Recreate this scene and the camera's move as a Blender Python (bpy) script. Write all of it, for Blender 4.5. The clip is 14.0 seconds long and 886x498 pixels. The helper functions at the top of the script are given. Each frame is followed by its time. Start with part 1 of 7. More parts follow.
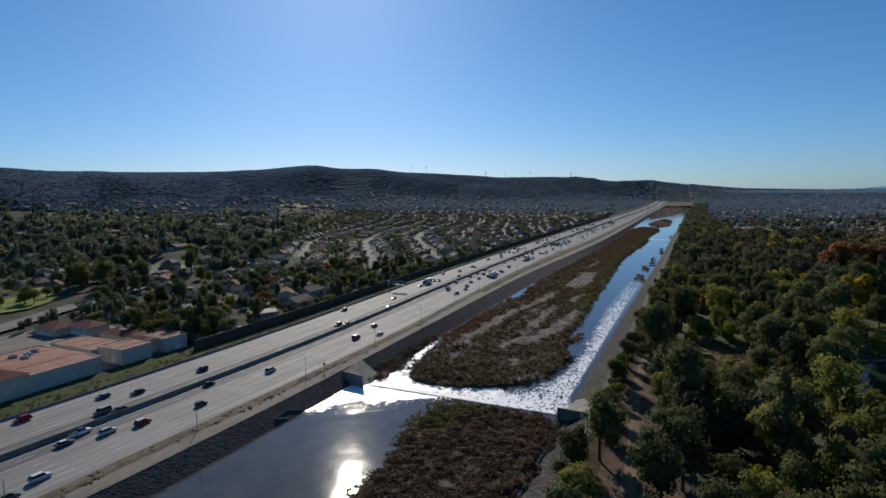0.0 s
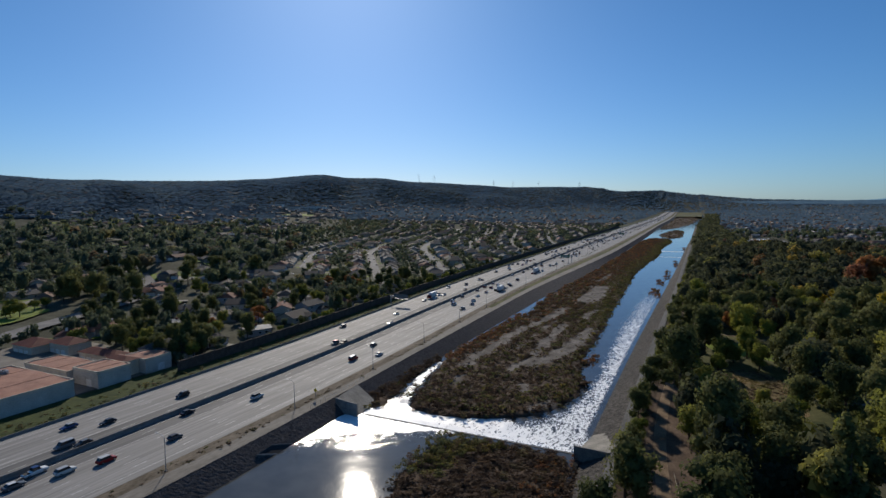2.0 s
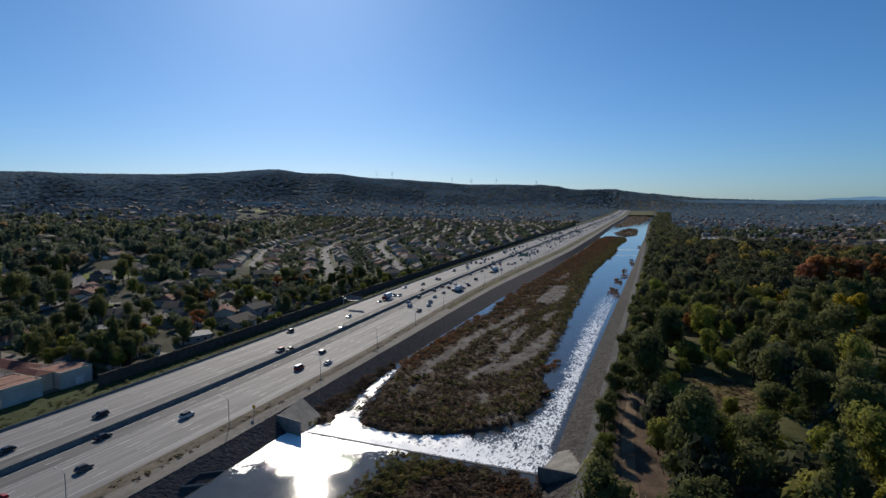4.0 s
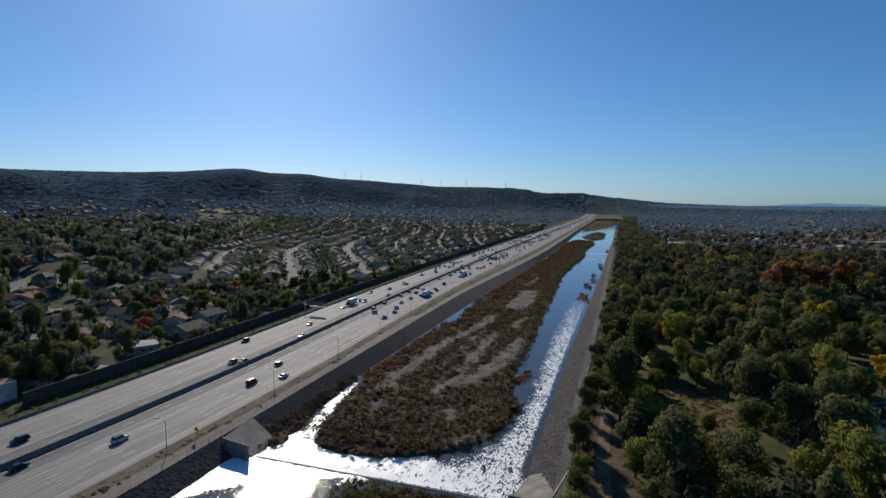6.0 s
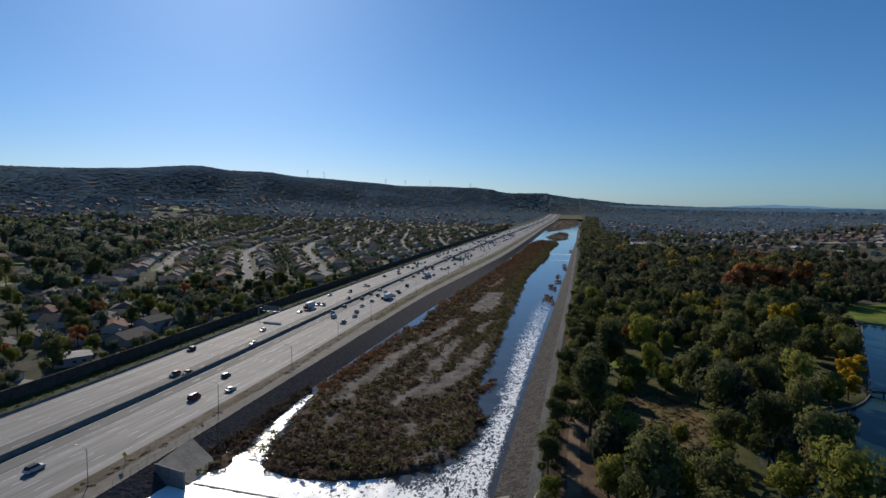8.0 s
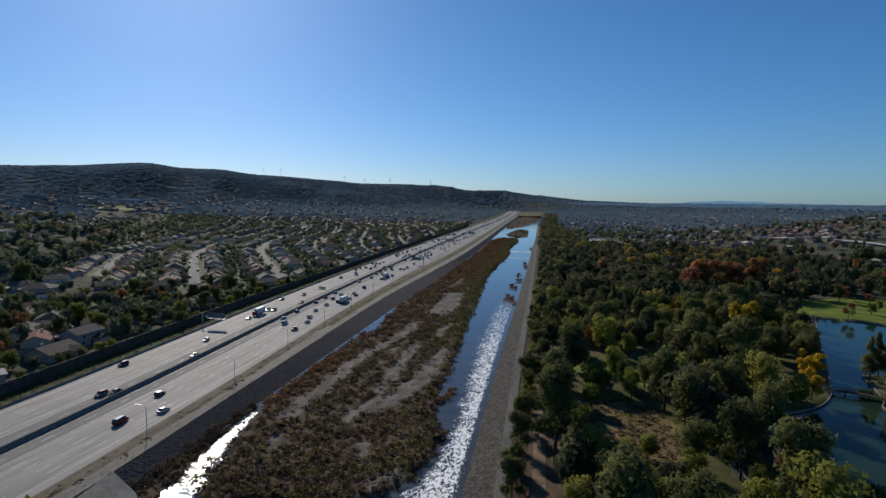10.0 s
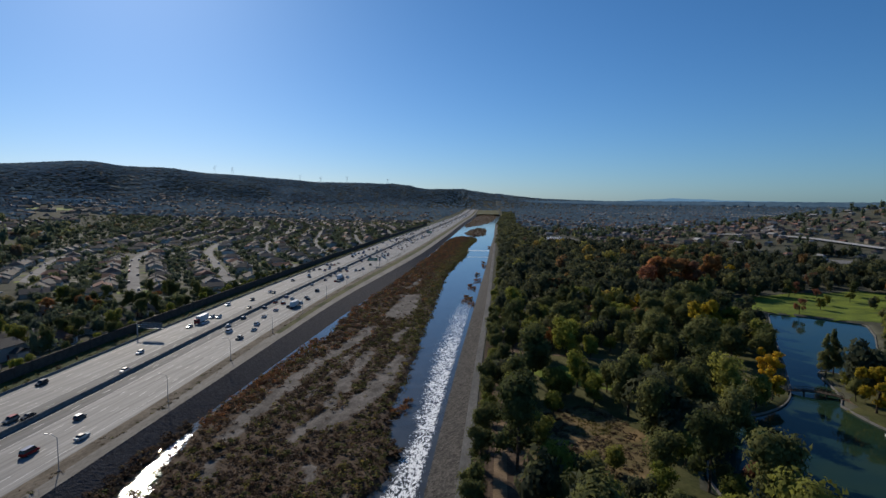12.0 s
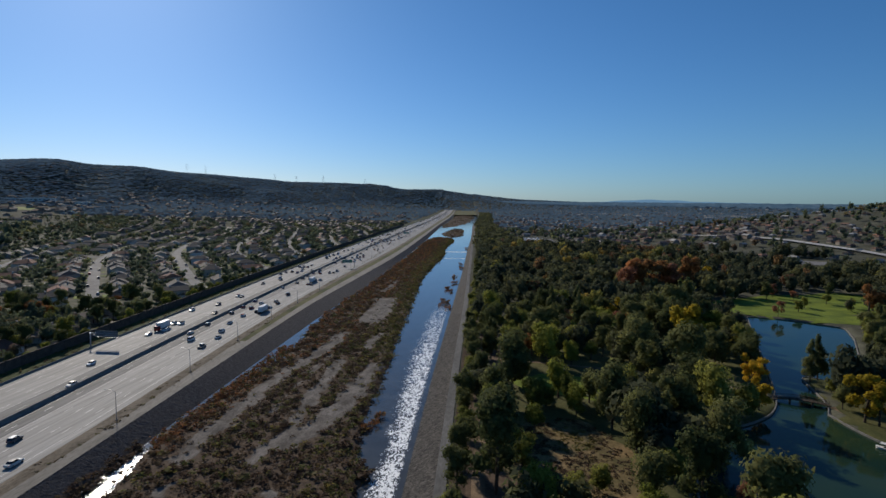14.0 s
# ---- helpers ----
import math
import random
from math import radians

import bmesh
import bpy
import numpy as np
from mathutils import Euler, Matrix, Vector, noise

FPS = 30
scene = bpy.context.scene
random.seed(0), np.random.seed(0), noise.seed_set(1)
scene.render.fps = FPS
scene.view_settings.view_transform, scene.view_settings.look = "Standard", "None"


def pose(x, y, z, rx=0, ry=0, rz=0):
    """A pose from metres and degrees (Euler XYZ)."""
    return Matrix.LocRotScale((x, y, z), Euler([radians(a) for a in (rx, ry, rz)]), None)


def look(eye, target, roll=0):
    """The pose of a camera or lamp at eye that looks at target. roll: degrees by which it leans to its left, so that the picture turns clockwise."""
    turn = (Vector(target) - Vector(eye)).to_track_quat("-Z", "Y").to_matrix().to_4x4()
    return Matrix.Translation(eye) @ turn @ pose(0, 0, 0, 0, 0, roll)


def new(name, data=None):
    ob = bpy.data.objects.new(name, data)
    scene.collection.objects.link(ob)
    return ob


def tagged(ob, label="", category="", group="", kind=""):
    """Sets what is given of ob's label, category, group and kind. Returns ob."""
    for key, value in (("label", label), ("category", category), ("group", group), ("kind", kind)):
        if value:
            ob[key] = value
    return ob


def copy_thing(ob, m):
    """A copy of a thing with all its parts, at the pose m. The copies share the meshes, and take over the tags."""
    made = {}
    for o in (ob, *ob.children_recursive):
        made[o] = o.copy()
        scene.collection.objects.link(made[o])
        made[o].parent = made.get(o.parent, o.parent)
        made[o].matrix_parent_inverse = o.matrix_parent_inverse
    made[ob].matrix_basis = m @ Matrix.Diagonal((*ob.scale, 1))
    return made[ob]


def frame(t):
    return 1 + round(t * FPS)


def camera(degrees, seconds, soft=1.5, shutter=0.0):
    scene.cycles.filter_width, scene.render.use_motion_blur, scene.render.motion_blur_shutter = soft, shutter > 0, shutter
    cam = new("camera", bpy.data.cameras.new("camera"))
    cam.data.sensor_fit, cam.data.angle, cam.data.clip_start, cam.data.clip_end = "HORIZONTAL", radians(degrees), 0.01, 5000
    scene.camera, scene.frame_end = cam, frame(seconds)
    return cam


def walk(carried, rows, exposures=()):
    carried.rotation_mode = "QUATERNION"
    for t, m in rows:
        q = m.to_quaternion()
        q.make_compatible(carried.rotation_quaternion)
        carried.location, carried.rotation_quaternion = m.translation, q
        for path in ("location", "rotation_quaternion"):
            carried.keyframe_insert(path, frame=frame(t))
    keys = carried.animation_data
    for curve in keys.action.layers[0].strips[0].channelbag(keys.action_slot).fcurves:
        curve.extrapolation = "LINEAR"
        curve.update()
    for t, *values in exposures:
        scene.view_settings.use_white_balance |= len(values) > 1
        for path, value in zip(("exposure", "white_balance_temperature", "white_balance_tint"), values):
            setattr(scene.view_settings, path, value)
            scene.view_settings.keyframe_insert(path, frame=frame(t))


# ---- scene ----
cam = camera(77.7, 14.0, soft=1.5)

PATH = [
    (0, (13.509, -0.641, 64.654), (12.647, 1.153, 64.458), -0.9),
    (0.5, (12.017, 3.738, 64.687), (11.138, 5.524, 64.495), -0.9),
    (1, (10.445, 8.045, 64.732), (9.53, 9.814, 64.551), -0.7),
    (1.5, (8.735, 12.228, 64.801), (7.82, 13.998, 64.631), -0.7),
    (2, (6.981, 16.269, 64.886), (6.093, 18.054, 64.725), -0.7),
    (2.5, (5.353, 20.105, 64.961), (4.495, 21.904, 64.798), -0.5),
    (3, (3.914, 23.773, 65.03), (3.092, 25.589, 64.859), -0.5),
    (3.5, (2.673, 27.203, 65.077), (1.887, 29.034, 64.901), -0.3),
    (4, (1.639, 30.388, 65.118), (0.89, 32.234, 64.944), -0.2),
    (6.5, (-2.394, 45.372, 65.4), (-3.014, 47.266, 65.234), 0.6),
    (7, (-3.141, 48.207, 65.415), (-3.732, 50.11, 65.249), 0.7),
    (7.5, (-3.801, 51.077, 65.451), (-4.36, 52.99, 65.285), 0.7),
    (8, (-4.327, 54.156, 65.515), (-4.849, 56.079, 65.348), 0.8),
    (10.5, (-5.907, 70.216, 66.423), (-6.255, 72.177, 66.246), 0.5),
    (11, (-6.099, 73.289, 66.469), (-6.409, 75.257, 66.291), 0.5),
    (11.5, (-6.162, 76.269, 66.492), (-6.434, 78.242, 66.315), 0.3),
    (12, (-6.147, 79.154, 66.515), (-6.383, 81.132, 66.336), 0.3),
    (12.5, (-6.113, 82.043, 66.551), (-6.311, 84.025, 66.374), 0.4),
    (13, (-6.138, 84.893, 66.592), (-6.333, 86.875, 66.415), 0.3),
    (13.5, (-6.225, 87.688, 66.622), (-6.382, 89.674, 66.444), 0.3),
    (14, (-6.386, 90.466, 66.64), (-6.541, 92.452, 66.463), 0.5),
]
walk(cam, [(t, look(e, g, r)) for t, e, g, r in PATH], exposures=[(0.0, 0.0), (14.0, 0.0)])

# ---- world and sun ----
SUN_AZ, SUN_EL = 36.0, 29.0          # degrees left of +y, degrees up
world = bpy.data.worlds.new("sky")
scene.world = world
world.use_nodes = True
wn, wl = world.node_tree.nodes, world.node_tree.links
sky = wn.new("ShaderNodeTexSky")
sky.sky_type, sky.sun_disc = "NISHITA", False
sky.sun_elevation, sky.sun_rotation = radians(SUN_EL), radians(-SUN_AZ)
sky.altitude, sky.air_density, sky.dust_density, sky.ozone_density = 100, 0.9, 0.4, 3.0
# a clear winter sky: deeper blue away from the sun
split, join = wn.new("ShaderNodeSeparateColor"), wn.new("ShaderNodeCombineColor")
wl.new(sky.outputs["Color"], split.inputs["Color"])
for _channel, _power in (("Red", 1.15), ("Green", 0.96), ("Blue", 0.96)):
    _p = wn.new("ShaderNodeMath")
    _p.operation = "POWER"
    _p.inputs[1].default_value = _power
    wl.new(split.outputs[_channel], _p.inputs[0])
    wl.new(_p.outputs[0], join.inputs[_channel])
deep = wn.new("ShaderNodeMix")
deep.data_type, deep.blend_type = "RGBA", "MULTIPLY"
deep.inputs["Factor"].default_value = 1.0
deep.inputs["B"].default_value = (0.274, 0.605, 0.87, 1)
wl.new(join.outputs["Color"], deep.inputs["A"])
wn["Background"].inputs["Strength"].default_value = 0.103
wl.new(deep.outputs["Result"], wn["Background"].inputs["Color"])

sun = new("sun", bpy.data.lights.new("sun", "SUN"))
sun.data.energy, sun.data.angle, sun.data.color = 3.7, radians(0.53), (1.0, 0.91, 0.78)
_az, _el = radians(SUN_AZ), radians(SUN_EL)
SUN_DIR = Vector((-math.sin(_az) * math.cos(_el), math.cos(_az) * math.cos(_el), math.sin(_el)))
sun.matrix_world = look(SUN_DIR * 500, (0, 0, 0))

rng = np.random.default_rng(7)


# ---- materials ----
def shader(name):
    m = bpy.data.materials.new(name)
    m.use_nodes = True
    n, l = m.node_tree.nodes, m.node_tree.links
    return m, n, l, n["Principled BSDF"]


def noise_at(n, l, vec, scale, detail=4.0, rough=0.6):
    t = n.new("ShaderNodeTexNoise")
    t.inputs["Scale"].default_value, t.inputs["Detail"].default_value, t.inputs["Roughness"].default_value = scale, detail, rough
    l.new(vec, t.inputs["Vector"])
    return t.outputs["Fac"]


def ramp(n, l, fac, stops):
    r = n.new("ShaderNodeValToRGB")
    els = r.color_ramp.elements
    while len(els) < len(stops):
        els.new(0.5)
    for e, (p, c) in zip(els, stops):
        e.position, e.color = p, (*c, 1)
    l.new(fac, r.inputs["Fac"])
    return r.outputs["Color"]


def mix_col(n, l, fac, a, b, mode="MIX"):
    x = n.new("ShaderNodeMix")
    x.data_type, x.blend_type = "RGBA", mode
    for sock, v in ((x.inputs["Factor"], fac), (x.inputs["A"], a), (x.inputs["B"], b)):
        if isinstance(v, (int, float)):
            sock.default_value = v
        elif isinstance(v, tuple):
            sock.default_value = (*v, 1)
        else:
            l.new(v, sock)
    return x.outputs["Result"]


def mapped(n, l, stretch=(1, 1, 1), turn=0.0):
    g = n.new("ShaderNodeNewGeometry")
    m = n.new("ShaderNodeMapping")
    m.inputs["Scale"].default_value = stretch
    m.inputs["Rotation"].default_value = (0, 0, turn)
    l.new(g.outputs["Position"], m.inputs["Vector"])
    return m.outputs["Vector"]


def surface(name, c1, c2, scale=0.3, fine=4.0, rough=0.85, bump=0.3, bump_dist=0.05, metal=0.0, stretch=(1, 1, 1),
            vary=0.0, tones=None, contrast=(0.35, 0.65), spec=0.15, speck=(0.72, 1.15)):
    """A surface of two tones in noise at two scales, with fine relief; vary: spread of brightness from object to object."""
    m, n, l, p = shader(name)
    vec = mapped(n, l, stretch)
    big, small = noise_at(n, l, vec, scale, 5.0), noise_at(n, l, vec, fine, 3.0)
    stops = [(contrast[0], c1), (contrast[1], c2)]
    col = ramp(n, l, big, stops)
    tint = ramp(n, l, small, [(0.3, (speck[0],) * 3), (0.7, (speck[1],) * 3)])
    col = mix_col(n, l, 1.0, col, tint, "MULTIPLY")
    if tones:
        info = n.new("ShaderNodeObjectInfo")
        r = n.new("ShaderNodeValToRGB")
        r.color_ramp.interpolation = "CONSTANT"
        els = r.color_ramp.elements
        while len(els) < len(tones):
            els.new(0.5)
        for k, (e, c) in enumerate(zip(els, tones)):
            e.position, e.color = k / len(tones), (*c, 1)
        l.new(info.outputs["Random"], r.inputs["Fac"])
        col = mix_col(n, l, 1.0, r.outputs["Color"], tint, "MULTIPLY")
    if vary:
        info = n.new("ShaderNodeObjectInfo")
        col = mix_col(n, l, 1.0, col, ramp(n, l, info.outputs["Random"], [(0, (1 - vary,) * 3), (1, (1 + vary,) * 3)]), "MULTIPLY")
    l.new(col, p.inputs["Base Color"])
    p.inputs["Roughness"].default_value, p.inputs["Metallic"].default_value = rough, metal
    p.inputs["Specular IOR Level"].default_value = spec
    if bump:
        b = n.new("ShaderNodeBump")
        b.inputs["Strength"].default_value, b.inputs["Distance"].default_value = bump, bump_dist
        l.new(small, b.inputs["Height"])
        l.new(b.outputs["Normal"], p.inputs["Normal"])
    return m


def leaves(name, c1, c2, tone=False, through_light=0.5, gloss=0.12):
    """Foliage: clump by clump between two greens, a little light let through; tone: a shade per tree from the mesh."""
    m, n, l, p = shader(name)
    g = n.new("ShaderNodeNewGeometry")
    col = ramp(n, l, g.outputs["Random Per Island"], [(0.1, c1), (0.9, c2)])
    if tone:
        a = n.new("ShaderNodeAttribute")
        a.attribute_name = "tone"
        other = ramp(n, l, a.outputs["Fac"], tone)
        col = mix_col(n, l, 0.75, col, other)
        shade = ramp(n, l, g.outputs["Random Per Island"], [(0, (0.86,) * 3), (1, (1.14,) * 3)])
        col = mix_col(n, l, 1.0, col, shade, "MULTIPLY")
    else:
        info = n.new("ShaderNodeObjectInfo")
        col = mix_col(n, l, 1.0, col, ramp(n, l, info.outputs["Random"], [(0, (0.65, 0.7, 0.7)), (1, (1.35, 1.25, 1.2))]), "MULTIPLY")
    l.new(col, p.inputs["Base Color"])
    p.inputs["Roughness"].default_value, p.inputs["Specular IOR Level"].default_value = 0.85, gloss
    t = n.new("ShaderNodeBsdfTranslucent")
    l.new(col, t.inputs["Color"])
    x = n.new("ShaderNodeMixShader")
    x.inputs[0].default_value = through_light
    l.new(p.outputs[0], x.inputs[1])
    l.new(t.outputs[0], x.inputs[2])
    l.new(x.outputs[0], n["Material Output"].inputs["Surface"])
    return m


def plain(name, c, rough=0.5, metal=0.0, coat=0.0):
    m, n, l, p = shader(name)
    p.inputs["Base Color"].default_value = (*c, 1)
    p.inputs["Roughness"].default_value, p.inputs["Metallic"].default_value = rough, metal
    p.inputs["Coat Weight"].default_value = coat
    return m


def water(name, deep, rough, wave, scale, foamy=False, stretch=(1, 1, 1), shallow=None, patches=0.12):
    m, n, l, p = shader(name)
    vec = mapped(n, l, stretch)
    small, large = noise_at(n, l, vec, scale, 3.0), noise_at(n, l, vec, scale * patches, 2.0)
    col = ramp(n, l, large, [(0.35, deep), (0.7, shallow or tuple(v * 1.5 for v in deep))])
    p.inputs["IOR"].default_value = 1.33 if foamy else 1.2
    p.inputs["Roughness"].default_value = rough
    p.inputs["Specular IOR Level"].default_value = 0.6 if foamy else 0.36
    b = n.new("ShaderNodeBump")
    b.inputs["Strength"].default_value, b.inputs["Distance"].default_value = wave, 0.06
    l.new(small, b.inputs["Height"])
    l.new(b.outputs["Normal"], p.inputs["Normal"])
    if foamy:
        a = n.new("ShaderNodeAttribute")
        a.attribute_name = "foam_and_glint"
        calm = n.new("ShaderNodeMapRange")
        calm.inputs["From Max"].default_value, calm.inputs["To Min"].default_value, calm.inputs["To Max"].default_value = 0.4, wave * 0.2, 0.6
        b.inputs["Distance"].default_value = 0.1
        l.new(a.outputs["Fac"], calm.inputs["Value"])
        l.new(calm.outputs[0], b.inputs["Strength"])
        # lace: fine flecks and long wavering threads down the stream
        flecks = noise_at(n, l, mapped(n, l, (0.95, 0.6, 1)), 1.1, 6.0, 0.7)
        veins = n.new("ShaderNodeTexNoise")
        veins.inputs["Scale"].default_value, veins.inputs["Detail"].default_value, veins.inputs["Distortion"].default_value = 0.62, 3.0, 1.6
        l.new(mapped(n, l, (1.0, 0.42, 1)), veins.inputs["Vector"])
        away = n.new("ShaderNodeMath")
        away.operation = "SUBTRACT"
        away.inputs[1].default_value = 0.5
        l.new(veins.outputs["Fac"], away.inputs[0])
        fold = n.new("ShaderNodeMath")
        fold.operation = "ABSOLUTE"
        l.new(away.outputs[0], fold.inputs[0])
        thread = n.new("ShaderNodeMapRange")
        thread.inputs["From Max"].default_value, thread.inputs["To Min"].default_value, thread.inputs["To Max"].default_value = 0.16, 0.66, 0.3
        l.new(fold.outputs[0], thread.inputs["Value"])
        blend = n.new("ShaderNodeMix")
        blend.inputs["Factor"].default_value = 0.5
        l.new(flecks, blend.inputs["A"])
        l.new(thread.outputs[0], blend.inputs["B"])
        f = blend.outputs["Result"]
        s = n.new("ShaderNodeMath")
        s.operation = "ADD"
        l.new(f, s.inputs[0])
        l.new(a.outputs["Fac"], s.inputs[1])
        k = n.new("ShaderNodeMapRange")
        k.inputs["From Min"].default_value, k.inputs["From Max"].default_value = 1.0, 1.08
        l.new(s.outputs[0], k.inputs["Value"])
        # white of the foam, and of the painted glint that shares its mask
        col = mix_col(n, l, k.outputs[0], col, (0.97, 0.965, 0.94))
        r = n.new("ShaderNodeMapRange")
        r.inputs["To Min"].default_value, r.inputs["To Max"].default_value = rough, 0.38
        l.new(k.outputs[0], r.inputs["Value"])
        l.new(r.outputs[0], p.inputs["Roughness"])
    l.new(col, p.inputs["Base Color"])
    return m


M_GROUND = surface("soil_and_dry_grass", (0.068, 0.068, 0.048), (0.12, 0.118, 0.088), 0.05, 0.9, 0.95, 0.5, 0.2, spec=0.03)
M_CONCRETE_ROAD = surface("road_concrete", (0.145, 0.14, 0.134), (0.29, 0.279, 0.265), 0.8, 2.0, 0.75, 0.1, 0.01, stretch=(0.7, 0.02, 1), contrast=(0.3, 0.7), spec=0.25)
M_ASPHALT_ROAD = surface("road_asphalt", (0.105, 0.102, 0.1), (0.165, 0.16, 0.154), 0.5, 2.0, 0.8, 0.15, 0.01, stretch=(0.6, 0.02, 1), spec=0.25)
M_STREET = surface("street_asphalt", (0.15, 0.145, 0.14), (0.22, 0.212, 0.205), 0.1, 1.5, 0.9, 0.15, 0.01)
M_LEVEE_PATH = surface("levee_asphalt", (0.1, 0.098, 0.094), (0.155, 0.15, 0.143), 0.15, 1.5, 0.9, 0.15, 0.01, stretch=(1, 0.3, 1))
M_DIRT = surface("verge_dirt", (0.10, 0.08, 0.055), (0.19, 0.155, 0.115), 0.25, 2.0, 0.95, 0.5, 0.06, stretch=(1, 0.35, 1))
M_SERVICE = surface("service_path", (0.155, 0.138, 0.115), (0.23, 0.206, 0.173), 0.2, 2.0, 0.8, 0.2, 0.02, stretch=(1, 0.2, 1))
M_SIDEWALK = surface("sidewalk_concrete", (0.34, 0.325, 0.3), (0.48, 0.46, 0.43), 0.2, 2.0, 0.8, 0.2, 0.02)
M_PAINT_WHITE = surface("lane_paint", (0.36, 0.355, 0.34), (0.58, 0.575, 0.55), 0.8, 5.0, 0.6, 0.0)
M_BARRIER = surface("barrier_concrete", (0.15, 0.142, 0.132), (0.22, 0.21, 0.195), 0.6, 4.0, 0.8, 0.2, 0.01)
M_WALLBLOCK = surface("sound_wall_block", (0.07, 0.052, 0.043), (0.105, 0.082, 0.068), 0.4, 3.0, 0.9, 0.4, 0.03)
M_RIPRAP = surface("riprap_stone", (0.05, 0.044, 0.044), (0.085, 0.076, 0.074), 0.9, 2.6, 0.9, 0.7, 0.2, speck=(0.55, 1.3))
M_GRAVEL = surface("bank_gravel", (0.044, 0.04, 0.036), (0.088, 0.079, 0.069), 0.5, 1.3, 0.95, 1.0, 0.35, speck=(0.3, 1.7))
M_WEIR = surface("weir_concrete", (0.2, 0.185, 0.155), (0.32, 0.295, 0.25), 0.3, 2.5, 0.85, 0.25, 0.03)
M_SAND = surface("river_sand", (0.07, 0.06, 0.051), (0.182, 0.161, 0.141), 0.2, 1.6, 0.95, 0.6, 0.15, stretch=(1, 0.5, 1))


def litter_over(m, name):
    """Adds brown leaf litter and twigs to the sand where scrub grows, by the mesh's own scrub density."""
    n, l = m.node_tree.nodes, m.node_tree.links
    p = n["Principled BSDF"]
    sand = p.inputs["Base Color"].links[0].from_socket
    vec = mapped(n, l)
    twigs = ramp(n, l, noise_at(n, l, vec, 0.9, 5.0, 0.7), [(0.35, (0.045, 0.03, 0.02)), (0.65, (0.11, 0.075, 0.05))])
    a = n.new("ShaderNodeAttribute")
    a.attribute_name = name
    wob = n.new("ShaderNodeMath")
    wob.operation = "ADD"
    l.new(a.outputs["Fac"], wob.inputs[0])
    l.new(noise_at(n, l, vec, 0.5, 4.0, 0.7), wob.inputs[1])
    k = n.new("ShaderNodeMapRange")
    k.inputs["From Min"].default_value, k.inputs["From Max"].default_value = 0.7, 1.0
    l.new(wob.outputs[0], k.inputs["Value"])
    l.new(mix_col(n, l, k.outputs[0], sand, twigs), p.inputs["Base Color"])


litter_over(M_SAND, "scrub")
M_GRASS = surface("lawn_grass", (0.085, 0.118, 0.016), (0.18, 0.225, 0.027), 0.08, 1.5, 0.9, 0.6, 0.08)
M_VERGE = surface("weedy_verge", (0.03, 0.044, 0.013), (0.065, 0.082, 0.024), 0.2, 1.5, 0.95, 0.7, 0.15)
M_PARKGRASS = surface("park_grass", (0.05, 0.058, 0.018), (0.125, 0.115, 0.045), 0.06, 1.2, 0.95, 0.6, 0.1)
M_DRYGRASS = surface("dry_meadow", (0.1, 0.085, 0.035), (0.225, 0.155, 0.075), 0.12, 1.3, 0.95, 0.7, 0.15)
M_TRAIL = surface("dirt_trail", (0.14, 0.095, 0.06), (0.25, 0.18, 0.115), 0.2, 2.0, 0.95, 0.3, 0.04)
M_NEEDLES = surface("needle_litter", (0.075, 0.05, 0.035), (0.15, 0.105, 0.072), 0.15, 1.8, 0.95, 0.5, 0.06)
M_FENCE_WOOD = surface("weathered_wood", (0.22, 0.18, 0.13), (0.34, 0.28, 0.21), 0.8, 6.0, 0.85, 0.3, 0.02)
M_BARK = surface("bark", (0.06, 0.045, 0.033), (0.13, 0.10, 0.075), 1.0, 6.0, 0.95, 0.6, 0.05)
M_RIVER = water("river_water", (0.046, 0.045, 0.04), 0.055, 0.45, 1.1, True)
M_LAKE = water("lake_water", (0.006, 0.027, 0.028), 0.05, 0.14, 0.9, shallow=(0.028, 0.048, 0.018), patches=0.03)
M_STEEL = surface("galvanised_steel", (0.32, 0.33, 0.34), (0.42, 0.43, 0.44), 1.0, 8.0, 0.5, 0.1, 0.01, metal=0.7)
M_SIGN_GREEN = plain("sign_green", (0.01, 0.16, 0.085), 0.45)
M_SIGN_YELLOW = plain("sign_yellow", (0.75, 0.42, 0.02), 0.5)
M_GLASS = plain("window_glass", (0.02, 0.025, 0.03), 0.08)
M_TYRE = plain("tyre_rubber", (0.015, 0.015, 0.016), 0.85)
M_RIM = plain("alloy_rim", (0.45, 0.46, 0.47), 0.35, 0.9)
M_HEADLIGHT = plain("headlight_lens", (0.75, 0.76, 0.75), 0.15)
M_TAILLIGHT = plain("taillight_lens", (0.4, 0.012, 0.01), 0.25)
M_TRIM = surface("white_trim", (0.62, 0.6, 0.56), (0.74, 0.72, 0.68), 0.8, 5.0, 0.7, 0.0)
M_STUCCO = surface("stucco", (0.36, 0.31, 0.25), (0.46, 0.4, 0.33), 0.4, 5.0, 0.9, 0.3, 0.02,
                   tones=[(0.52, 0.47, 0.40), (0.42, 0.36, 0.29), (0.6, 0.57, 0.52), (0.35, 0.33, 0.31), (0.5, 0.40, 0.31)])
M_ROOF = surface("roof_shingle", (0.12, 0.1, 0.085), (0.2, 0.17, 0.15), 0.5, 3.0, 0.85, 0.7, 0.08,
                 tones=[(0.085, 0.07, 0.06), (0.11, 0.10, 0.093), (0.065, 0.062, 0.062), (0.125, 0.102, 0.085), (0.09, 0.076, 0.067), (0.17, 0.07, 0.048)])
M_FARROOF = surface("far_roof", (0.06, 0.052, 0.05), (0.14, 0.12, 0.11), 0.03, 1.0, 0.85, 0.5, 0.08)
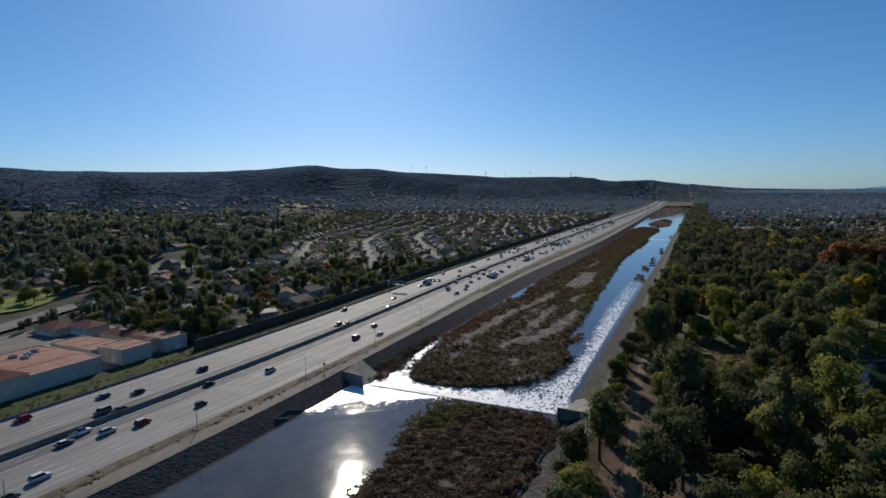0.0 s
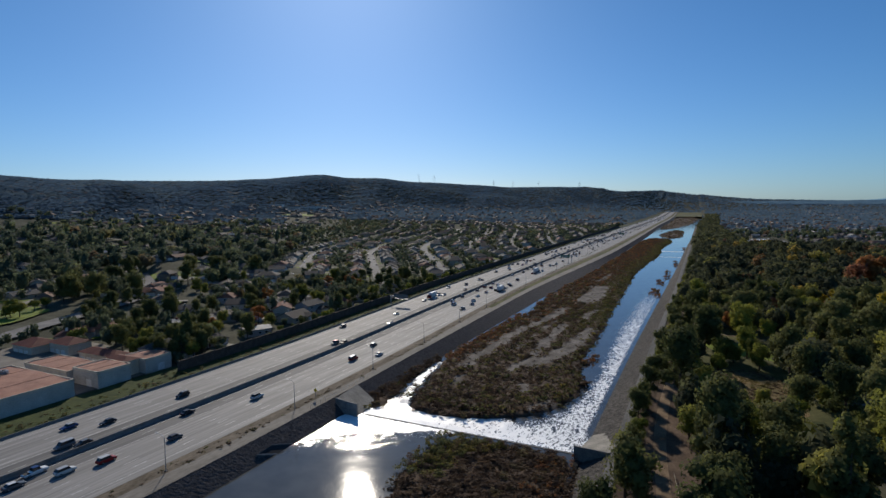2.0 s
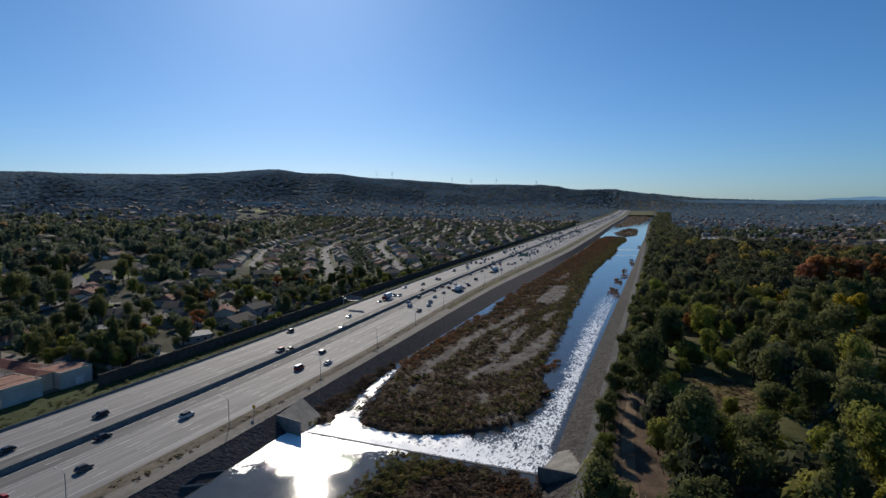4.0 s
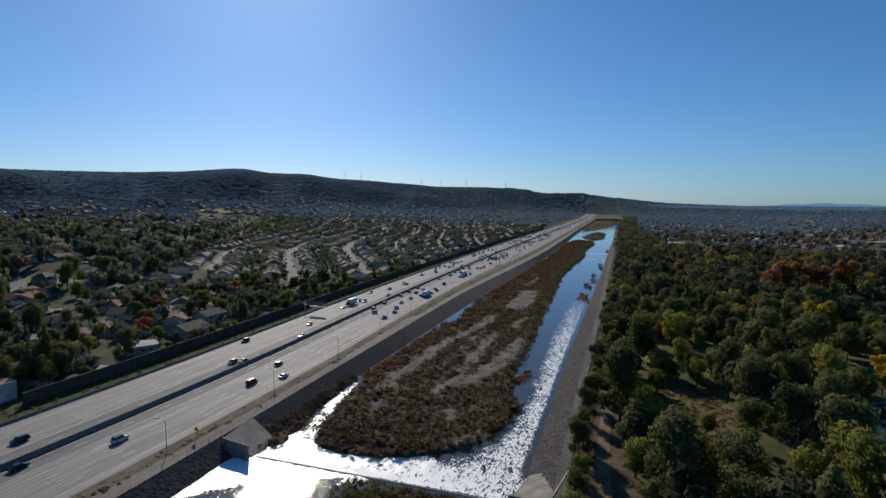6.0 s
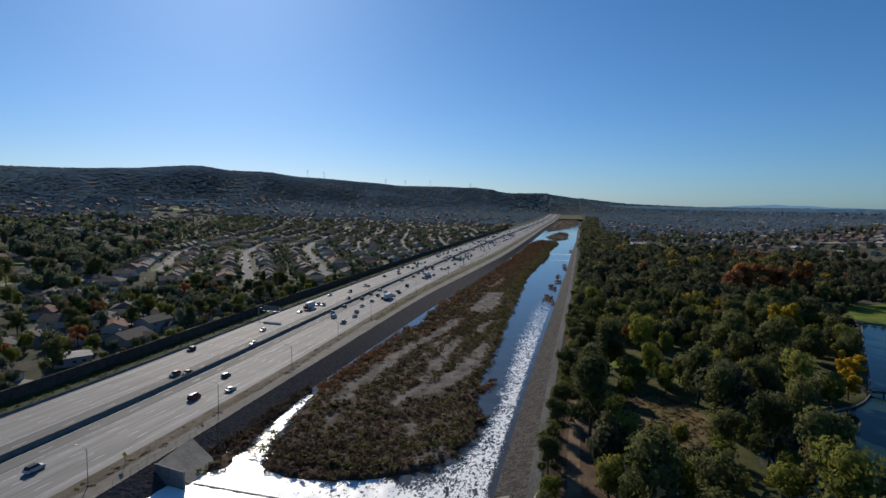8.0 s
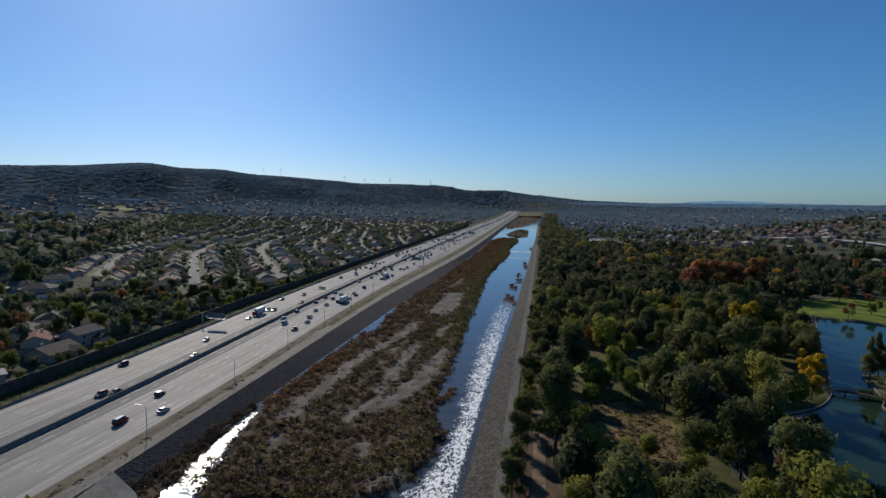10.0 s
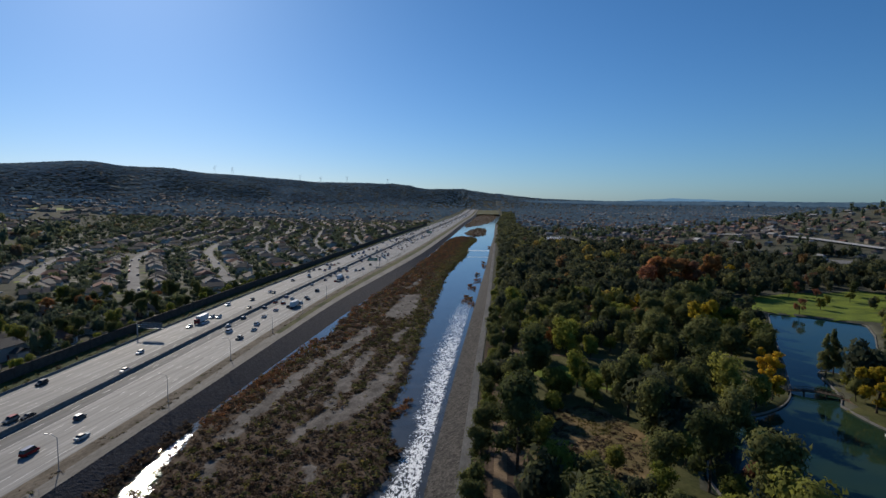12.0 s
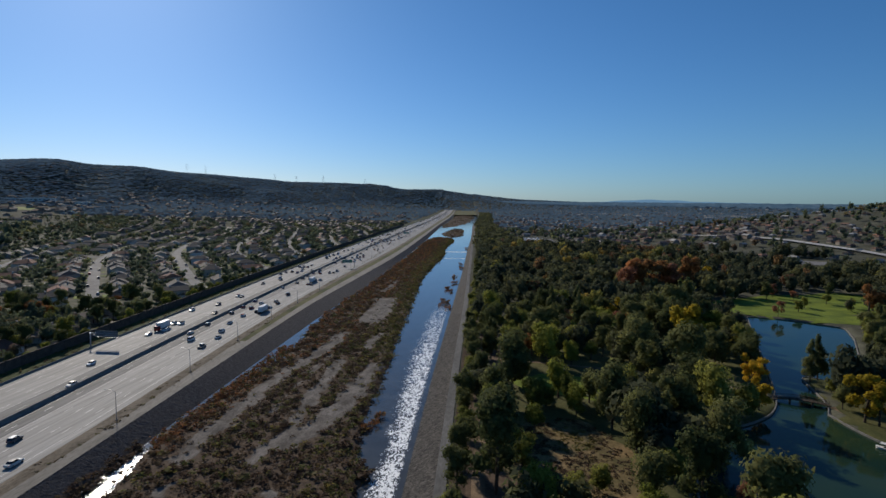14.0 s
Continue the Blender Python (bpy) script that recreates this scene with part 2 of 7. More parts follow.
M_PALEROOF = surface("pale_roof", (0.24, 0.225, 0.205), (0.4, 0.38, 0.35), 0.03, 1.0, 0.7, 0.3, 0.05)
M_HILLROOF = surface("hill_roof_tile", (0.12, 0.075, 0.052), (0.22, 0.13, 0.09), 0.02, 1.0, 0.85, 0.4, 0.08)
M_REDROOF = surface("terracotta_roof", (0.27, 0.135, 0.095), (0.38, 0.2, 0.14), 0.25, 3.0, 0.8, 0.5, 0.06)
M_DARKRED = surface("dark_red_tile", (0.11, 0.034, 0.028), (0.16, 0.05, 0.036), 0.3, 3.0, 0.8, 0.6, 0.08)
M_STORAGE_WALL = surface("storage_wall", (0.5, 0.42, 0.32), (0.62, 0.54, 0.43), 0.2, 3.0, 0.9, 0.2, 0.02)
M_WHITE_WALL = surface("painted_wall", (0.44, 0.40, 0.35), (0.56, 0.52, 0.46), 0.2, 3.0, 0.9, 0.2, 0.02)
M_CAR = surface("car_paint", (0.3, 0.3, 0.3), (0.3, 0.3, 0.3), 0.5, 6.0, 0.3, 0.0, metal=0.1,
                tones=[(0.72, 0.72, 0.7), (0.03, 0.03, 0.033), (0.4, 0.41, 0.42), (0.16, 0.165, 0.17), (0.7, 0.7, 0.69), (0.02, 0.022, 0.03), (0.1, 0.1, 0.105),
                       (0.3, 0.02, 0.018), (0.03, 0.06, 0.16), (0.03, 0.032, 0.035), (0.55, 0.55, 0.53), (0.22, 0.2, 0.17)])
M_TANWALL = surface("tan_wall", (0.25, 0.2, 0.155), (0.36, 0.3, 0.235), 0.05, 2.0, 0.9, 0.2, 0.02)
M_YARD = surface("yards_and_patios", (0.045, 0.055, 0.026), (0.15, 0.14, 0.105), 0.11, 0.7, 0.95, 0.4, 0.05, contrast=(0.4, 0.62))
M_TRUCK = surface("truck_panel", (0.62, 0.63, 0.63), (0.72, 0.73, 0.73), 0.4, 4.0, 0.4, 0.0)
M_PINE = leaves("pine_needles", (0.1, 0.111, 0.042), (0.152, 0.165, 0.058))
M_GREEN = leaves("broad_leaves", (0.155, 0.168, 0.04), (0.24, 0.25, 0.053))
M_LIGHTGREEN = leaves("light_leaves", (0.178, 0.2, 0.036), (0.26, 0.275, 0.052))
M_YELLOW = leaves("yellow_leaves", (0.36, 0.24, 0.02), (0.58, 0.42, 0.04))
M_ORANGE = leaves("orange_leaves", (0.25, 0.115, 0.042), (0.38, 0.18, 0.065))
M_RUST = leaves("rust_leaves", (0.225, 0.1, 0.06), (0.34, 0.16, 0.09))
TREE_TONES = [(0.0, (0.07, 0.079, 0.045)), (0.35, (0.118, 0.12, 0.052)), (0.6, (0.19, 0.178, 0.056)), (0.78, (0.31, 0.29, 0.065)),
              (0.86, (0.36, 0.26, 0.05)), (0.93, (0.27, 0.135, 0.06)), (1.0, (0.21, 0.105, 0.06))]
M_WOODS = leaves("woods_leaves", (0.06, 0.073, 0.045), (0.088, 0.102, 0.058), tone=TREE_TONES)
SCRUB_TONES = [(0.0, (0.07, 0.045, 0.036)), (0.4, (0.108, 0.07, 0.048)), (0.6, (0.125, 0.105, 0.045)), (0.75, (0.11, 0.13, 0.036)),
               (0.88, (0.25, 0.19, 0.045)), (0.93, (0.27, 0.115, 0.045)), (1.0, (0.2, 0.085, 0.045))]
# the lift towards blue in these leaf tones is distance haze painted in
HAZE_TONES = [(0.0, (0.113, 0.185, 0.265)), (0.35, (0.147, 0.228, 0.308)), (0.6, (0.191, 0.274, 0.327)), (0.75, (0.265, 0.296, 0.289)), (0.9, (0.234, 0.197, 0.173)), (1.0, (0.234, 0.173, 0.147))]
M_HAZY_WOODS = leaves("hazed_distant_foliage", (0.1, 0.14, 0.165), (0.145, 0.185, 0.205), tone=HAZE_TONES, through_light=0.5, gloss=0.0)
MID_TONES = [(0.0, (0.085, 0.111, 0.078)), (0.4, (0.139, 0.165, 0.094)), (0.62, (0.195, 0.212, 0.1)), (0.75, (0.271, 0.271, 0.1)), (0.9, (0.236, 0.177, 0.088)), (1.0, (0.224, 0.13, 0.083))]
M_MIDWOODS = leaves("garden_foliage", (0.07, 0.088, 0.052), (0.115, 0.13, 0.07), tone=MID_TONES)
M_SCRUB = leaves("scrub_leaves", (0.08, 0.06, 0.042), (0.13, 0.098, 0.06), tone=SCRUB_TONES)


# ---- plan of the place ----
def curve(pairs):
    ys, xs = np.array(pairs, float).T
    def f(y):
        y = np.asarray(y, float)
        # a gentle average over 60 m, so that the line has no kinks
        return sum(np.interp(y + d, ys, xs) for d in (-45, -30, -15, 0, 15, 30, 45)) / 7
    return f


MED = curve([(-500, -150), (150, -144), (230, -146), (300, -151), (400, -156.5), (500, -160.5), (700, -167), (1000, -174), (1500, -181),
             (2200, -192), (2800, -213), (3200, -231), (3600, -248), (4000, -268), (4900, -330)])
SLOPE_W = curve([(-500, 36.5), (130, 36.8), (180, 35), (255, 35.5), (300, 37.5), (363, 38.5), (432, 40), (563, 47.3), (670, 52.5), (764, 55.5), (949, 56), (1134, 54.5), (1250, 52.5), (1560, 47.5), (1900, 46), (4900, 47)])     # from the median to the top of the bank
BANK_W = curve([(-500, 6.5), (240, 6.5), (300, 8), (350, 9.7), (408, 10.5), (480, 12.3), (563, 11.5), (678, 8), (800, 6.5), (4900, 6.5)])
ROAD_R = curve([(-500, 27.5), (420, 27.5), (470, 28), (620, 33), (760, 37.5), (950, 38.5), (1310, 35), (1930, 27.5), (4900, 28)])
RIGHT = curve([(-500, -22), (100, -24), (190, -26), (300, -28), (500, -29.2), (650, -30), (900, -33.5), (1150, -35), (1400, -40), (1650, -45), (1900, -44), (2300, -38), (2700, -45), (3300, -62), (4900, -150)])
LEVEE_W = curve([(-500, 8.7), (440, 8.7), (620, 6.4), (900, 5.6), (4900, 5.6)])     # from the water to the levee path
POOL_Z, LOW_Z, TOP_R, PARK_Z = -4.6, -5.2, -1.9, -3.6


def top_left(y):
    return MED(y) + SLOPE_W(y)


def bottom_left(y):
    return top_left(y) + BANK_W(y)


def smooth(a, b, v):
    t = np.clip((v - a) / (b - a), 0, 1)
    return t * t * (3 - 2 * t)


RIDGE = [(-180, 0.3), (-40, -0.1), (-10, 0.0), (-3.3, 0.24), (0.6, 0.64), (3, 0.95), (4.5, 1.12), (9, 1.1), (11, 1.62), (20, 1.68), (22, 1.9), (26, 2.2), (30, 2.4), (32.5, 2.75),
         (36.5, 2.85), (38.5, 3.2), (40.5, 3.15), (43.4, 2.85), (47, 2.6), (56, 2.5), (62, 2.55), (66, 2.85), (80, 2.6), (180, 0.3)]


def crest_distance(az):
    """How far off the brow of the hills lies, by degrees left of +y."""
    return np.interp(az, [-60, -20, -5, 5, 10, 22, 40, 60, 80], [4700, 4700, 4700, 4650, 3950, 3200, 2500, 2000, 1800])


def terrain(x, y):
    """Height of the open land away from the channel: flat by the road, rising to the ridge on the far left and a hill on the right."""
    x, y = np.asarray(x, float), np.asarray(y, float)
    dx, dy = x, y - 45
    r, az = np.hypot(dx, dy), np.degrees(np.arctan2(-dx, dy))
    far = crest_distance(az)
    elev = np.interp(az, *np.array(RIDGE).T)
    crest = 65.5 + far * np.tan(np.radians(elev)) - 5.0
    s = r / far
    begin = np.interp(az, [-5, 5, 9, 22, 40, 60], [0.92, 0.92, 0.78, 0.65, 0.61, 0.54])
    low = np.interp(az, [4, 7, 20], [0.0, 0.04, 0.13])
    h = crest * (low * smooth(begin * 0.5, begin, s) + (1 - low) * smooth(begin * 0.88, 1.0, s) ** 1.2)
    face = np.clip((s - begin) / (1 - begin), 0, 1)
    gully = np.sin(np.radians(az) * 13 + 1.1 * np.sin(s * 9) + 0.7 * np.sin(np.radians(az) * 31)) ** 2
    h = h * (1 - 0.75 * smooth(1.02, 1.25, s)) * (1 - 0.17 * (1 - gully) * 4 * face * (1 - face))
    left = smooth(-190, -330, x) * 3.0 + 11.0 * np.exp(-(((x + 475) / 70) ** 2 + ((y - 385) / 60) ** 2))
    mound = 62 * np.exp(-(((x - 720) / 330) ** 2 + ((y - 1050) / 380) ** 2)) + 48 * np.exp(-(((x - 900) / 300) ** 2 + ((y - 500) / 420) ** 2))
    roll = 1.0 + 0.14 * (np.sin(x / 170 + 1.3 * np.sin(y / 260)) * np.cos(y / 210 + np.sin(x / 330)))
    return (h * roll * smooth(0.99, 0.7, s) + h * smooth(0.7, 0.99, s)) + left + mound


LAKE = [(96, 130), (82, 162), (61, 190), (46, 203), (45, 221), (50, 234), (58, 250), (67, 262), (79, 268), (88, 275), (93.5, 282), (98, 290), (104, 304), (118.5, 342), (134, 384), (146, 415), (157, 443),
        (178, 433), (198, 415), (186, 388), (170, 360), (152, 325), (142, 300)]
ISLE = [(109, 279), (109.5, 267), (111.6, 256), (122, 244), (150, 238), (165, 262), (152, 288), (138, 304), (125, 321), (121, 318), (118, 303), (114, 287)]


def inside(poly, x, y):
    x, y = np.asarray(x, float), np.asarray(y, float)
    hit = np.zeros(np.broadcast(x, y).shape, bool)
    n = len(poly)
    for i in range(n):
        (x0, y0), (x1, y1) = poly[i], poly[(i + 1) % n]
        if y0 != y1:
            hit ^= ((y0 > y) != (y1 > y)) & (x < (x1 - x0) * (y - y0) / (y1 - y0) + x0)
    return hit


WATER_EDGE = LAKE + [(150, 280), (172, 262), (188, 240), (205, 215), (210, 130)]


def edge_distance(poly, x, y):
    """Distance to a polygon's outline, below zero inside it."""
    x, y = np.asarray(x, float), np.asarray(y, float)
    best = np.full(np.broadcast(x, y).shape, 1e9)
    n = len(poly)
    for i in range(n):
        (x0, y0), (x1, y1) = poly[i], poly[(i + 1) % n]
        dx, dy = x1 - x0, y1 - y0
        t = np.clip(((x - x0) * dx + (y - y0) * dy) / (dx * dx + dy * dy), 0, 1)
        best = np.minimum(best, np.hypot(x - x0 - t * dx, y - y0 - t * dy))
    return np.where(inside(poly, x, y), -best, best)


def shore(x, y):
    """Distance to the lake's shore, below zero in the water."""
    return np.maximum(edge_distance(WATER_EDGE, x, y), -edge_distance(ISLE, x, y))


def land_z(x, y):
    """Height of the ground right of the levee or left of the freeway."""
    x, y = np.asarray(x, float), np.asarray(y, float)
    right = PARK_Z + terrain(x, y)
    return np.where(x > RIGHT(y), right, np.where((x < MED(y) - 40) | (y > 3800), terrain(x, y) - 0.3, -0.3))


# ---- mesh helpers ----
def np_mesh(name, verts, faces, mats, smooth_shade=False, mat_index=None, attr=None, normals=None):
    """A mesh from arrays: verts (n, 3) and faces (m, 3) or (m, 4)."""
    verts, faces = np.ascontiguousarray(verts, np.float32), np.ascontiguousarray(faces, np.int32)
    me = bpy.data.meshes.new(name)
    k = faces.shape[1]
    me.vertices.add(len(verts))
    me.vertices.foreach_set("co", verts.ravel())
    me.loops.add(faces.size)
    me.loops.foreach_set("vertex_index", faces.ravel())
    me.polygons.add(len(faces))
    me.polygons.foreach_set("loop_start", np.arange(0, faces.size, k, dtype=np.int32))
    me.polygons.foreach_set("loop_total", np.full(len(faces), k, np.int32))
    me.polygons.foreach_set("use_smooth", np.full(len(faces), smooth_shade))
    for m in mats if isinstance(mats, (list, tuple)) else [mats]:
        me.materials.append(m)
    if mat_index is not None:
        me.polygons.foreach_set("material_index", np.asarray(mat_index, np.int32))
    if attr:
        for key, values in attr.items():
            a = me.attributes.new(key, "FLOAT", "POINT")
            a.data.foreach_set("value", np.ascontiguousarray(values, np.float32))
    me.update(calc_edges=True)
    if normals is not None:
        me.polygons.foreach_set("use_smooth", np.full(len(faces), True))
        me.normals_split_custom_set_from_vertices(normals)
    return me


def grid_faces(rows, cols):
    i = np.arange(rows - 1)[:, None] * cols + np.arange(cols - 1)[None]
    return np.stack([i, i + 1, i + cols + 1, i + cols], -1).reshape(-1, 4)


def strip(name, cols, ys, zs, mat, label, category, kind="structure", parent=None):
    """A sheet between lines: cols is a list of functions of y (or numbers), zs the height of each line."""
    ys = np.asarray(ys, float)
    xs = np.stack([c(ys) if callable(c) else np.full(len(ys), float(c)) for c in cols], 1)
    z = np.stack([h(ys) if callable(h) else np.full(len(ys), float(h)) for h in zs], 1)
    v = np.stack([xs, np.repeat(ys[:, None], len(cols), 1), z], -1).reshape(-1, 3)
    ob = new(name, np_mesh(name, v, grid_faces(len(ys), len(cols)), mat))
    if parent:
        ob.parent = parent
        return ob
    return tagged(ob, label, category, kind=kind)


def part(name, bm, material, parent, label="", smooth_shade=False):
    """Links a bmesh (or mesh) as one mesh object under a thing or a part."""
    if isinstance(bm, bmesh.types.BMesh):
        me = bpy.data.meshes.new(name)
        bm.normal_update()
        bm.to_mesh(me)
        bm.free()
        me.materials.append(material)
        if smooth_shade:
            me.polygons.foreach_set("use_smooth", np.ones(len(me.polygons), bool))
    else:
        me = bm
    ob = new(name, me)
    ob.parent = parent
    if label:
        ob["label"] = label
    return ob


def thing(name, label, category, group="", at=None):
    ob = tagged(new(name), label, category, group)
    ob.empty_display_size = 0.5
    if at is not None:
        ob.matrix_basis = at
    return ob


def box(bm, x0, x1, y0, y1, z0, z1, bevel=0.0):
    vs = [bm.verts.new(p) for p in ((x0, y0, z0), (x1, y0, z0), (x1, y1, z0), (x0, y1, z0), (x0, y0, z1), (x1, y0, z1), (x1, y1, z1), (x0, y1, z1))]
    fs = [bm.faces.new([vs[i] for i in f]) for f in ((3, 2, 1, 0), (4, 5, 6, 7), (0, 1, 5, 4), (1, 2, 6, 5), (2, 3, 7, 6), (3, 0, 4, 7))]
    if bevel:
        edges = {e for f in fs for e in f.edges}
        bmesh.ops.bevel(bm, geom=list(edges), offset=bevel, segments=1, affect="EDGES", clamp_overlap=True)
    return bm


def boxed(*args, bevel=0.0):
    return box(bmesh.new(), *args, bevel=bevel)


def rod(bm, a, b, r0, r1=None, n=8):
    """A tapered rod from a to b."""
    a, b = Vector(a), Vector(b)
    q = (b - a).to_track_quat("Z", "Y")
    r1 = r0 if r1 is None else r1
    lo = [bm.verts.new(a + q @ Vector((r0 * math.cos(2 * math.pi * i / n), r0 * math.sin(2 * math.pi * i / n), 0))) for i in range(n)]
    hi = [bm.verts.new(b + q @ Vector((r1 * math.cos(2 * math.pi * i / n), r1 * math.sin(2 * math.pi * i / n), 0))) for i in range(n)]
    for i in range(n):
        bm.faces.new([lo[i], lo[(i + 1) % n], hi[(i + 1) % n], hi[i]])
    bm.faces.new(lo[::-1])
    bm.faces.new(hi)
    return bm


def rodded(a, b, r0, r1=None, n=8):
    return rod(bmesh.new(), a, b, r0, r1, n)


# ---- ground ----
YS = np.unique(np.concatenate([np.arange(-450, 60, 30), np.arange(60, 470, 2.5), np.arange(470, 520, 6), np.arange(520, 1200, 20), np.arange(1200, 4960, 60)])).astype(float)


def build_ground():
    left = [-4900, -4200, -3600, -3200, -2900] + list(range(-2700, -900, 50)) + [-900, -800, -700, -620, -540, -470,
            -400]
    cols, zs = [], []
    for x in left:
        cols.append(np.minimum(x, MED(YS) - 120 - (left[-1] - x) * 0.05)); zs.append(terrain(cols[-1], YS) - 0.3)
    for u in (-90, -60, -40):
        cols.append(MED(YS) + u); zs.append(terrain(cols[-1], YS) * (1.0 if u < -50 else 0.4) - 0.3)
    for u in (-37, -28, 27):
        cols.append(MED(YS) + u); zs.append(np.full(len(YS), -0.25))
    cols.append(top_left(YS)); zs.append(np.full(len(YS), -0.75))
    cols.append(bottom_left(YS) + 0.6); zs.append(np.full(len(YS), -6.2))
    cols.append(0.5 * bottom_left(YS) + 0.5 * RIGHT(YS)); zs.append(np.full(len(YS), -6.6))
    cols.append(RIGHT(YS) - 0.8); zs.append(np.full(len(YS), -6.3))
    cols.append(RIGHT(YS) + 9.0); zs.append(np.full(len(YS), TOP_R - 0.25))
    cols.append(RIGHT(YS) + 12.0); zs.append(np.full(len(YS), TOP_R - 0.25))
    cols.append(RIGHT(YS) + 16); zs.append(PARK_Z + terrain(cols[-1], YS))
    right = list(range(4, 36, 4)) + list(range(36, 216, 2)) + [222, 230] + [240, 270, 300, 340, 380, 430, 480, 540, 600, 660, 720, 800, 900, 1050, 1200, 1400, 1700, 2100, 2600, 3200, 4000, 4900]
    for x in right:
        c = np.maximum(x, RIGHT(YS) + 18 + (x - 4) * 0.2)
        z = PARK_Z + terrain(c, YS)
        z = z - 2.4 * smooth(1.2, -1.2, shore(c, YS))
        cols.append(c); zs.append(z)
    x, z = np.stack(cols, 1), np.stack(zs, 1)
    near = np.abs(x - MED(YS)[:, None] - 60) < 190
    z = np.where(near, np.maximum(z, terrain(x, YS[:, None]) * smooth(3700, 3900, YS)[:, None] + z * 0 - 9), z)
    v = np.stack([x, np.repeat(YS[:, None], x.shape[1], 1), z], -1).reshape(-1, 3)
    ob = new("ground", np_mesh("ground", v, grid_faces(*x.shape), M_GROUND, True))
    tagged(ob, "brown and olive open land rising to hills", "ground", kind="structure")
    return x, z


GROUND_X, GROUND_Z = build_ground()


def sheet_z(x, y):
    """Height of the ground sheet itself, between its lines."""
    x, y = np.atleast_1d(np.asarray(x, float)), np.atleast_1d(np.asarray(y, float))
    row = np.clip(np.searchsorted(YS, y) - 1, 0, len(YS) - 2)
    out = np.empty(len(x))
    for i in np.unique(row):
        k = row == i
        f = (y[k] - YS[i]) / (YS[i + 1] - YS[i])
        out[k] = np.interp(x[k], GROUND_X[i], GROUND_Z[i]) * (1 - f) + np.interp(x[k], GROUND_X[i + 1], GROUND_Z[i + 1]) * f
    return out


# ---- freeway ----
RY = np.unique(np.concatenate([np.arange(-300, 700, 12), np.arange(700, 3841, 40)])).astype(float)


def off(u):
    return lambda y: MED(y) + u


def build_freeway():
    ry = RY
    strip("road", [off(-27.5), off(-8)], ry, [0, 0], M_CONCRETE_ROAD, "pale worn concrete freeway lanes with long tyre streaks", "road")
    strip("road", [off(-8), off(0), off(7.2)], ry, [0.0, 0.0, 0.0], M_ASPHALT_ROAD, "darker asphalt express lanes beside the median barrier", "road")
    strip("road", [off(7.2), lambda y: MED(y) + ROAD_R(y)], ry, [0, 0], M_CONCRETE_ROAD, "pale worn concrete freeway lanes with long tyre streaks", "road")
    strip("verge", [lambda y: MED(y) + ROAD_R(y), lambda y: MED(y) + ROAD_R(y) + 2.5, lambda y: MED(y) + ROAD_R(y) + 4.5], ry, [-0.01, 0.06, -0.05], M_DIRT, "brown dirt verge with dry weeds beside freeway", "verge")
    strip("verge", [lambda y: MED(y) + ROAD_R(y) + 4.3, lambda y: 0.55 * (MED(y) + ROAD_R(y) + 4.5) + 0.45 * top_left(y)], ry[ry > 330], [-0.03, -0.23], M_PARKGRASS,
          "olive and golden weeds along the freeway", "verge")
    strip("service_path", [lambda y: MED(y) + ROAD_R(y) + 4.5, lambda y: top_left(y)], ry, [-0.05, -0.5], M_SERVICE, "pale grey service path on top of the river bank", "path")
    strip("verge", [off(-37), off(-31), off(-27.5)], ry, [0.5, 0.25, -0.01], M_VERGE, "green weedy verge under the sound wall", "verge")
    # lane lines
    for u in (-24.6, -8.3, 7.5, 24.6, -1.6, 1.8):
        strip("lane_line", [off(u - 0.09), off(u + 0.09)], ry[ry < 1600], [0.006, 0.006], M_PAINT_WHITE, "solid painted edge line", "lane marking")
    v, f = [], []
    for u in (-21, -17.3, -13.7, -10.8 + 0.3, -4.6, 4.6, 11, 14.6, 18.2, 21.5):
        ys = np.arange(-60, 1100, 14.6)
        for y in ys:
            x0, x1 = MED(y) + u, MED(y + 4) + u
            k = len(v)
            v += [(x0 - 0.11, y, 0.006), (x0 + 0.11, y, 0.006), (x1 + 0.11, y + 4, 0.006), (x1 - 0.11, y + 4, 0.006)]
            f.append((k, k + 1, k + 2, k + 3))
    tagged(new("lane_dashes", np_mesh("lane_dashes", v, f, M_PAINT_WHITE)), "white dashed lane markings", "lane marking", kind="stuff")
    # median barrier and outer barrier
    def rail(name, u, prof, mat, label, ys):
        rows = np.stack([np.stack([MED(ys) + u + a, ys, np.full(len(ys), b)], -1) for a, b in prof], 1)
        ob = new(name, np_mesh(name, rows.reshape(-1, 3), grid_faces(len(ys), len(prof)), mat))
        return tagged(ob, label, "barrier", kind="structure")
    rail("median_barrier", 0.0, [(-0.42, 0), (-0.38, 0.12), (-0.16, 0.4), (-0.1, 1.42), (0.1, 1.42), (0.16, 0.4), (0.38, 0.12), (0.42, 0)], M_BARRIER,
         "grey concrete median barrier between the carriageways", ry)
    rail("edge_barrier", -27.9, [(-0.35, 0), (-0.12, 0.4), (-0.08, 0.85), (0.08, 0.85), (0.14, 0.35), (0.35, 0)], M_BARRIER, "low concrete edge barrier along the lanes", ry)


build_freeway()


# ---- river, banks and weir ----
def fbm(x, y, scale, seed=0.0):
    """Cheap smooth noise for arrays, about -1 to 1."""
    a, b = x / scale + seed, y / scale - seed * 1.7
    return (np.sin(a * 2.1 + 1.7 * np.sin(b * 1.3 + seed)) * np.cos(b * 1.9 + 1.1 * np.sin(a * 0.9)) * 0.6
            + 0.4 * np.sin(a * 4.7 + b * 2.3 + 2 * np.sin(b * 3.1)) * np.cos(b * 5.3 - a * 1.7))


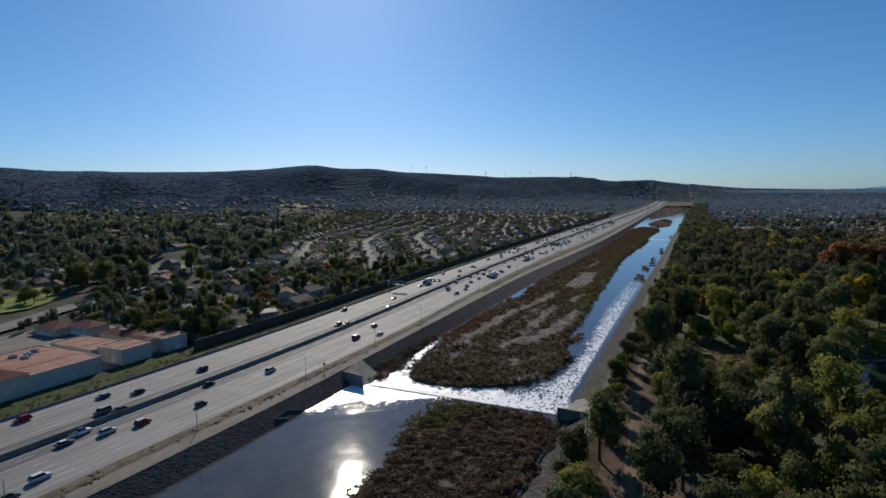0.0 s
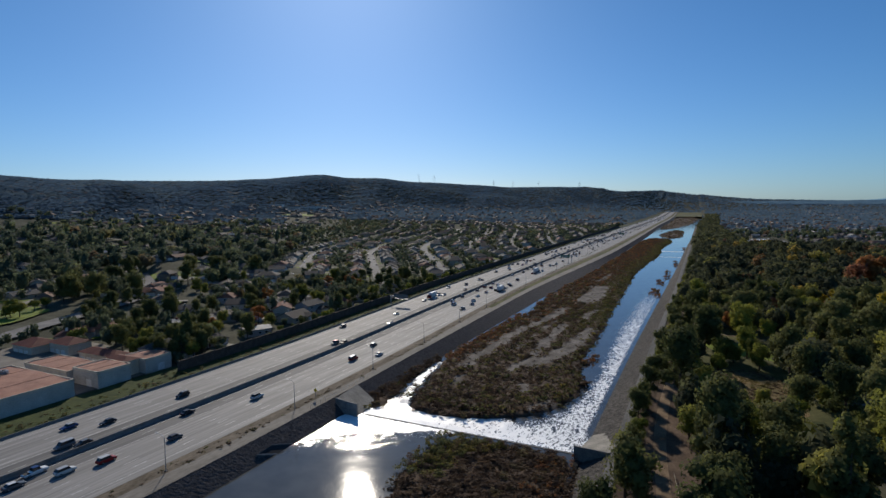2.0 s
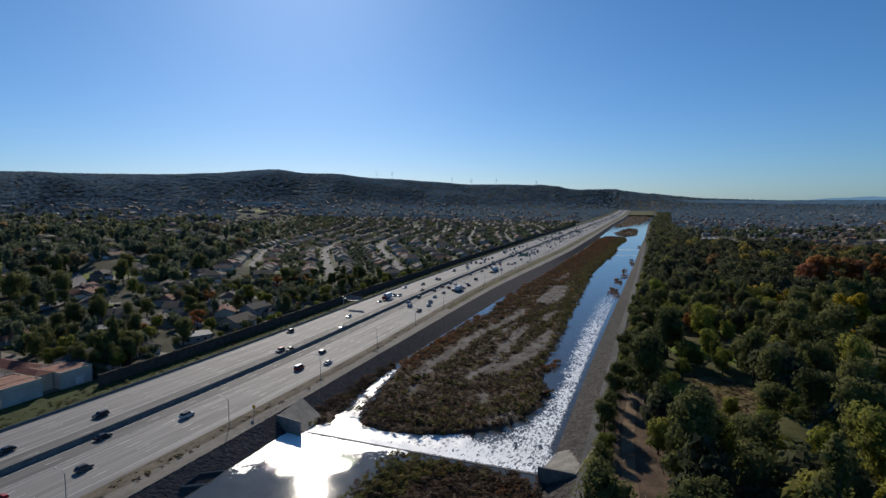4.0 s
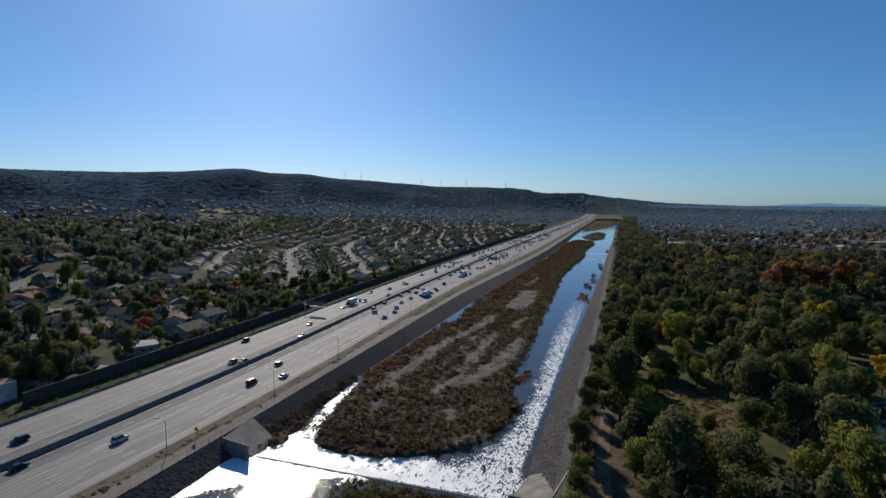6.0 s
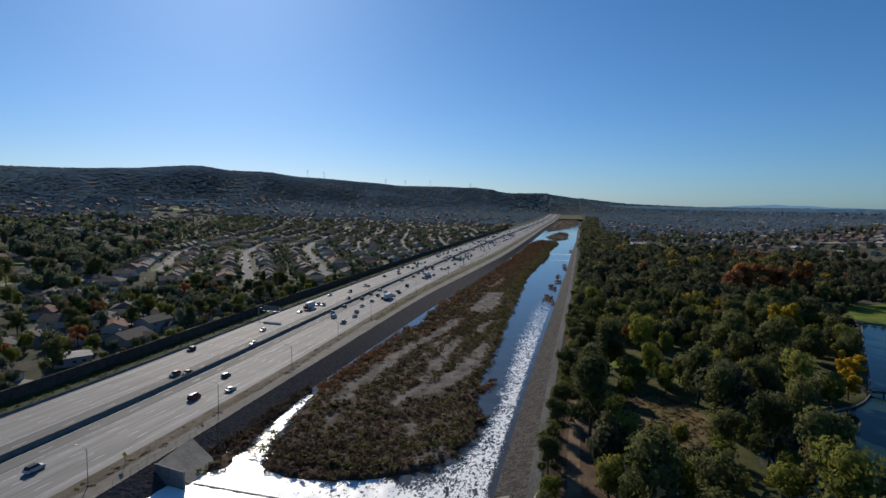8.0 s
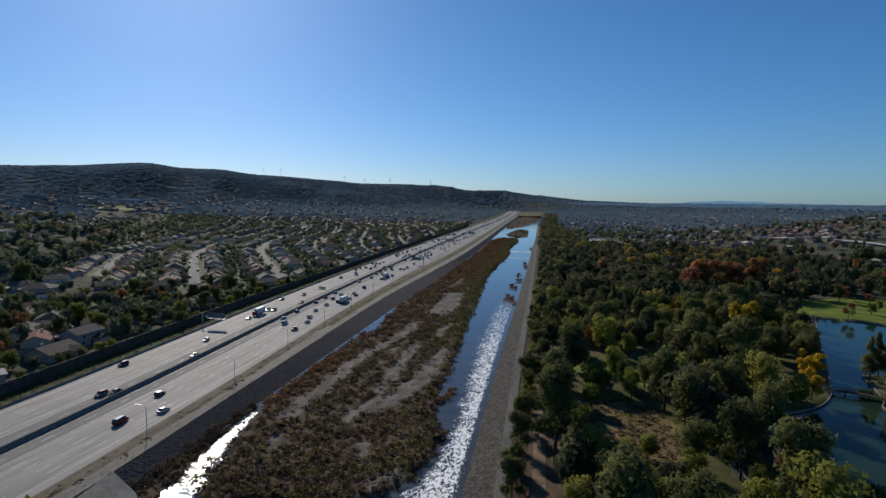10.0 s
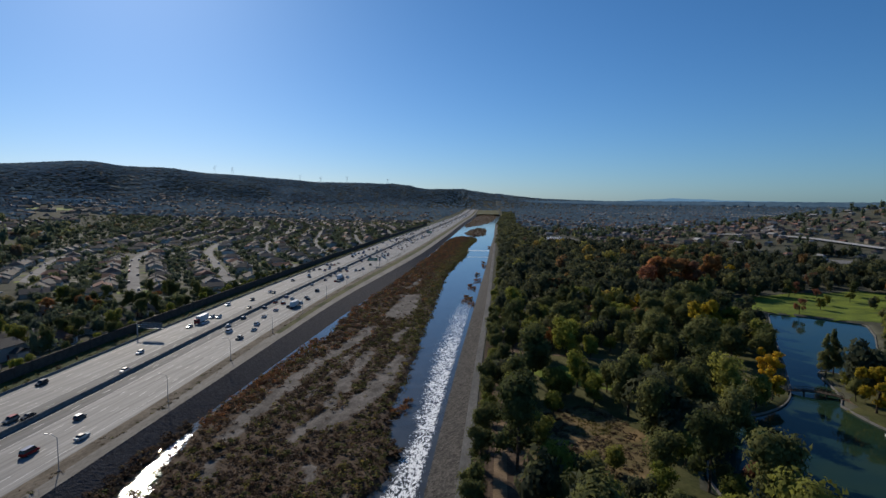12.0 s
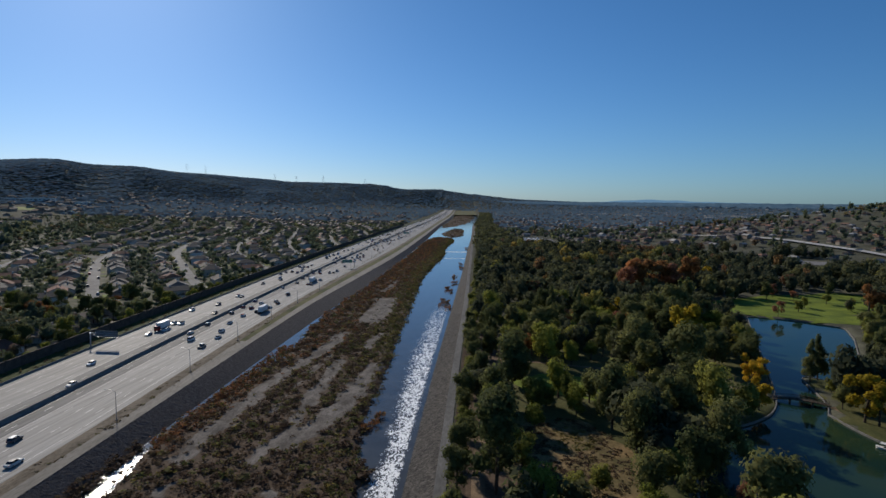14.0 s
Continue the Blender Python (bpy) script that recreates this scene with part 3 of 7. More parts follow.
_isle_far = curve([(328, -48), (368, -52), (408, -52), (461, -54), (538, -60), (601, -63), (664, -62), (730, -60), (805, -58), (907, -67), (1049, -61), (1150, -66), (1700, -95)])


def ISLE_R(y):
    """The water's edge of the large bar on the levee's side."""
    near = np.interp(y, [172, 178, 186, 198, 213, 229, 238, 262, 287, 335, 371, 420], [-66, -58, -46, -37.5, -34.6, -35.4, -40.4, -43.5, -44.6, -47, -50, -53])
    return near + (_isle_far(y) - near) * smooth(380, 430, y)


def build_river():
    ys = np.unique(np.concatenate([np.arange(-260, 90, 10), np.arange(90, 340, 1.4), np.arange(340, 520, 2.5), np.arange(520, 1000, 6), np.arange(1000, 3380, 40)]))
    t = np.linspace(0, 1, 56)
    x0, x1 = bottom_left(ys) - 0.8, RIGHT(ys) + 0.9
    x = x0[:, None] + (x1 - x0)[:, None] * t
    y = np.repeat(ys[:, None], len(t), 1)
    from_right, from_left = RIGHT(ys)[:, None] - x, x - bottom_left(ys)[:, None]
    weir = 164.3 + 0 * x
    z = POOL_Z + (LOW_Z - POOL_Z) * smooth(0, 5, y - weir)
    foam_and_glint = np.zeros_like(x)
    # the spill below the crest: foam, its cover raised to paint sun glint too
    foam_and_glint = np.maximum(foam_and_glint, np.interp(from_right, [0, 8, 20, 45, 70], [0.54, 0.59, 0.62, 0.66, 0.74]) * smooth(-1.0, 0.8, y - weir) * smooth(30, 11, y - weir + 3 * fbm(x, y, 6.0, 1.0)))
    # broken water above the crest, freeway's side; its sun glitter painted as foam
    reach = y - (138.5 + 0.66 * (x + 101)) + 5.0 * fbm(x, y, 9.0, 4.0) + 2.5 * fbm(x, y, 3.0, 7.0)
    foam_and_glint = np.maximum(foam_and_glint, 0.72 * smooth(-0.5, 3.0, reach) * smooth(1, -0.5, y - weir))
    foam_and_glint = np.maximum(foam_and_glint, 0.43 * smooth(-16, 0, reach) * smooth(1, -0.5, y - weir))
    # the fast run along the levee, and the one along the freeway's bank
    width = np.interp(y, [164, 180, 192, 205, 238, 296, 350, 420, 480, 560], [46, 38, 25, 16, 13, 18, 22, 25, 23, 16])
    u = from_right + 1.3 * fbm(x, y, 8.0, 2.0) + 0.6 * fbm(x, y, 3.0, 6.0)
    run = smooth(width * 1.2, width * 0.3, u) * smooth(-0.6, 1.2, from_right) * smooth(620, 430, y) * smooth(164, 168, y)
    foam_and_glint = np.maximum(foam_and_glint, run * np.interp(y, [164, 200, 260, 330, 400, 480], [0.54, 0.56, 0.56, 0.53, 0.49, 0.45]))
    run = smooth(3.6, 1.2, np.abs(x - np.interp(y, [178, 186, 194, 209, 228, 240], [-90, -93.5, -96, -98.8, -102, -103.5]) + 0.9 * fbm(x, y, 5.0, 3.0)))
    foam_and_glint = np.maximum(foam_and_glint, 0.64 * run * smooth(172, 180, y) * smooth(243, 226, y))
    for yd, w in ((766, 8), (853, 7)):
        foam_and_glint = np.maximum(foam_and_glint, 0.6 * smooth(w, w * 0.4, np.abs(y - yd)))
    foam_and_glint = np.maximum(foam_and_glint, 0.3 * smooth(164, 170, y) * smooth(700, 300, y))
    rough = smooth(0.2, 0.55, foam_and_glint)
    z = z + rough * (0.16 * fbm(x, y, 1.9, 3.0) + 0.10 * fbm(x, y, 0.8, 5.0)) + 0.02 * fbm(x, y, 5.0, 1.0)
    v = np.stack([x, y, z], -1).reshape(-1, 3)
    ob = new("river", np_mesh("river", v, grid_faces(len(ys), len(t)), M_RIVER, True, attr={"foam_and_glint": foam_and_glint.ravel()}))
    tagged(ob, "shallow river with white rapids below a weir", "water", kind="structure")


build_river()


def bank(name, xa, xb, za, zb, y0, y1, step, bumpy, mat, label, seed):
    """A stony slope between two lines, with uneven stones as real relief."""
    ys = np.concatenate([np.arange(y0, min(y1, 420), step), np.arange(max(y0, 420), min(y1, 900), step * 3), np.arange(900, y1 + 1, 60)])
    n = int(max(6, round(9.0 / step)))
    t = np.linspace(0, 1, n)
    a, b = xa(ys), xb(ys)
    x = a[:, None] + (b - a)[:, None] * t
    y = np.repeat(ys[:, None], n, 1)
    z = za + (zb - za) * t[None] + 0 * x
    r = np.random.default_rng(seed)
    y = y + 0.75 * step * (r.random(x.shape) - 0.5)
    amp = np.where(y < 430, bumpy, bumpy * 0.5) * np.sin(np.pi * np.clip(t, 0.02, 0.98))[None] ** 0.3
    z = z + amp * (r.random(x.shape) - 0.35)
    x = x + 0.4 * bumpy * (r.random(x.shape) - 0.5)
    v = np.stack([x, y, z], -1).reshape(-1, 3)
    tagged(new(name, np_mesh(name, v, grid_faces(len(ys), n), mat)), label, "bank", kind="structure")


bank("river_bank", lambda y: top_left(y) - 0.1, lambda y: bottom_left(y) + 0.2, -0.48, -5.6, -60, 2600, 0.6, 0.085, M_RIPRAP, "dark grey riprap slope below the freeway", 3)
bank("river_bank", lambda y: RIGHT(y) - 0.3, lambda y: RIGHT(y) + LEVEE_W(y), -5.6, TOP_R, -60, 2600, 0.6, 0.18, M_GRAVEL, "grey gravel levee slope beside the rapids", 4)
strip("levee_path", [lambda y: RIGHT(y) + LEVEE_W(y) - 0.1, lambda y: RIGHT(y) + LEVEE_W(y) + 2.8], YS[(YS > -200) & (YS < 2600)], [TOP_R + 0.03, TOP_R + 0.03], M_LEVEE_PATH,
      "grey paved levee path beside the trees", "path")


def build_weir():
    def abutment(name, a, b, p, q, t, floor, label):
        ob = thing(name, label, "abutment")
        a, b, p, q, t = (Vector(v) for v in (a, b, p, q, t))
        bm = bmesh.new()
        top = [bm.verts.new(v) for v in (a, p, q, t)]
        low = [bm.verts.new((v.x, v.y, floor)) for v in (a, p, q, t)]
        bm.faces.new(top)
        for i in range(4):
            bm.faces.new([top[i], low[i], low[(i + 1) % 4], top[(i + 1) % 4]])
        bmesh.ops.recalc_face_normals(bm, faces=bm.faces)
        part("apron", bm, M_WEIR, ob)
        back = Vector((b.y - a.y, a.x - b.x, 0)).normalized() * 0.5
        back = back if back.y < 0 else -back
        bm = bmesh.new()
        hi = [bm.verts.new(v + Vector((0, 0, 0.3)) + s) for v in (a, b) for s in (Vector(), back)]
        lo = [bm.verts.new((v.co.x, v.co.y, floor)) for v in hi]
        for f in ((hi[0], hi[1], hi[3], hi[2]), (hi[1], lo[1], lo[3], hi[3]), (hi[0], hi[2], lo[2], lo[0]), (hi[2], hi[3], lo[3], lo[2]), (hi[0], lo[0], lo[1], hi[1])):
            bm.faces.new(f)
        bmesh.ops.recalc_face_normals(bm, faces=bm.faces)
        part("wing_wall", bm, M_BARRIER, ob, "darker grey vertical concrete wing wall")
    abutment("weir_abutment", (-107.2, 163.0, -0.3), (-97.4, 161.6, -0.5), (-98.0, 163.8, -4.5), (-99.9, 176, -4.5), (-109.6, 178.5, -0.3), -7,
             "weathered concrete weir abutment on the riprap bank")
    abutment("weir_abutment", (-17.0, 162.4, -1.7), (-26.2, 161.3, -1.0), (-27, 165.2, -4.7), (-24.3, 179, -4.4), (-14.2, 181, -1.75), -7,
             "weathered concrete weir abutment beside the levee path")
    ob = thing("weir", "low concrete weir crest across the river", "weir")
    bm = boxed(-97.3, -26.6, 164.0, 164.55, -7, POOL_Z + 0.13)
    part("crest", bm, M_BARRIER, ob)


build_weir()


def line_distance(line, x, y):
    best = np.full(np.shape(x), 1e9)
    for (x0, y0), (x1, y1) in zip(line[:-1], line[1:]):
        t = np.clip(((x - x0) * (x1 - x0) + (y - y0) * (y1 - y0)) / ((x1 - x0) ** 2 + (y1 - y0) ** 2), 0, 1)
        best = np.minimum(best, np.hypot(x - x0 - t * (x1 - x0), y - y0 - t * (y1 - y0)))
    return best


# old flood lanes of bare sand down the large bar, with their half widths
LANES = [(((-89, 229), (-89.5, 247), (-89.4, 275), (-87, 301), (-82, 344), (-80, 372)), 3.5), (((-70, 228), (-65, 251), (-67.5, 274), (-68, 296), (-70, 322)), 3.0),
         (((-62, 240), (-56.5, 262), (-54, 285), (-52.5, 318)), 4.6), (((-77, 262), (-77.5, 290), (-76, 330)), 1.2), (((-74, 404), (-73.5, 440), (-76, 474)), 8.0),
         (((-82, 205), (-84, 216)), 2.2), (((-55, 206), (-57, 214)), 2.0), (((-47, 190), (-42, 200)), 2.6), (((-62, 345), (-62, 372)), 2.5), (((-84, 505), (-84, 560)), 2.5)]


def bareness(x, y, large):
    """Above zero where the bar is open sand."""
    b = fbm(x * 1.0 - y * 0.06, y * 0.22, 9.0, 1.0) + 0.55 * fbm(x, y * 0.5, 5.0, 2.0)
    if not large:
        return b - 0.95
    ragged = 2.0 * fbm(x, y * 0.45, 5.0, 5.0) + 1.3 * fbm(x, y * 0.6, 2.2, 8.0)
    lane = np.max([(w - line_distance(line, x, y) + ragged) / 3.0 for line, w in LANES], 0)
    return np.maximum(np.clip(lane, -1.2, 0.6), b - 1.0)


def sandbar(name, left, right, ys, ncol, height, label, seed, round_ends=(18, 30)):
    """A low bar of sand in the river, with rounded ends."""
    ys = np.asarray(ys, float)
    t = np.linspace(0, 1, ncol)
    a, b = left(ys), right(ys)
    a = a + 1.6 * fbm(ys * 0 + seed, ys, 13, seed)
    b = b + 1.6 * fbm(ys * 0 - seed, ys, 11, seed + 2)
    mid = 0.5 * (a + b)
    e = np.minimum(np.clip((ys - ys[0]) / round_ends[0], 0, 1), np.clip((ys[-1] - ys) / round_ends[1], 0, 1))
    e = np.sqrt(1 - (1 - e) ** 2)
    a, b = mid + (a - mid) * e, mid + (b - mid) * e
    x = a[:, None] + (b - a)[:, None] * t
    y = np.repeat(ys[:, None], ncol, 1)
    rim = np.minimum(t, 1 - t)[None] * (b - a)[:, None]
    z = LOW_Z - 0.5 + smooth(0, 4.5, rim) * (0.9 + height) + smooth(2, 9, rim) * 0.35 * fbm(x, y, 9, seed) + smooth(1, 5, rim) * 0.15 * fbm(x, y, 2.5, seed)
    v = np.stack([x, y, z], -1).reshape(-1, 3)
    grown = smooth(0.35, -0.35, bareness(x, y, ncol == 40))
    tagged(new(name, np_mesh(name, v, grid_faces(len(ys), ncol), M_SAND, True, attr={"scrub": grown.ravel()})), label, "sandbar", kind="structure")
    return x, y, z, rim


BARS = [
    sandbar("sandbar", lambda y: bottom_left(y) + np.interp(y, [176, 190, 209, 229, 238, 250, 285, 297, 315, 340, 362, 385, 420, 600, 1150], [12.5, 11, 7.0, 2.2, 0.2, -0.6, -0.4, 4.2, 7.5, 7.0, 5.0, 1.5, -0.6, -0.6, 2]), ISLE_R,
            np.concatenate([np.arange(174, 420, 2.5), np.arange(420, 1131, 8)]), 40, 0.55, "grey sandbar overgrown with brown scrub", 2.0, (7, 70)),
    sandbar("sandbar", lambda y: bottom_left(y) - 1.2, lambda y: bottom_left(y) + np.interp(y, [166, 174, 188, 200, 214, 226], [1.5, 8.5, 7.5, 4.5, 1.4, 0.3]), np.arange(166, 227, 2.0), 8, 0.3,
            "scrubby toe of the riprap bank below the weir", 5.0, (6, 10)),
    sandbar("sandbar", lambda y: np.interp(y, [60, 112, 128, 150, 162], [-66, -62, -65, -66, -58]), lambda y: RIGHT(y) + 3.2, np.arange(-40, 163, 2.5), 22, 0.75,
            "low river island covered in dark scrub above weir", 4.0, (20, 7)),
    sandbar("sandbar", lambda y: np.interp(y, [1165, 1200, 1264, 1442], [-78, -92, -101, -91]), lambda y: np.interp(y, [1165, 1200, 1412, 1455], [-62, -52, -58, -68]),
            np.arange(1165, 1456, 8), 14, 0.5, "brown scrubby island far down the river", 6.0, (45, 70)),
    sandbar("sandbar", lambda y: bottom_left(y) + 1, lambda y: np.interp(y, [1520, 1613, 1837, 2100, 2356, 2650], [-116, -87, -64, -58, -54, -60]), np.arange(1520, 2660, 24), 14, 0.5,
            "brown scrubby island far down the river", 7.0, (110, 250)),
]


# ---- park lake and ground covers ----
def build_lake():
    v = [(30, 110, PARK_Z - 0.55), (216, 110, PARK_Z - 0.55), (216, 462, PARK_Z - 0.55), (30, 462, PARK_Z - 0.55)]
    tagged(new("lake", np_mesh("lake", v, [(0, 1, 2, 3)], M_LAKE)), "still blue green park lake with dark reflections", "water", kind="structure")
    for name, poly in (("lake_edge", LAKE), ("lake_edge", ISLE + ISLE[:1])):
        pts = np.array(poly, float)
        out = []
        for a, b in zip(pts[:-1], pts[1:]):
            n = max(2, int(np.hypot(*(b - a)) / 2.0))
            out += [a + (b - a) * k / n for k in range(n)]
        out = np.array(out + [pts[-1]])
        for _ in range(3):
            out[1:-1] = (out[:-2] + 2 * out[1:-1] + out[2:]) / 4
        d = np.gradient(out, axis=0)
        nrm = np.stack([-d[:, 1], d[:, 0]], 1) / np.hypot(*d.T)[:, None]
        prof = [(-0.25, -0.9), (-0.22, 0.06), (0.2, 0.07), (0.24, -0.6)]
        rows = np.stack([np.concatenate([out + nrm * a, np.full((len(out), 1), PARK_Z + b)], 1) for a, b in prof], 1)
        tagged(new(name, np_mesh(name, rows.reshape(-1, 3), grid_faces(len(out), 4), M_BARRIER)), "weathered concrete edging round the lake shore", "kerb", kind="structure")


build_lake()


def patch(name, cx, cy, rx, ry, turn, mat, label, category="lawn", seed=1.0, lift=0.06, n=40, rings=8):
    """An uneven patch of ground cover that follows the land."""
    a = np.linspace(0, 2 * np.pi, n, endpoint=False)
    wob = 1 + 0.16 * np.sin(2 * a + seed) + 0.11 * np.sin(3 * a + 2 * seed) + 0.07 * np.sin(7 * a + 3 * seed)
    r = np.linspace(0, 1, rings)[:, None] * wob
    u, w = r * np.cos(a) * rx, r * np.sin(a) * ry
    c, s = math.cos(radians(turn)), math.sin(radians(turn))
    x, y = cx + u * c - w * s, cy + u * s + w * c
    z = land_z(x, y) + lift - 2.6 * smooth(0.4, -1.0, shore(x, y))
    v = np.stack([x, y, z], -1)
    v = np.concatenate([v, v[:, :1]], 1).reshape(-1, 3)
    tagged(new(name, np_mesh(name, v, grid_faces(rings, n + 1), mat, True)), label, category, kind="structure")


CLEAR = [(190, 452, 50, 26, -32), (56, 356, 8, 15, 20), (22, 319, 15, 6, 0), (68, 1045, 50, 110, 0), (68, 300, 12, 8, 0), (30, 298, 28, 15, -25), (18, 237, 20, 32, 0), (222, 490, 54, 30, 25), (44, 314, 10, 22, 30), (78, 320, 10, 20, -20), (88, 302, 13, 22, -20), (80, 332, 10, 13, 0), (84, 286, 8, 16, 30), (1, 150, 8, 30, 6), (262, 640, 50, 20, 0),
         (140, 262, 20, 16, 0), (330, 640, 50, 25, 0)]
patch("park_ground", 78, 350, 62, 180, -8, M_PARKGRASS, "olive and tan park grass under trees", "meadow", seed=0.9, lift=0.03, n=72, rings=24)
patch("lawn", 188, 455, 52, 26, -32, M_GRASS, "bright lawn on the lake shore", seed=4.0, lift=0.08)
patch("pond", 174, 556, 12, 8, 20, M_LAKE, "small blue pond between the trees", "water", seed=2.0, lift=0.12)
patch("car_park", 70, 1060, 38, 75, 0, M_STREET, "pale car park past the woods", "car park", seed=2.0, lift=0.15)
patch("lawn", 66, 955, 40, 14, 0, M_GRASS, "green strip before the car park", seed=3.0, lift=0.12)
patch("lawn", 30, 296, 24, 14, -25, M_GRASS, "sunlit olive lawn between park trees", seed=1.2)
patch("lawn", 17, 240, 18, 27, 0, M_DRYGRASS, "dry brown meadow with sparse green weeds", "meadow", seed=2.2)
patch("lawn", 224, 488, 62, 36, 25, M_GRASS, "bright mown lawn beyond the lake", seed=3.1)
patch("lawn", 82, 284, 14, 20, 30, M_PARKGRASS, "grassy point reaching into the lake", seed=0.4, lift=0.1)
patch("lawn", 132, 272, 24, 26, 0, M_PARKGRASS, "dry grass on the lake island", "meadow", seed=5.0, lift=0.1)
patch("lawn", 90, 350, 30, 40, 0, M_PARKGRASS, "olive lawn in the shade of trees", seed=6.0)
patch("lawn", 60, 430, 50, 30, 20, M_GRASS, "olive lawn in the shade of trees", seed=7.0)
patch("lawn", 330, 645, 60, 26, 20, M_GRASS, "far green playing field", seed=2.7)
strip("lawn", [lambda y: top_left(y) + 3, lambda y: RIGHT(y) - 4], np.arange(2640, 3641, 40.0), [-0.45, -0.5], M_PARKGRASS, "golden dry grass flat beside the far freeway", "meadow")
patch("dirt_ground", 2, 148, 8.5, 27, 4, M_NEEDLES, "bare orange dirt under the trees", "ground", seed=4.4)


strip("park_ground", [lambda y, u=u: RIGHT(y) + u for u in (12.1, 16.1, 22, 29)], YS[(YS > -300) & (YS < 470)], [TOP_R - 0.2] + [lambda y, u=u: land_z(RIGHT(y) + u, y) + 0.045 for u in (16.1, 22, 29)], M_NEEDLES,
      "brown needle litter and dirt under the pines", "ground")


def ribbon(name, pts, width, mat, label, lift=0.09, z=None, category="path"):
    pts = np.array(pts, float)
    out = []
    for a, b in zip(pts[:-1], pts[1:]):
        n = max(2, int(np.hypot(*(b - a)) / 4.0))
        out += [a + (b - a) * k / n for k in range(n)]
    out = np.array(out + [pts[-1]])
    for _ in range(6):
        out[1:-1] = (out[:-2] + 2 * out[1:-1] + out[2:]) / 4
    d = np.gradient(out, axis=0)
    nrm = np.stack([-d[:, 1], d[:, 0]], 1) / np.hypot(*d.T)[:, None]
    rows = []
    for s in (-0.5, 0, 0.5):
        p = out + nrm * width * s
        rows.append(np.concatenate([p, (land_z(p[:, 0], p[:, 1]) + lift if z is None else np.full(len(p), z))[:, None]], 1))
    v = np.stack(rows, 1)
    return tagged(new(name, np_mesh(name, v.reshape(-1, 3), grid_faces(len(out), 3), mat)), label, category, kind="structure")


ribbon("trail", [(-1, 105), (-1, 125), (-1.8, 147), (-5, 168), (-7, 194), (-7.5, 229), (-6, 268), (-2, 300), (4, 360), (8, 430)], 3.4, M_TRAIL, "pale dirt trail under the trees by the levee")
ribbon("trail", [(8, 330), (40, 322), (66, 318), (84, 306), (97, 293)], 2.4, M_TRAIL, "park path towards the footbridge")
ribbon("trail", [(114, 285), (118, 262), (130, 252), (146, 250)], 2.6, M_TRAIL, "tan path along the lake island")


# ---- trees ----
def icosphere(rings=1):
    bm = bmesh.new()
    bmesh.ops.create_icosphere(bm, subdivisions=rings, radius=1.0)
    bm.verts.ensure_lookup_table()
    v = np.array([p.co[:] for p in bm.verts])
    f = np.array([[q.index for q in face.verts] for face in bm.faces])
    bm.free()
    return v, f


ICO1 = icosphere(1)


def flakes(blobs, count, size, r, shell=(0.66, 1.2), jitter=0.45, up=0.12):
    """Leaf clumps as small triangles over a set of ellipsoids (x, y, z, rx, ry, rz)."""
    blobs = np.array(blobs, float)
    w = (blobs[:, 3] * blobs[:, 4] * blobs[:, 5]) ** (2 / 3)
    k = r.choice(len(blobs), count, p=w / w.sum())
    d = r.normal(size=(count, 3))
    d[:, 2] = d[:, 2] * 0.9 + 0.22
    d /= np.linalg.norm(d, axis=1)[:, None]
    rad = r.uniform(*shell, count)[:, None]
    c = blobs[k, :3] + d * blobs[k, 3:] * rad
    nrm = d / blobs[k, 3:] * blobs[k, 3:].mean(1)[:, None] + r.normal(size=(count, 3)) * jitter
    nrm /= np.linalg.norm(nrm, axis=1)[:, None]
    t = np.cross(nrm, r.normal(size=(count, 3)))
    t /= np.linalg.norm(t, axis=1)[:, None]
    b = np.cross(nrm, t)
    s = size * r.uniform(0.55, 1.35, (count, 1))
    q = r.uniform(0.6, 1.2, (count, 4, 1))
    corners = np.stack([-t - 0.6 * b, t - 0.65 * b, 0.15 * t + b], 1) * q[:, :3] * s[:, None] * 0.62
    v = (c[:, None] + corners).reshape(-1, 3)
    f = np.arange(count * 3).reshape(-1, 3)
    # the clumps shade as one soft mass
    soft = 0.72 * d + 0.28 * nrm + (0, 0, up)
    soft /= np.linalg.norm(soft, axis=1)[:, None]
    return v, f, np.repeat(soft, 3, 0)


def core(blobs, shrink, r):
    v, f = [], []
    for x, y, z, a, b, c in blobs:
        p = ICO1[0] * (1 + r.uniform(-0.12, 0.12, (len(ICO1[0]), 1))) * np.array([a, b, c]) * shrink + (x, y, z)
        f.append(ICO1[1] + sum(len(q) for q in v))
        v.append(p)
    return np.concatenate(v), np.concatenate(f)


def ball_normals(v, blobs):
    b = np.repeat(np.array(blobs, float), len(ICO1[0]), 0)
    q = (v - b[:, :3]) / b[:, 3:] ** 2
    return q / np.linalg.norm(q, axis=1)[:, None]


def crown_mesh(blobs, count, size, mat, r, shrink=0.74, jitter=0.42):
    """Leaf clumps over dark inner masses; the inner triangles are kept as triangles."""
    v1, f1, n1 = flakes(blobs, count, size, r, jitter=jitter)
    me_v, me_f = v1.tolist(), f1.tolist()
    if shrink:
        v2, f2 = core(blobs, shrink, r)
        base = len(me_v)
        me_v += v2.tolist()
        me_f += (f2 + base).tolist()
        n1 = np.concatenate([n1, ball_normals(v2, blobs)])
    me = bpy.data.meshes.new("crown")
    me.from_pydata(me_v, [], me_f, shade_flat=False)
    me.materials.append(mat)
    me.normals_split_custom_set_from_vertices(n1)
    return me


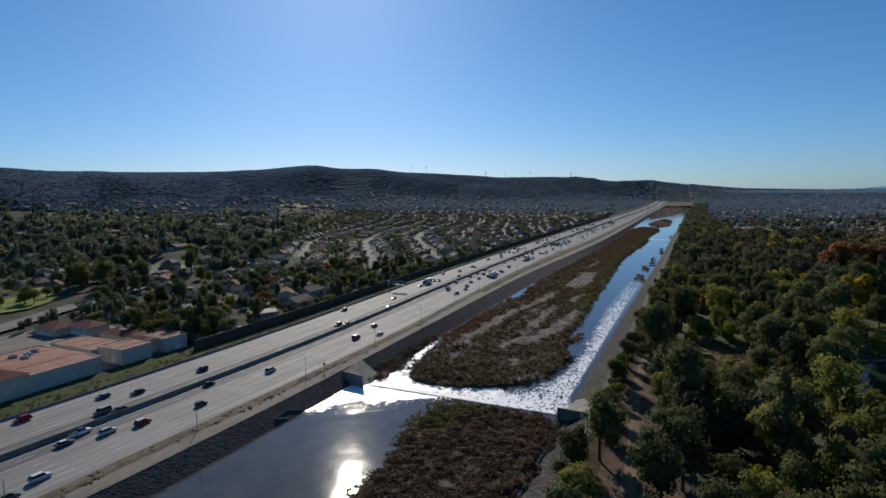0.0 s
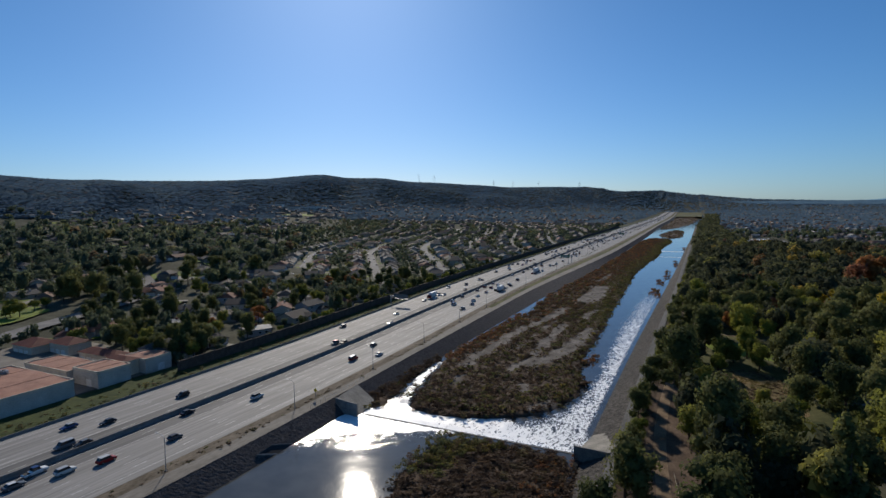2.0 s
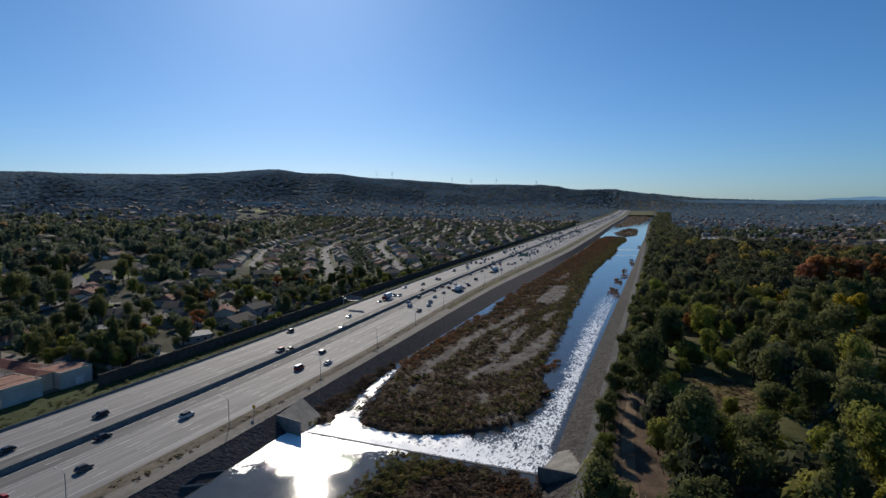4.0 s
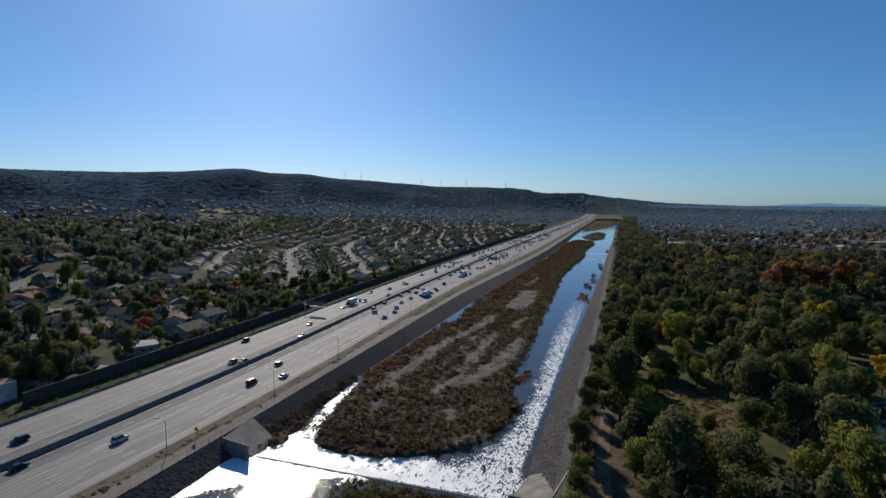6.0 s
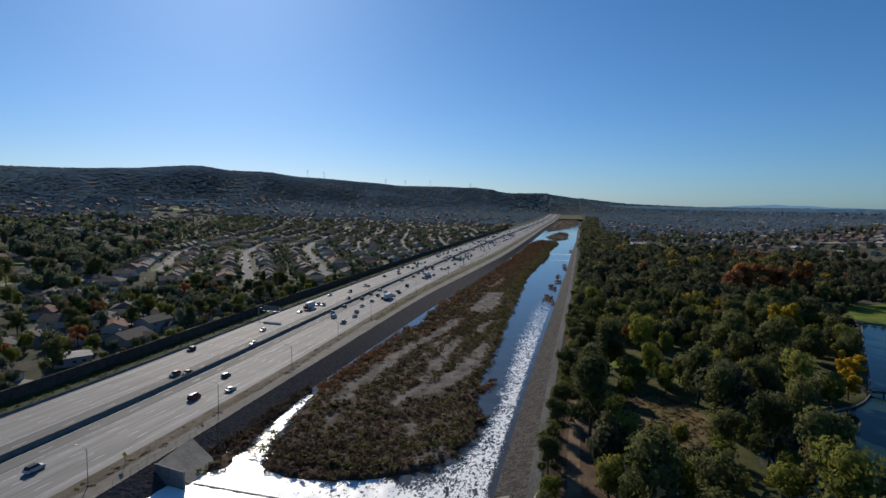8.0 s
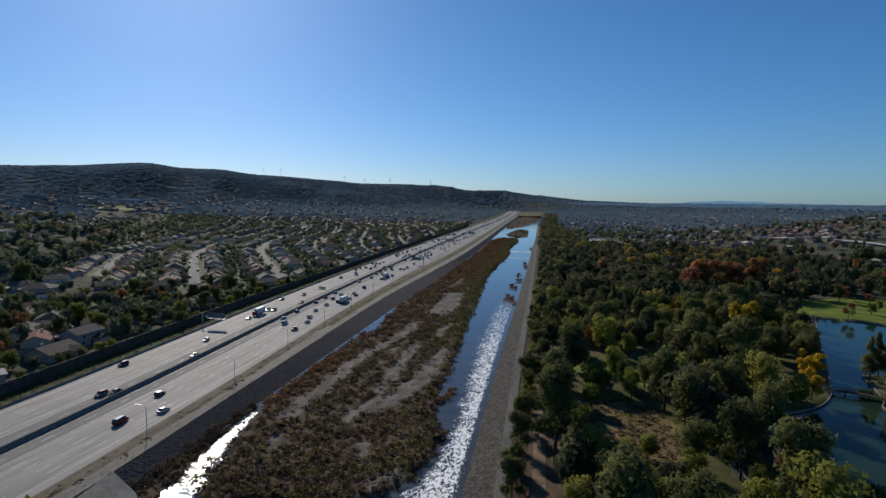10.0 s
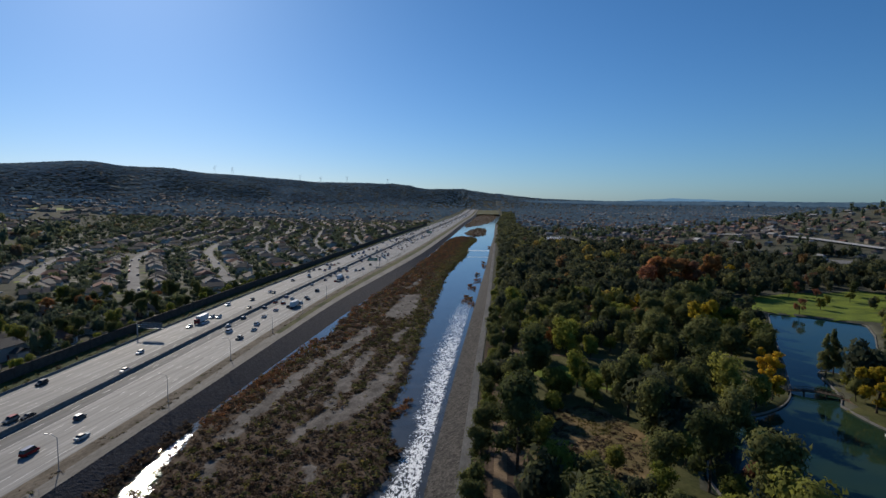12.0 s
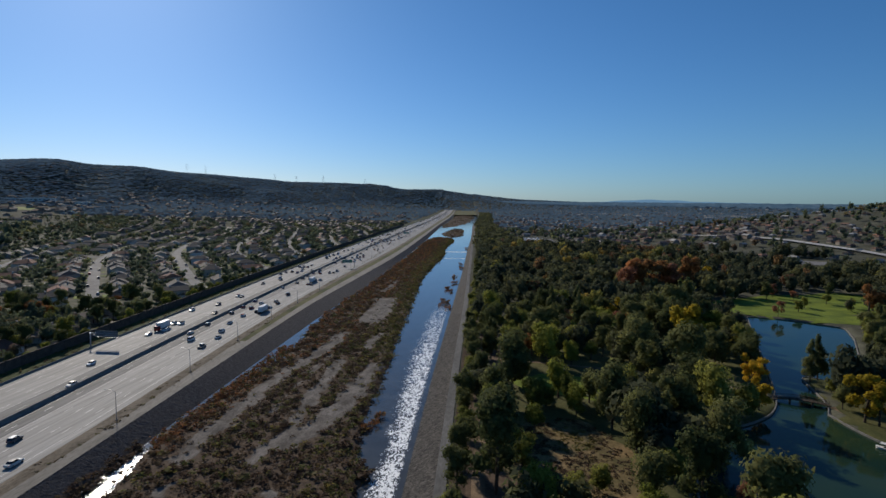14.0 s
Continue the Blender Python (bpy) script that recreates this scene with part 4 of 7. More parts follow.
def trunk_mesh(h, rad, blobs, r, lean=0.0):
    bm = bmesh.new()
    fork = h * 0.45
    rod(bm, (0, 0, -0.4), (lean * 0.4, 0, fork), rad, rad * 0.7, 7)
    top = (lean, 0, h * 0.8)
    rod(bm, (lean * 0.4, 0, fork - 0.1), top, rad * 0.68, rad * 0.25, 6)
    for b in sorted(blobs, key=lambda q: -q[3] * q[5])[:6]:
        rod(bm, (lean * 0.4, 0, fork * r.uniform(0.75, 1.25)), (b[0] * 0.85, b[1] * 0.85, b[2] - 0.2 * b[5]), rad * 0.4, rad * 0.12, 5)
    me = bpy.data.meshes.new("trunk")
    bm.to_mesh(me)
    bm.free()
    me.materials.append(M_BARK)
    return me


def blobs_for(kind, r):
    """The masses of a crown, in metres, for a tree of about its natural size."""
    out = []
    if kind == "pine":            # broad stone-pine heads of several masses
        h = r.uniform(11, 15)
        for _ in range(r.integers(10, 14)):
            a, d = r.uniform(0, 6.28), r.uniform(0.6, 3.4)
            z = h * r.uniform(0.3, 0.93) - 0.15 * d
            out.append((d * math.cos(a), d * math.sin(a), z, r.uniform(1.3, 2.3), r.uniform(1.3, 2.3), r.uniform(1.2, 2.2)))
        out.append((0, 0, h * 0.62, 2.9, 2.9, h * 0.3))
    elif kind == "conifer":        # narrower, taller
        h = r.uniform(14, 19)
        for k in range(9):
            z = h * (0.25 + 0.75 * k / 9)
            w = 3.1 * (1 - 0.75 * k / 9)
            a = r.uniform(0, 6.28)
            out.append((0.55 * w * math.cos(a), 0.55 * w * math.sin(a), z, w * 0.8, w * 0.8, 1.7))
    elif kind == "round":
        h = r.uniform(8, 12)
        out.append((0, 0, h * 0.62, 2.7, 2.7, h * 0.27))
        for _ in range(8):
            a, d = r.uniform(0, 6.28), r.uniform(1.2, 3.0)
            out.append((d * math.cos(a), d * math.sin(a), h * r.uniform(0.28, 0.86), r.uniform(1.2, 2.2), r.uniform(1.2, 2.2), r.uniform(1.1, 1.9)))
    else:                          # airy autumn tree
        h = r.uniform(8, 12)
        for _ in range(11):
            a, d = r.uniform(0, 6.28), r.uniform(0.3, 3.1)
            out.append((d * math.cos(a), d * math.sin(a), h * r.uniform(0.38, 0.95) - 0.2 * d, r.uniform(0.9, 1.7), r.uniform(0.9, 1.7), r.uniform(0.8, 1.5)))
    return h, out


TREE_KINDS = {
    "pine": ("pine_tree", "dark green broad-headed pine in the park", M_PINE, 2600, 0.48, 0.68),
    "conifer": ("conifer_tree", "tall dark conifer among park trees", M_PINE, 2300, 0.62, 0.55),
    "round": ("broadleaf_tree", "olive green broadleaf tree with a rounded crown", M_GREEN, 2100, 0.46, 0.68),
    "light": ("broadleaf_tree", "light green leafy tree catching the sun", M_LIGHTGREEN, 2300, 0.49, 0.58),
    "yellow": ("autumn_tree", "bright yellow autumn tree", M_YELLOW, 1900, 0.55, 0.5),
    "orange": ("autumn_tree", "orange brown autumn tree", M_ORANGE, 1900, 0.55, 0.5),
    "rust": ("autumn_tree", "sparse rust coloured tree losing its leaves", M_RUST, 1400, 0.48, 0.0),
}
TREES = {}


def make_tree(kind, k):
    """The first tree of each kind and shape; later ones are copies."""
    name, label, mat, count, size, shrink = TREE_KINDS[kind]
    r = np.random.default_rng(100 + 17 * k + len(kind))
    h, blobs = blobs_for({"light": "round", "yellow": "airy", "orange": "airy", "rust": "airy"}.get(kind, kind), r)
    ob = thing(name, label, "tree", "trees of the park")
    part("trunk", trunk_mesh(h, 0.28 if kind != "rust" else 0.2, blobs, r, r.uniform(-0.8, 0.8)), M_BARK, ob)
    part("crown", crown_mesh(blobs, count, size, mat, r, shrink), mat, ob)
    return ob


def plant(kind, x, y, scale=1.0, variants=4, z=None, label=None):
    key = (kind, int(rng.integers(0, variants)))
    z = float(land_z(x, y)) if z is None else z
    m = pose(x, y, z, 0, 0, float(rng.uniform(0, 360)))
    if key not in TREES:
        TREES[key] = make_tree(*key)
        ob = TREES[key]
        ob.matrix_basis = m
        ob.scale = (scale,) * 3
    else:
        src = TREES[key]
        ob = copy_thing(src, m)
        ob.scale = (scale, scale, scale * float(rng.uniform(0.9, 1.12)))
    if label:
        ob["label"] = label
    return ob


PLANTED = []


def free_spot(x, y, gap):
    return all((x - a) ** 2 + (y - b) ** 2 > (gap * s) ** 2 for a, b, s in PLANTED)


def cleared(x, y):
    for cx, cy, rx, ry, turn in CLEAR:
        c, s = math.cos(radians(turn)), math.sin(radians(turn))
        u, w = (x - cx) * c + (y - cy) * s, -(x - cx) * s + (y - cy) * c
        if (u / rx) ** 2 + (w / ry) ** 2 < 1:
            return True
    return False


def free_near(planted, x, y):
    return all((x - q[1]) ** 2 + (y - q[2]) ** 2 > 49 for q in planted)


def build_park_trees():
    fixed = [("pine", -12, 166, 0.75), ("light", -12, 178, 0.75), ("pine", -12.5, 197, 0.85), ("pine", -12, 269, 1.0), ("pine", -12.5, 231, 0.9), ("pine", -7, 300, 0.95), ("round", 4, 229, 1.0), ("pine", 36, 240, 1.5), ("pine", 54, 260, 1.5),
             ("pine", 66, 279, 1.45), ("yellow", 86, 342, 2.3), ("yellow", 80, 332, 1.0), ("yellow", 99, 311, 1.25), ("yellow", 95, 302, 0.95), ("yellow", 87, 280, 1.1), ("round", 206, 470, 0.7), ("rust", 214, 498, 0.8), ("round", 228, 484, 0.75), ("pine", 243, 506, 0.9), ("pine", 196, 500, 1.0), ("rust", 204, 508, 1.0), ("round", 236, 470, 0.7), ("pine", 118, 408, 1.1), ("pine", 82, 420, 1.2),
             ("yellow", 116, 272, 1.5), ("yellow", 118.5, 269, 1.3), ("rust", 124, 262, 1.0), ("conifer", 121.5, 312, 0.95), ("conifer", 126, 315, 1.0), ("rust", 137, 303, 0.9), ("round", 123, 301, 0.55), ("pine", 116, 283, 0.75), ("round", 128, 296, 0.5), ("pine", 131, 305, 0.6), ("orange", 228, 442, 2.0), ("round", 194, 455, 0.8), ("round", 15, 215, 0.95),
             ("round", 22, 221, 0.85), ("pine", 43, 213, 1.4), ("rust", 54, 214, 0.9), ("pine", -13, 122, 1.0), ("round", -9.8, 152, 1.1), ("pine", -13, 131, 0.7),
             ("pine", 6, 174, 0.95), ("light", 10, 200, 0.8), ("pine", 22, 160, 1.45), ("round", 17, 196, 1.1), ("pine", 36, 158, 1.4), ("yellow", 26, 136, 0.6),
             ("rust", 101, 512, 2.5), ("orange", 109, 520, 2.5), ("orange", 117, 512, 2.5), ("orange", 126, 522, 2.5), ("rust", 135, 514, 2.5), ("orange", 147, 520, 2.5), ("orange", 131, 526, 1.4), ("yellow", 128, 545, 1.2), ("rust", 24, 343, 1.0), ("rust", 66, 389, 1.2), ("orange", 74, 394, 1.0), ("light", 56, 385, 1.2), ("light", 90, 396, 1.2), ("light", 41, 334, 0.9), ("light", 31, 325, 0.9), ("light", 9, 253, 0.9), ("light", -13, 486, 0.8), ("yellow", -6, 466, 0.7), ("light", 48, 168, 1.1), ("light", 40, 190, 1.1), ("light", 18, 186, 1.0), ("light", 92, 420, 1.3), ("rust", 174, 440, 1.0), ("yellow", 190, 590, 1.3), ("light", 24, 268, 0.9), ("light", 15, 276, 0.85), ("light", 33, 272, 0.8),
             ("pine", -13, 190, 0.8), ("light", -13, 205, 0.75), ("pine", -12.5, 218, 0.95), ("pine", 140, 292, 0.8), ("orange", 146, 268, 0.9), ("round", 45, 205, 1.0), ("pine", 58, 238, 1.35)]
    q = np.random.default_rng(57)
    for y in np.arange(206, 640, 11.0):
        if free_near(fixed, float(RIGHT(y)) + 15.5, y):
            fixed.append((q.choice(["pine", "pine", "round", "pine"]), float(RIGHT(y)) + 15.2 + q.uniform(-0.6, 2.0), y + q.uniform(-2, 2), q.uniform(0.7, 1.05)))
    # the wooded shore across the lake
    for _ in range(400):
        y = q.uniform(300, 415)
        x = float(np.interp(y, [300, 325, 360, 388, 415], [146, 156, 174, 190, 202])) + 2 + 48 * q.random() ** 1.3
        if shore(x, y) > 3 and free_near(fixed, x, y) and len(fixed) < 190:
            fixed.append((q.choice(["pine", "pine", "round", "pine", "light"]), x, y, q.uniform(0.85, 1.3)))
    for kind, x, y, s in fixed:
        plant(kind, x, y, s)
        PLANTED.append((x, y, s))
    r = np.random.default_rng(21)
    kinds = ["pine", "conifer", "round", "light", "yellow", "orange", "rust"]
    made, tries = 0, 0
    while made < 185 and tries < 9000:
        tries += 1
        y = 95 + 330 * r.random() ** 1.15
        x = RIGHT(y) + 14.5 + (r.random() ** 1.3) * 130
        if cleared(x, y) or float(shore(x, y)) < 3.5 or not free_spot(x, y, 8.2):
            continue
        if abs(x - np.interp(y, [110, 147, 168, 194, 229, 268, 300, 430], [-1, -1.8, -5, -7, -7.5, -6, -2, 8])) < (6.5 if y < 200 else 3.0):
            continue
        p = [0.6, 0.03, 0.36, 0.0, 0.0, 0.0, 0.01] if y < 195 else [0.46, 0.04, 0.32, 0.17, 0.0, 0.0, 0.01] if y < 300 else [0.4, 0.07, 0.31, 0.13, 0.03, 0.03, 0.03]
        kind = r.choice(kinds, p=p)
        s = r.uniform(0.85, 1.3) * (1.35 if r.random() < 0.3 else 1.0) * (1.12 if y < 330 else 1.0)
        plant(kind, x, y, s)
        PLANTED.append((x, y, s))
        made += 1


build_park_trees()


# ---- woods, scrub: past counting ----
OCTA = (np.array([(1, 0, 0), (0, 1, 0), (-1, 0, 0), (0, -1, 0), (0, 0, 1), (0, 0, -1)], float),
        np.array([(0, 1, 4), (1, 2, 4), (2, 3, 4), (3, 0, 4), (1, 0, 5), (2, 1, 5), (3, 2, 5), (0, 3, 5)]))


BARE = (np.zeros((0, 3)), np.zeros((0, 3), int))


def unit_crowns(count, n_flakes, size, seed, low=0.12, ball=ICO1, up=0.12):
    out = []
    for k in range(count):
        r = np.random.default_rng(seed + k)
        blobs = [(0, 0, 0.55, 0.33, 0.33, 0.34)]
        for _ in range(6):
            a, d = r.uniform(0, 6.28), r.uniform(0.12, 0.36)
            blobs.append((d * math.cos(a), d * math.sin(a), r.uniform(low + 0.2, 0.85), r.uniform(0.14, 0.26), r.uniform(0.14, 0.26), r.uniform(0.12, 0.24)))
        v, f, nv = flakes(blobs, n_flakes, size, r, jitter=0.4, up=up)
        c = ball[0] * (0.3, 0.3, 0.34) * (1 + r.uniform(-0.15, 0.15, (len(ball[0]), 1))) + (0, 0, 0.5)
        cf = ball[1]
        nc = (c - (0, 0, 0.5)) / (0.3, 0.3, 0.34) + (0, 0, up)
        nc = nc / np.maximum(np.linalg.norm(nc, axis=1), 1e-6)[:, None]
        out.append((v, f, c, cf, np.concatenate([nv, nc])))
    return out


def woods(name, pos, height, width, tone, label, mat, crowns, seed, category="trees"):
    """Many crowns in one mesh; each is scaled and turned on its own."""
    r = np.random.default_rng(seed)
    pos, height, width, tone = map(np.asarray, (pos, height, width, tone))
    kind = r.integers(0, len(crowns), len(pos))
    vs, fs, ts, ns, base = [], [], [], [], 0
    for k, (v, f, c, cf, nv) in enumerate(crowns):
        sel = np.where(kind == k)[0]
        if not len(sel):
            continue
        allv = np.concatenate([v, c])
        a = r.uniform(0, 6.28, len(sel))
        ca, sa = np.cos(a)[:, None], np.sin(a)[:, None]
        x = (allv[:, 0] * ca - allv[:, 1] * sa) * width[sel, None] + pos[sel, 0, None]
        y = (allv[:, 0] * sa + allv[:, 1] * ca) * width[sel, None] + pos[sel, 1, None]
        z = allv[:, 2] * height[sel, None] + pos[sel, 2, None]
        vs.append(np.stack([x, y, z], -1).reshape(-1, 3))
        tri = np.concatenate([f, cf + len(v)])
        fs.append((tri[None] + (np.arange(len(sel)) * len(allv))[:, None, None] + base).reshape(-1, 3))
        ts.append(np.repeat(tone[sel], len(allv)))
        ns.append(np.stack([nv[:, 0] * ca - nv[:, 1] * sa, nv[:, 0] * sa + nv[:, 1] * ca, nv[:, 2] + 0 * ca], -1).reshape(-1, 3))
        base += len(sel) * len(allv)
    me = np_mesh(name, np.concatenate(vs), np.concatenate(fs), mat, attr={"tone": np.concatenate(ts)}, normals=np.concatenate(ns))
    return tagged(new(name, me), label, category, kind="stuff")


CROWN_MID = unit_crowns(10, 250, 0.125, 300)
CROWN_NEAR = unit_crowns(10, 460, 0.1, 350)
CROWN_FAR = unit_crowns(8, 50, 0.24, 400, ball=OCTA, up=0.4)


def tufts(count, seed, rings):
    """Crowns seen from a kilometre or more: uneven heads of five sides, lit mostly from above."""
    out = []
    turn = np.arange(5) * 2 * np.pi / 5
    for k in range(count):
        r = np.random.default_rng(seed + k)
        v, f = [(0.0, 0.0, r.uniform(0.9, 1.1))], []
        for i, (rad, z) in enumerate(rings):
            w = rad * r.uniform(0.75, 1.25, 5)
            v += [(w[j] * math.cos(turn[j] + 0.5 * i), w[j] * math.sin(turn[j] + 0.5 * i), z * r.uniform(0.8, 1.2)) for j in range(5)]
            for j in range(5):
                a, b = 1 + 5 * i + j, 1 + 5 * i + (j + 1) % 5
                f += [(0, a, b)] if i == 0 else [(a - 5, a, b), (a - 5, b, b - 5)]
        v = np.array(v)
        nv = v * (0.45, 0.45, 0.2) + (0, 0, 1.0)
        nv = nv / np.linalg.norm(nv, axis=1)[:, None]
        out.append((np.zeros((0, 3)), np.zeros((0, 3), int), v, np.array(f), nv))
    return out


CROWN_DISTANT = tufts(10, 450, ((0.36, 0.62), (0.5, 0.0)))
CROWN_SPECK = tufts(10, 480, ((0.5, 0.1),))

SHRUB_FINE = unit_crowns(10, 38, 0.18, 520, 0.0, BARE)
SHRUB = unit_crowns(10, 19, 0.265, 500, 0.0, BARE)


def tones(r, x, y, autumn=0.12, hi=0.68):
    """A shade per tree: drifting over the land, with some autumn colour."""
    n = len(x)
    t = np.clip(0.3 * hi + 0.35 * fbm(x, y, 55.0, 8.0) + r.uniform(-0.28, 0.34, n), 0, hi)
    pick = r.random(n) < autumn
    t[pick] = r.uniform(0.74, 1.0, pick.sum())
    return t


HILL_ROAD = np.array([(317, 1016), (345, 975), (369, 932), (392, 860), (401, 805), (412, 740), (416, 690), (420, 600), (432, 520)], float)
SLOPE_ROAD = np.array([(-432, 290), (-457, 322), (-495, 364), (-524, 406), (-560, 450)], float)
CAR_PARK = np.array([(270, 770), (300, 725), (340, 685), (372, 640)], float)


def build_woods():
    r = np.random.default_rng(5)
    # the park beyond the nearer trees
    n = 6500
    y = 150 + 1330 * r.random(n) ** 1.25
    x = RIGHT(y) + 18 + r.random(n) ** 1.2 * np.interp(y, [150, 330, 500, 900, 1500], [90, 200, 330, 420, 300])
    near = np.array([(a, b) for a, b, _ in PLANTED])
    ok = ~((y < 560) & (np.min(np.hypot(x[:, None] - near[None, :, 0], y[:, None] - near[None, :, 1]), 1) < 6.3)) & (shore(x, y) > 3)
    ok &= ~((y < 440) & (np.abs(x - np.interp(y, [110, 147, 168, 194, 229, 268, 300, 430], [-1, -1.8, -5, -7, -7.5, -6, -2, 8])) < np.where(y < 200, 6.5, 3.0)))
    ok &= ~np.array([cleared(a, b) for a, b in zip(x, y)])
    ok &= ~((fbm(x, y, 34.0, 3.0) > 0.05) & (y < 470) & (x > 12) & (r.random(n) < 0.85)) & ~((y < 400) & (r.random(n) < 0.25))
    ok &= (line_distance(HILL_ROAD, x, y) > 50) & (line_distance(CAR_PARK, x, y) > 30)
    ok &= y < 905 - 0.42 * (x - 30) + 45 * fbm(x, y, 60.0, 2.0)
    x, y = x[ok], y[ok]
    # thin out where two stand on one spot
    order = np.lexsort((np.round(y / 9.2), np.round(x / 9.2)))
    x, y = x[order], y[order]
    keep = np.concatenate([[True], (np.diff(np.round(x / 9.2)) != 0) | (np.diff(np.round(y / 9.2)) != 0)])
    x, y = x[keep], y[keep]
    h = r.uniform(9, 17, len(x))
    tt = tones(r, x, y, np.where(y < 420, 0.04, 0.07), 0.7)
    for cx, cy, cr in ((182, 795, 26), (220, 835, 24), (118, 515, 18), (66, 392, 9)):
        tt = np.where((np.hypot(x - cx, y - cy) < cr) & (r.random(len(x)) < 0.6), r.uniform(0.9, 1.0, len(x)), tt)
    tt = np.where((np.hypot(x - 200, y - 640) < 110) & (r.random(len(x)) < 0.1), r.uniform(0.78, 1.0, len(x)), tt)
    tt = np.where(tt < 0.7, np.clip(tt - 0.12 * smooth(330, 450, y), 0, 1), tt)
    h = h * np.where(r.random(len(x)) < 0.2, 1.25, 1.0)
    w, pos, close = h * r.uniform(0.6, 1.08, len(x)), np.stack([x, y, land_z(x, y) - 0.3], 1), y < 400
    woods("park_woods", pos[close], h[close], w[close], tt[close], "dense park woods of dark green trees", M_WOODS, CROWN_NEAR, 6)
    woods("park_woods", pos[~close], h[~close], w[~close], tt[~close], "dense park woods of dark green and autumn trees", M_WOODS, CROWN_MID, 6)
    # the line of trees along the levee, on to the far bend
    n = 620
    y = 860 + 1900 * r.random(n) ** 1.1
    x = RIGHT(y) + 13 + r.random(n) ** 1.5 * np.interp(y, [860, 1300, 2700], [70, 46, 40])
    h = r.uniform(10, 17, n)
    woods("levee_trees", np.stack([x, y, land_z(x, y) - 0.3], 1), h, h * r.uniform(0.8, 1.2, n), r.uniform(0, 0.5, n), "dark trees lining the levee", M_WOODS, CROWN_FAR, 12)
    # wooded land and gardens on both sides
    n = 14500
    az, d = radians(1) * r.uniform(-62, 74, n), 200 + 1150 * r.random(n)
    x, y = -d * np.sin(az), 45 + d * np.cos(az)
    ok = (x < MED(y) - 48) | (x > RIGHT(y) + np.interp(y, [300, 500, 720, 880, 1900], [300, 420, 260, 26, 22])) | (y > 3850)
    ok &= (y < 4700) & ~((x > RIGHT(y)) & (y > 850) & (y < 3300) & (r.random(n) < 0.3)) & ~((x < -420) & (np.hypot(x, y) < 1000) & (r.random(n) < 0.3))
    ok &= ~((x < MED(y)) & in_street(x, y)) & ~((x > 0) & (shore(x, y) < 4))
    ok &= ~((x > 0) & np.array([cleared(a, b) for a, b in zip(x, y)]))
    ok &= ~(np.hypot((x + 1040) / 110, (y - 1268) / 70) < 1)
    ok &= ~((x < 0) & (x > -345) & (y > 205) & (y < 420) & (r.random(n) < 0.6))
    ok &= ~((x > -280) & (x < -170) & (y < 162)) & ~((x < -284 - 0.28 * np.maximum(y - 130, 0)) & (x > -410) & (y < 232)) & ~(np.hypot((x + 412) / 34, (y - 338) / 26) < 1) & ~(line_distance(SLOPE_ROAD, x, y) < 9)
    x, y = x[ok], y[ok]
    town = in_town(x, y)
    ok = ~(town & (r.random(len(x)) < 0.2)) & ~((x < 0) & on_house(x, y))
    ok &= ~((x < 0) & ~town & (r.random(len(x)) < np.where(fbm(x, y, 45.0, 5.0) > 0.1, 0.7, 0.28)))
    ok &= ~((x > 190) & (x > 0.16 * y) & (np.hypot(x, y) > 720) & (np.hypot(x, y) < 1700) & (r.random(len(x)) < 0.6))
    x, y = x[ok], y[ok]
    k = line_distance(HILL_ROAD, x, y)
    ok = ~((x > 150) & ((k < 22) | (line_distance(CAR_PARK, x, y) < 24) | ((k < 190) & (r.random(len(x)) < 0.25))))
    x, y = x[ok], y[ok]
    u, v = 1090 * r.random(8600) ** 1.25 - 90, r.uniform(-110, 720, 8600)
    gx, gy = town_xy(u, v)
    ok = (gx < MED(gy) - 44) & ~in_street(gx, gy) & ~on_house(gx, gy) & (r.random(len(gx)) < 0.9)
    x, y = np.concatenate([x, gx[ok]]), np.concatenate([y, gy[ok]])
    d = np.hypot(x, y)
    h = r.uniform(5, 12, len(x)) * np.interp(d, [250, 900, 3500], [0.85, 1.0, 1.45]) * np.where(in_town(x, y), r.uniform(0.35, 0.85, len(x)), np.where((x < -345) & (d < 1100), 1.5, 1.0))
    w = h * r.uniform(0.8, 1.15, len(x)) * np.interp(d, [250, 1200, 2400, 4500], [0.9, 1.1, 1.7, 2.3]) * np.where(in_town(x, y), 1.25, 1.0)
    low = (line_distance(((-1060, 1290), (-830, 1010)), x, y) < 80) | (line_distance(((-425, 350), (-320, 262)), x, y) < 24)
    h, w = np.where(low, h * 0.4, h), np.where(low, w * 0.6, w)
    keep = in_town(x, y) | (x > 0) | (d < 560) | (r.random(len(x)) < 0.72)
    x, y, d, h, w = x[keep], y[keep], d[keep], h[keep], w[keep]
    wide = (x < 0) & ~in_town(x, y) & (d > 560)
    h, w = h * np.where(wide, 1.12, 1.0), w * np.where(wide, 1.32, 1.0)
    slim = (r.random(len(x)) < 0.14) & ~in_town(x, y)
    h, w = h * np.where(slim, 1.45, 1.0), w * np.where(slim, 0.6, 1.0)
    pos, tt = np.stack([x, y, land_z(x, y) - 0.4], 1), tones(r, x, y, 0.08, 0.7)
    close = (x < 0) & ((d < 560) | ((d < 850) & ~in_town(x, y)))
    near = ~close
    woods("wooded_gardens", pos[close], h[close], w[close], tt[close], "dark garden trees beside the freeway", M_MIDWOODS, CROWN_MID, 17)
    woods("wooded_land", pos[near], h[near], w[near], tt[near], "trees and gardens across the valley", M_MIDWOODS, CROWN_FAR, 7)
    build_far_woods(r)


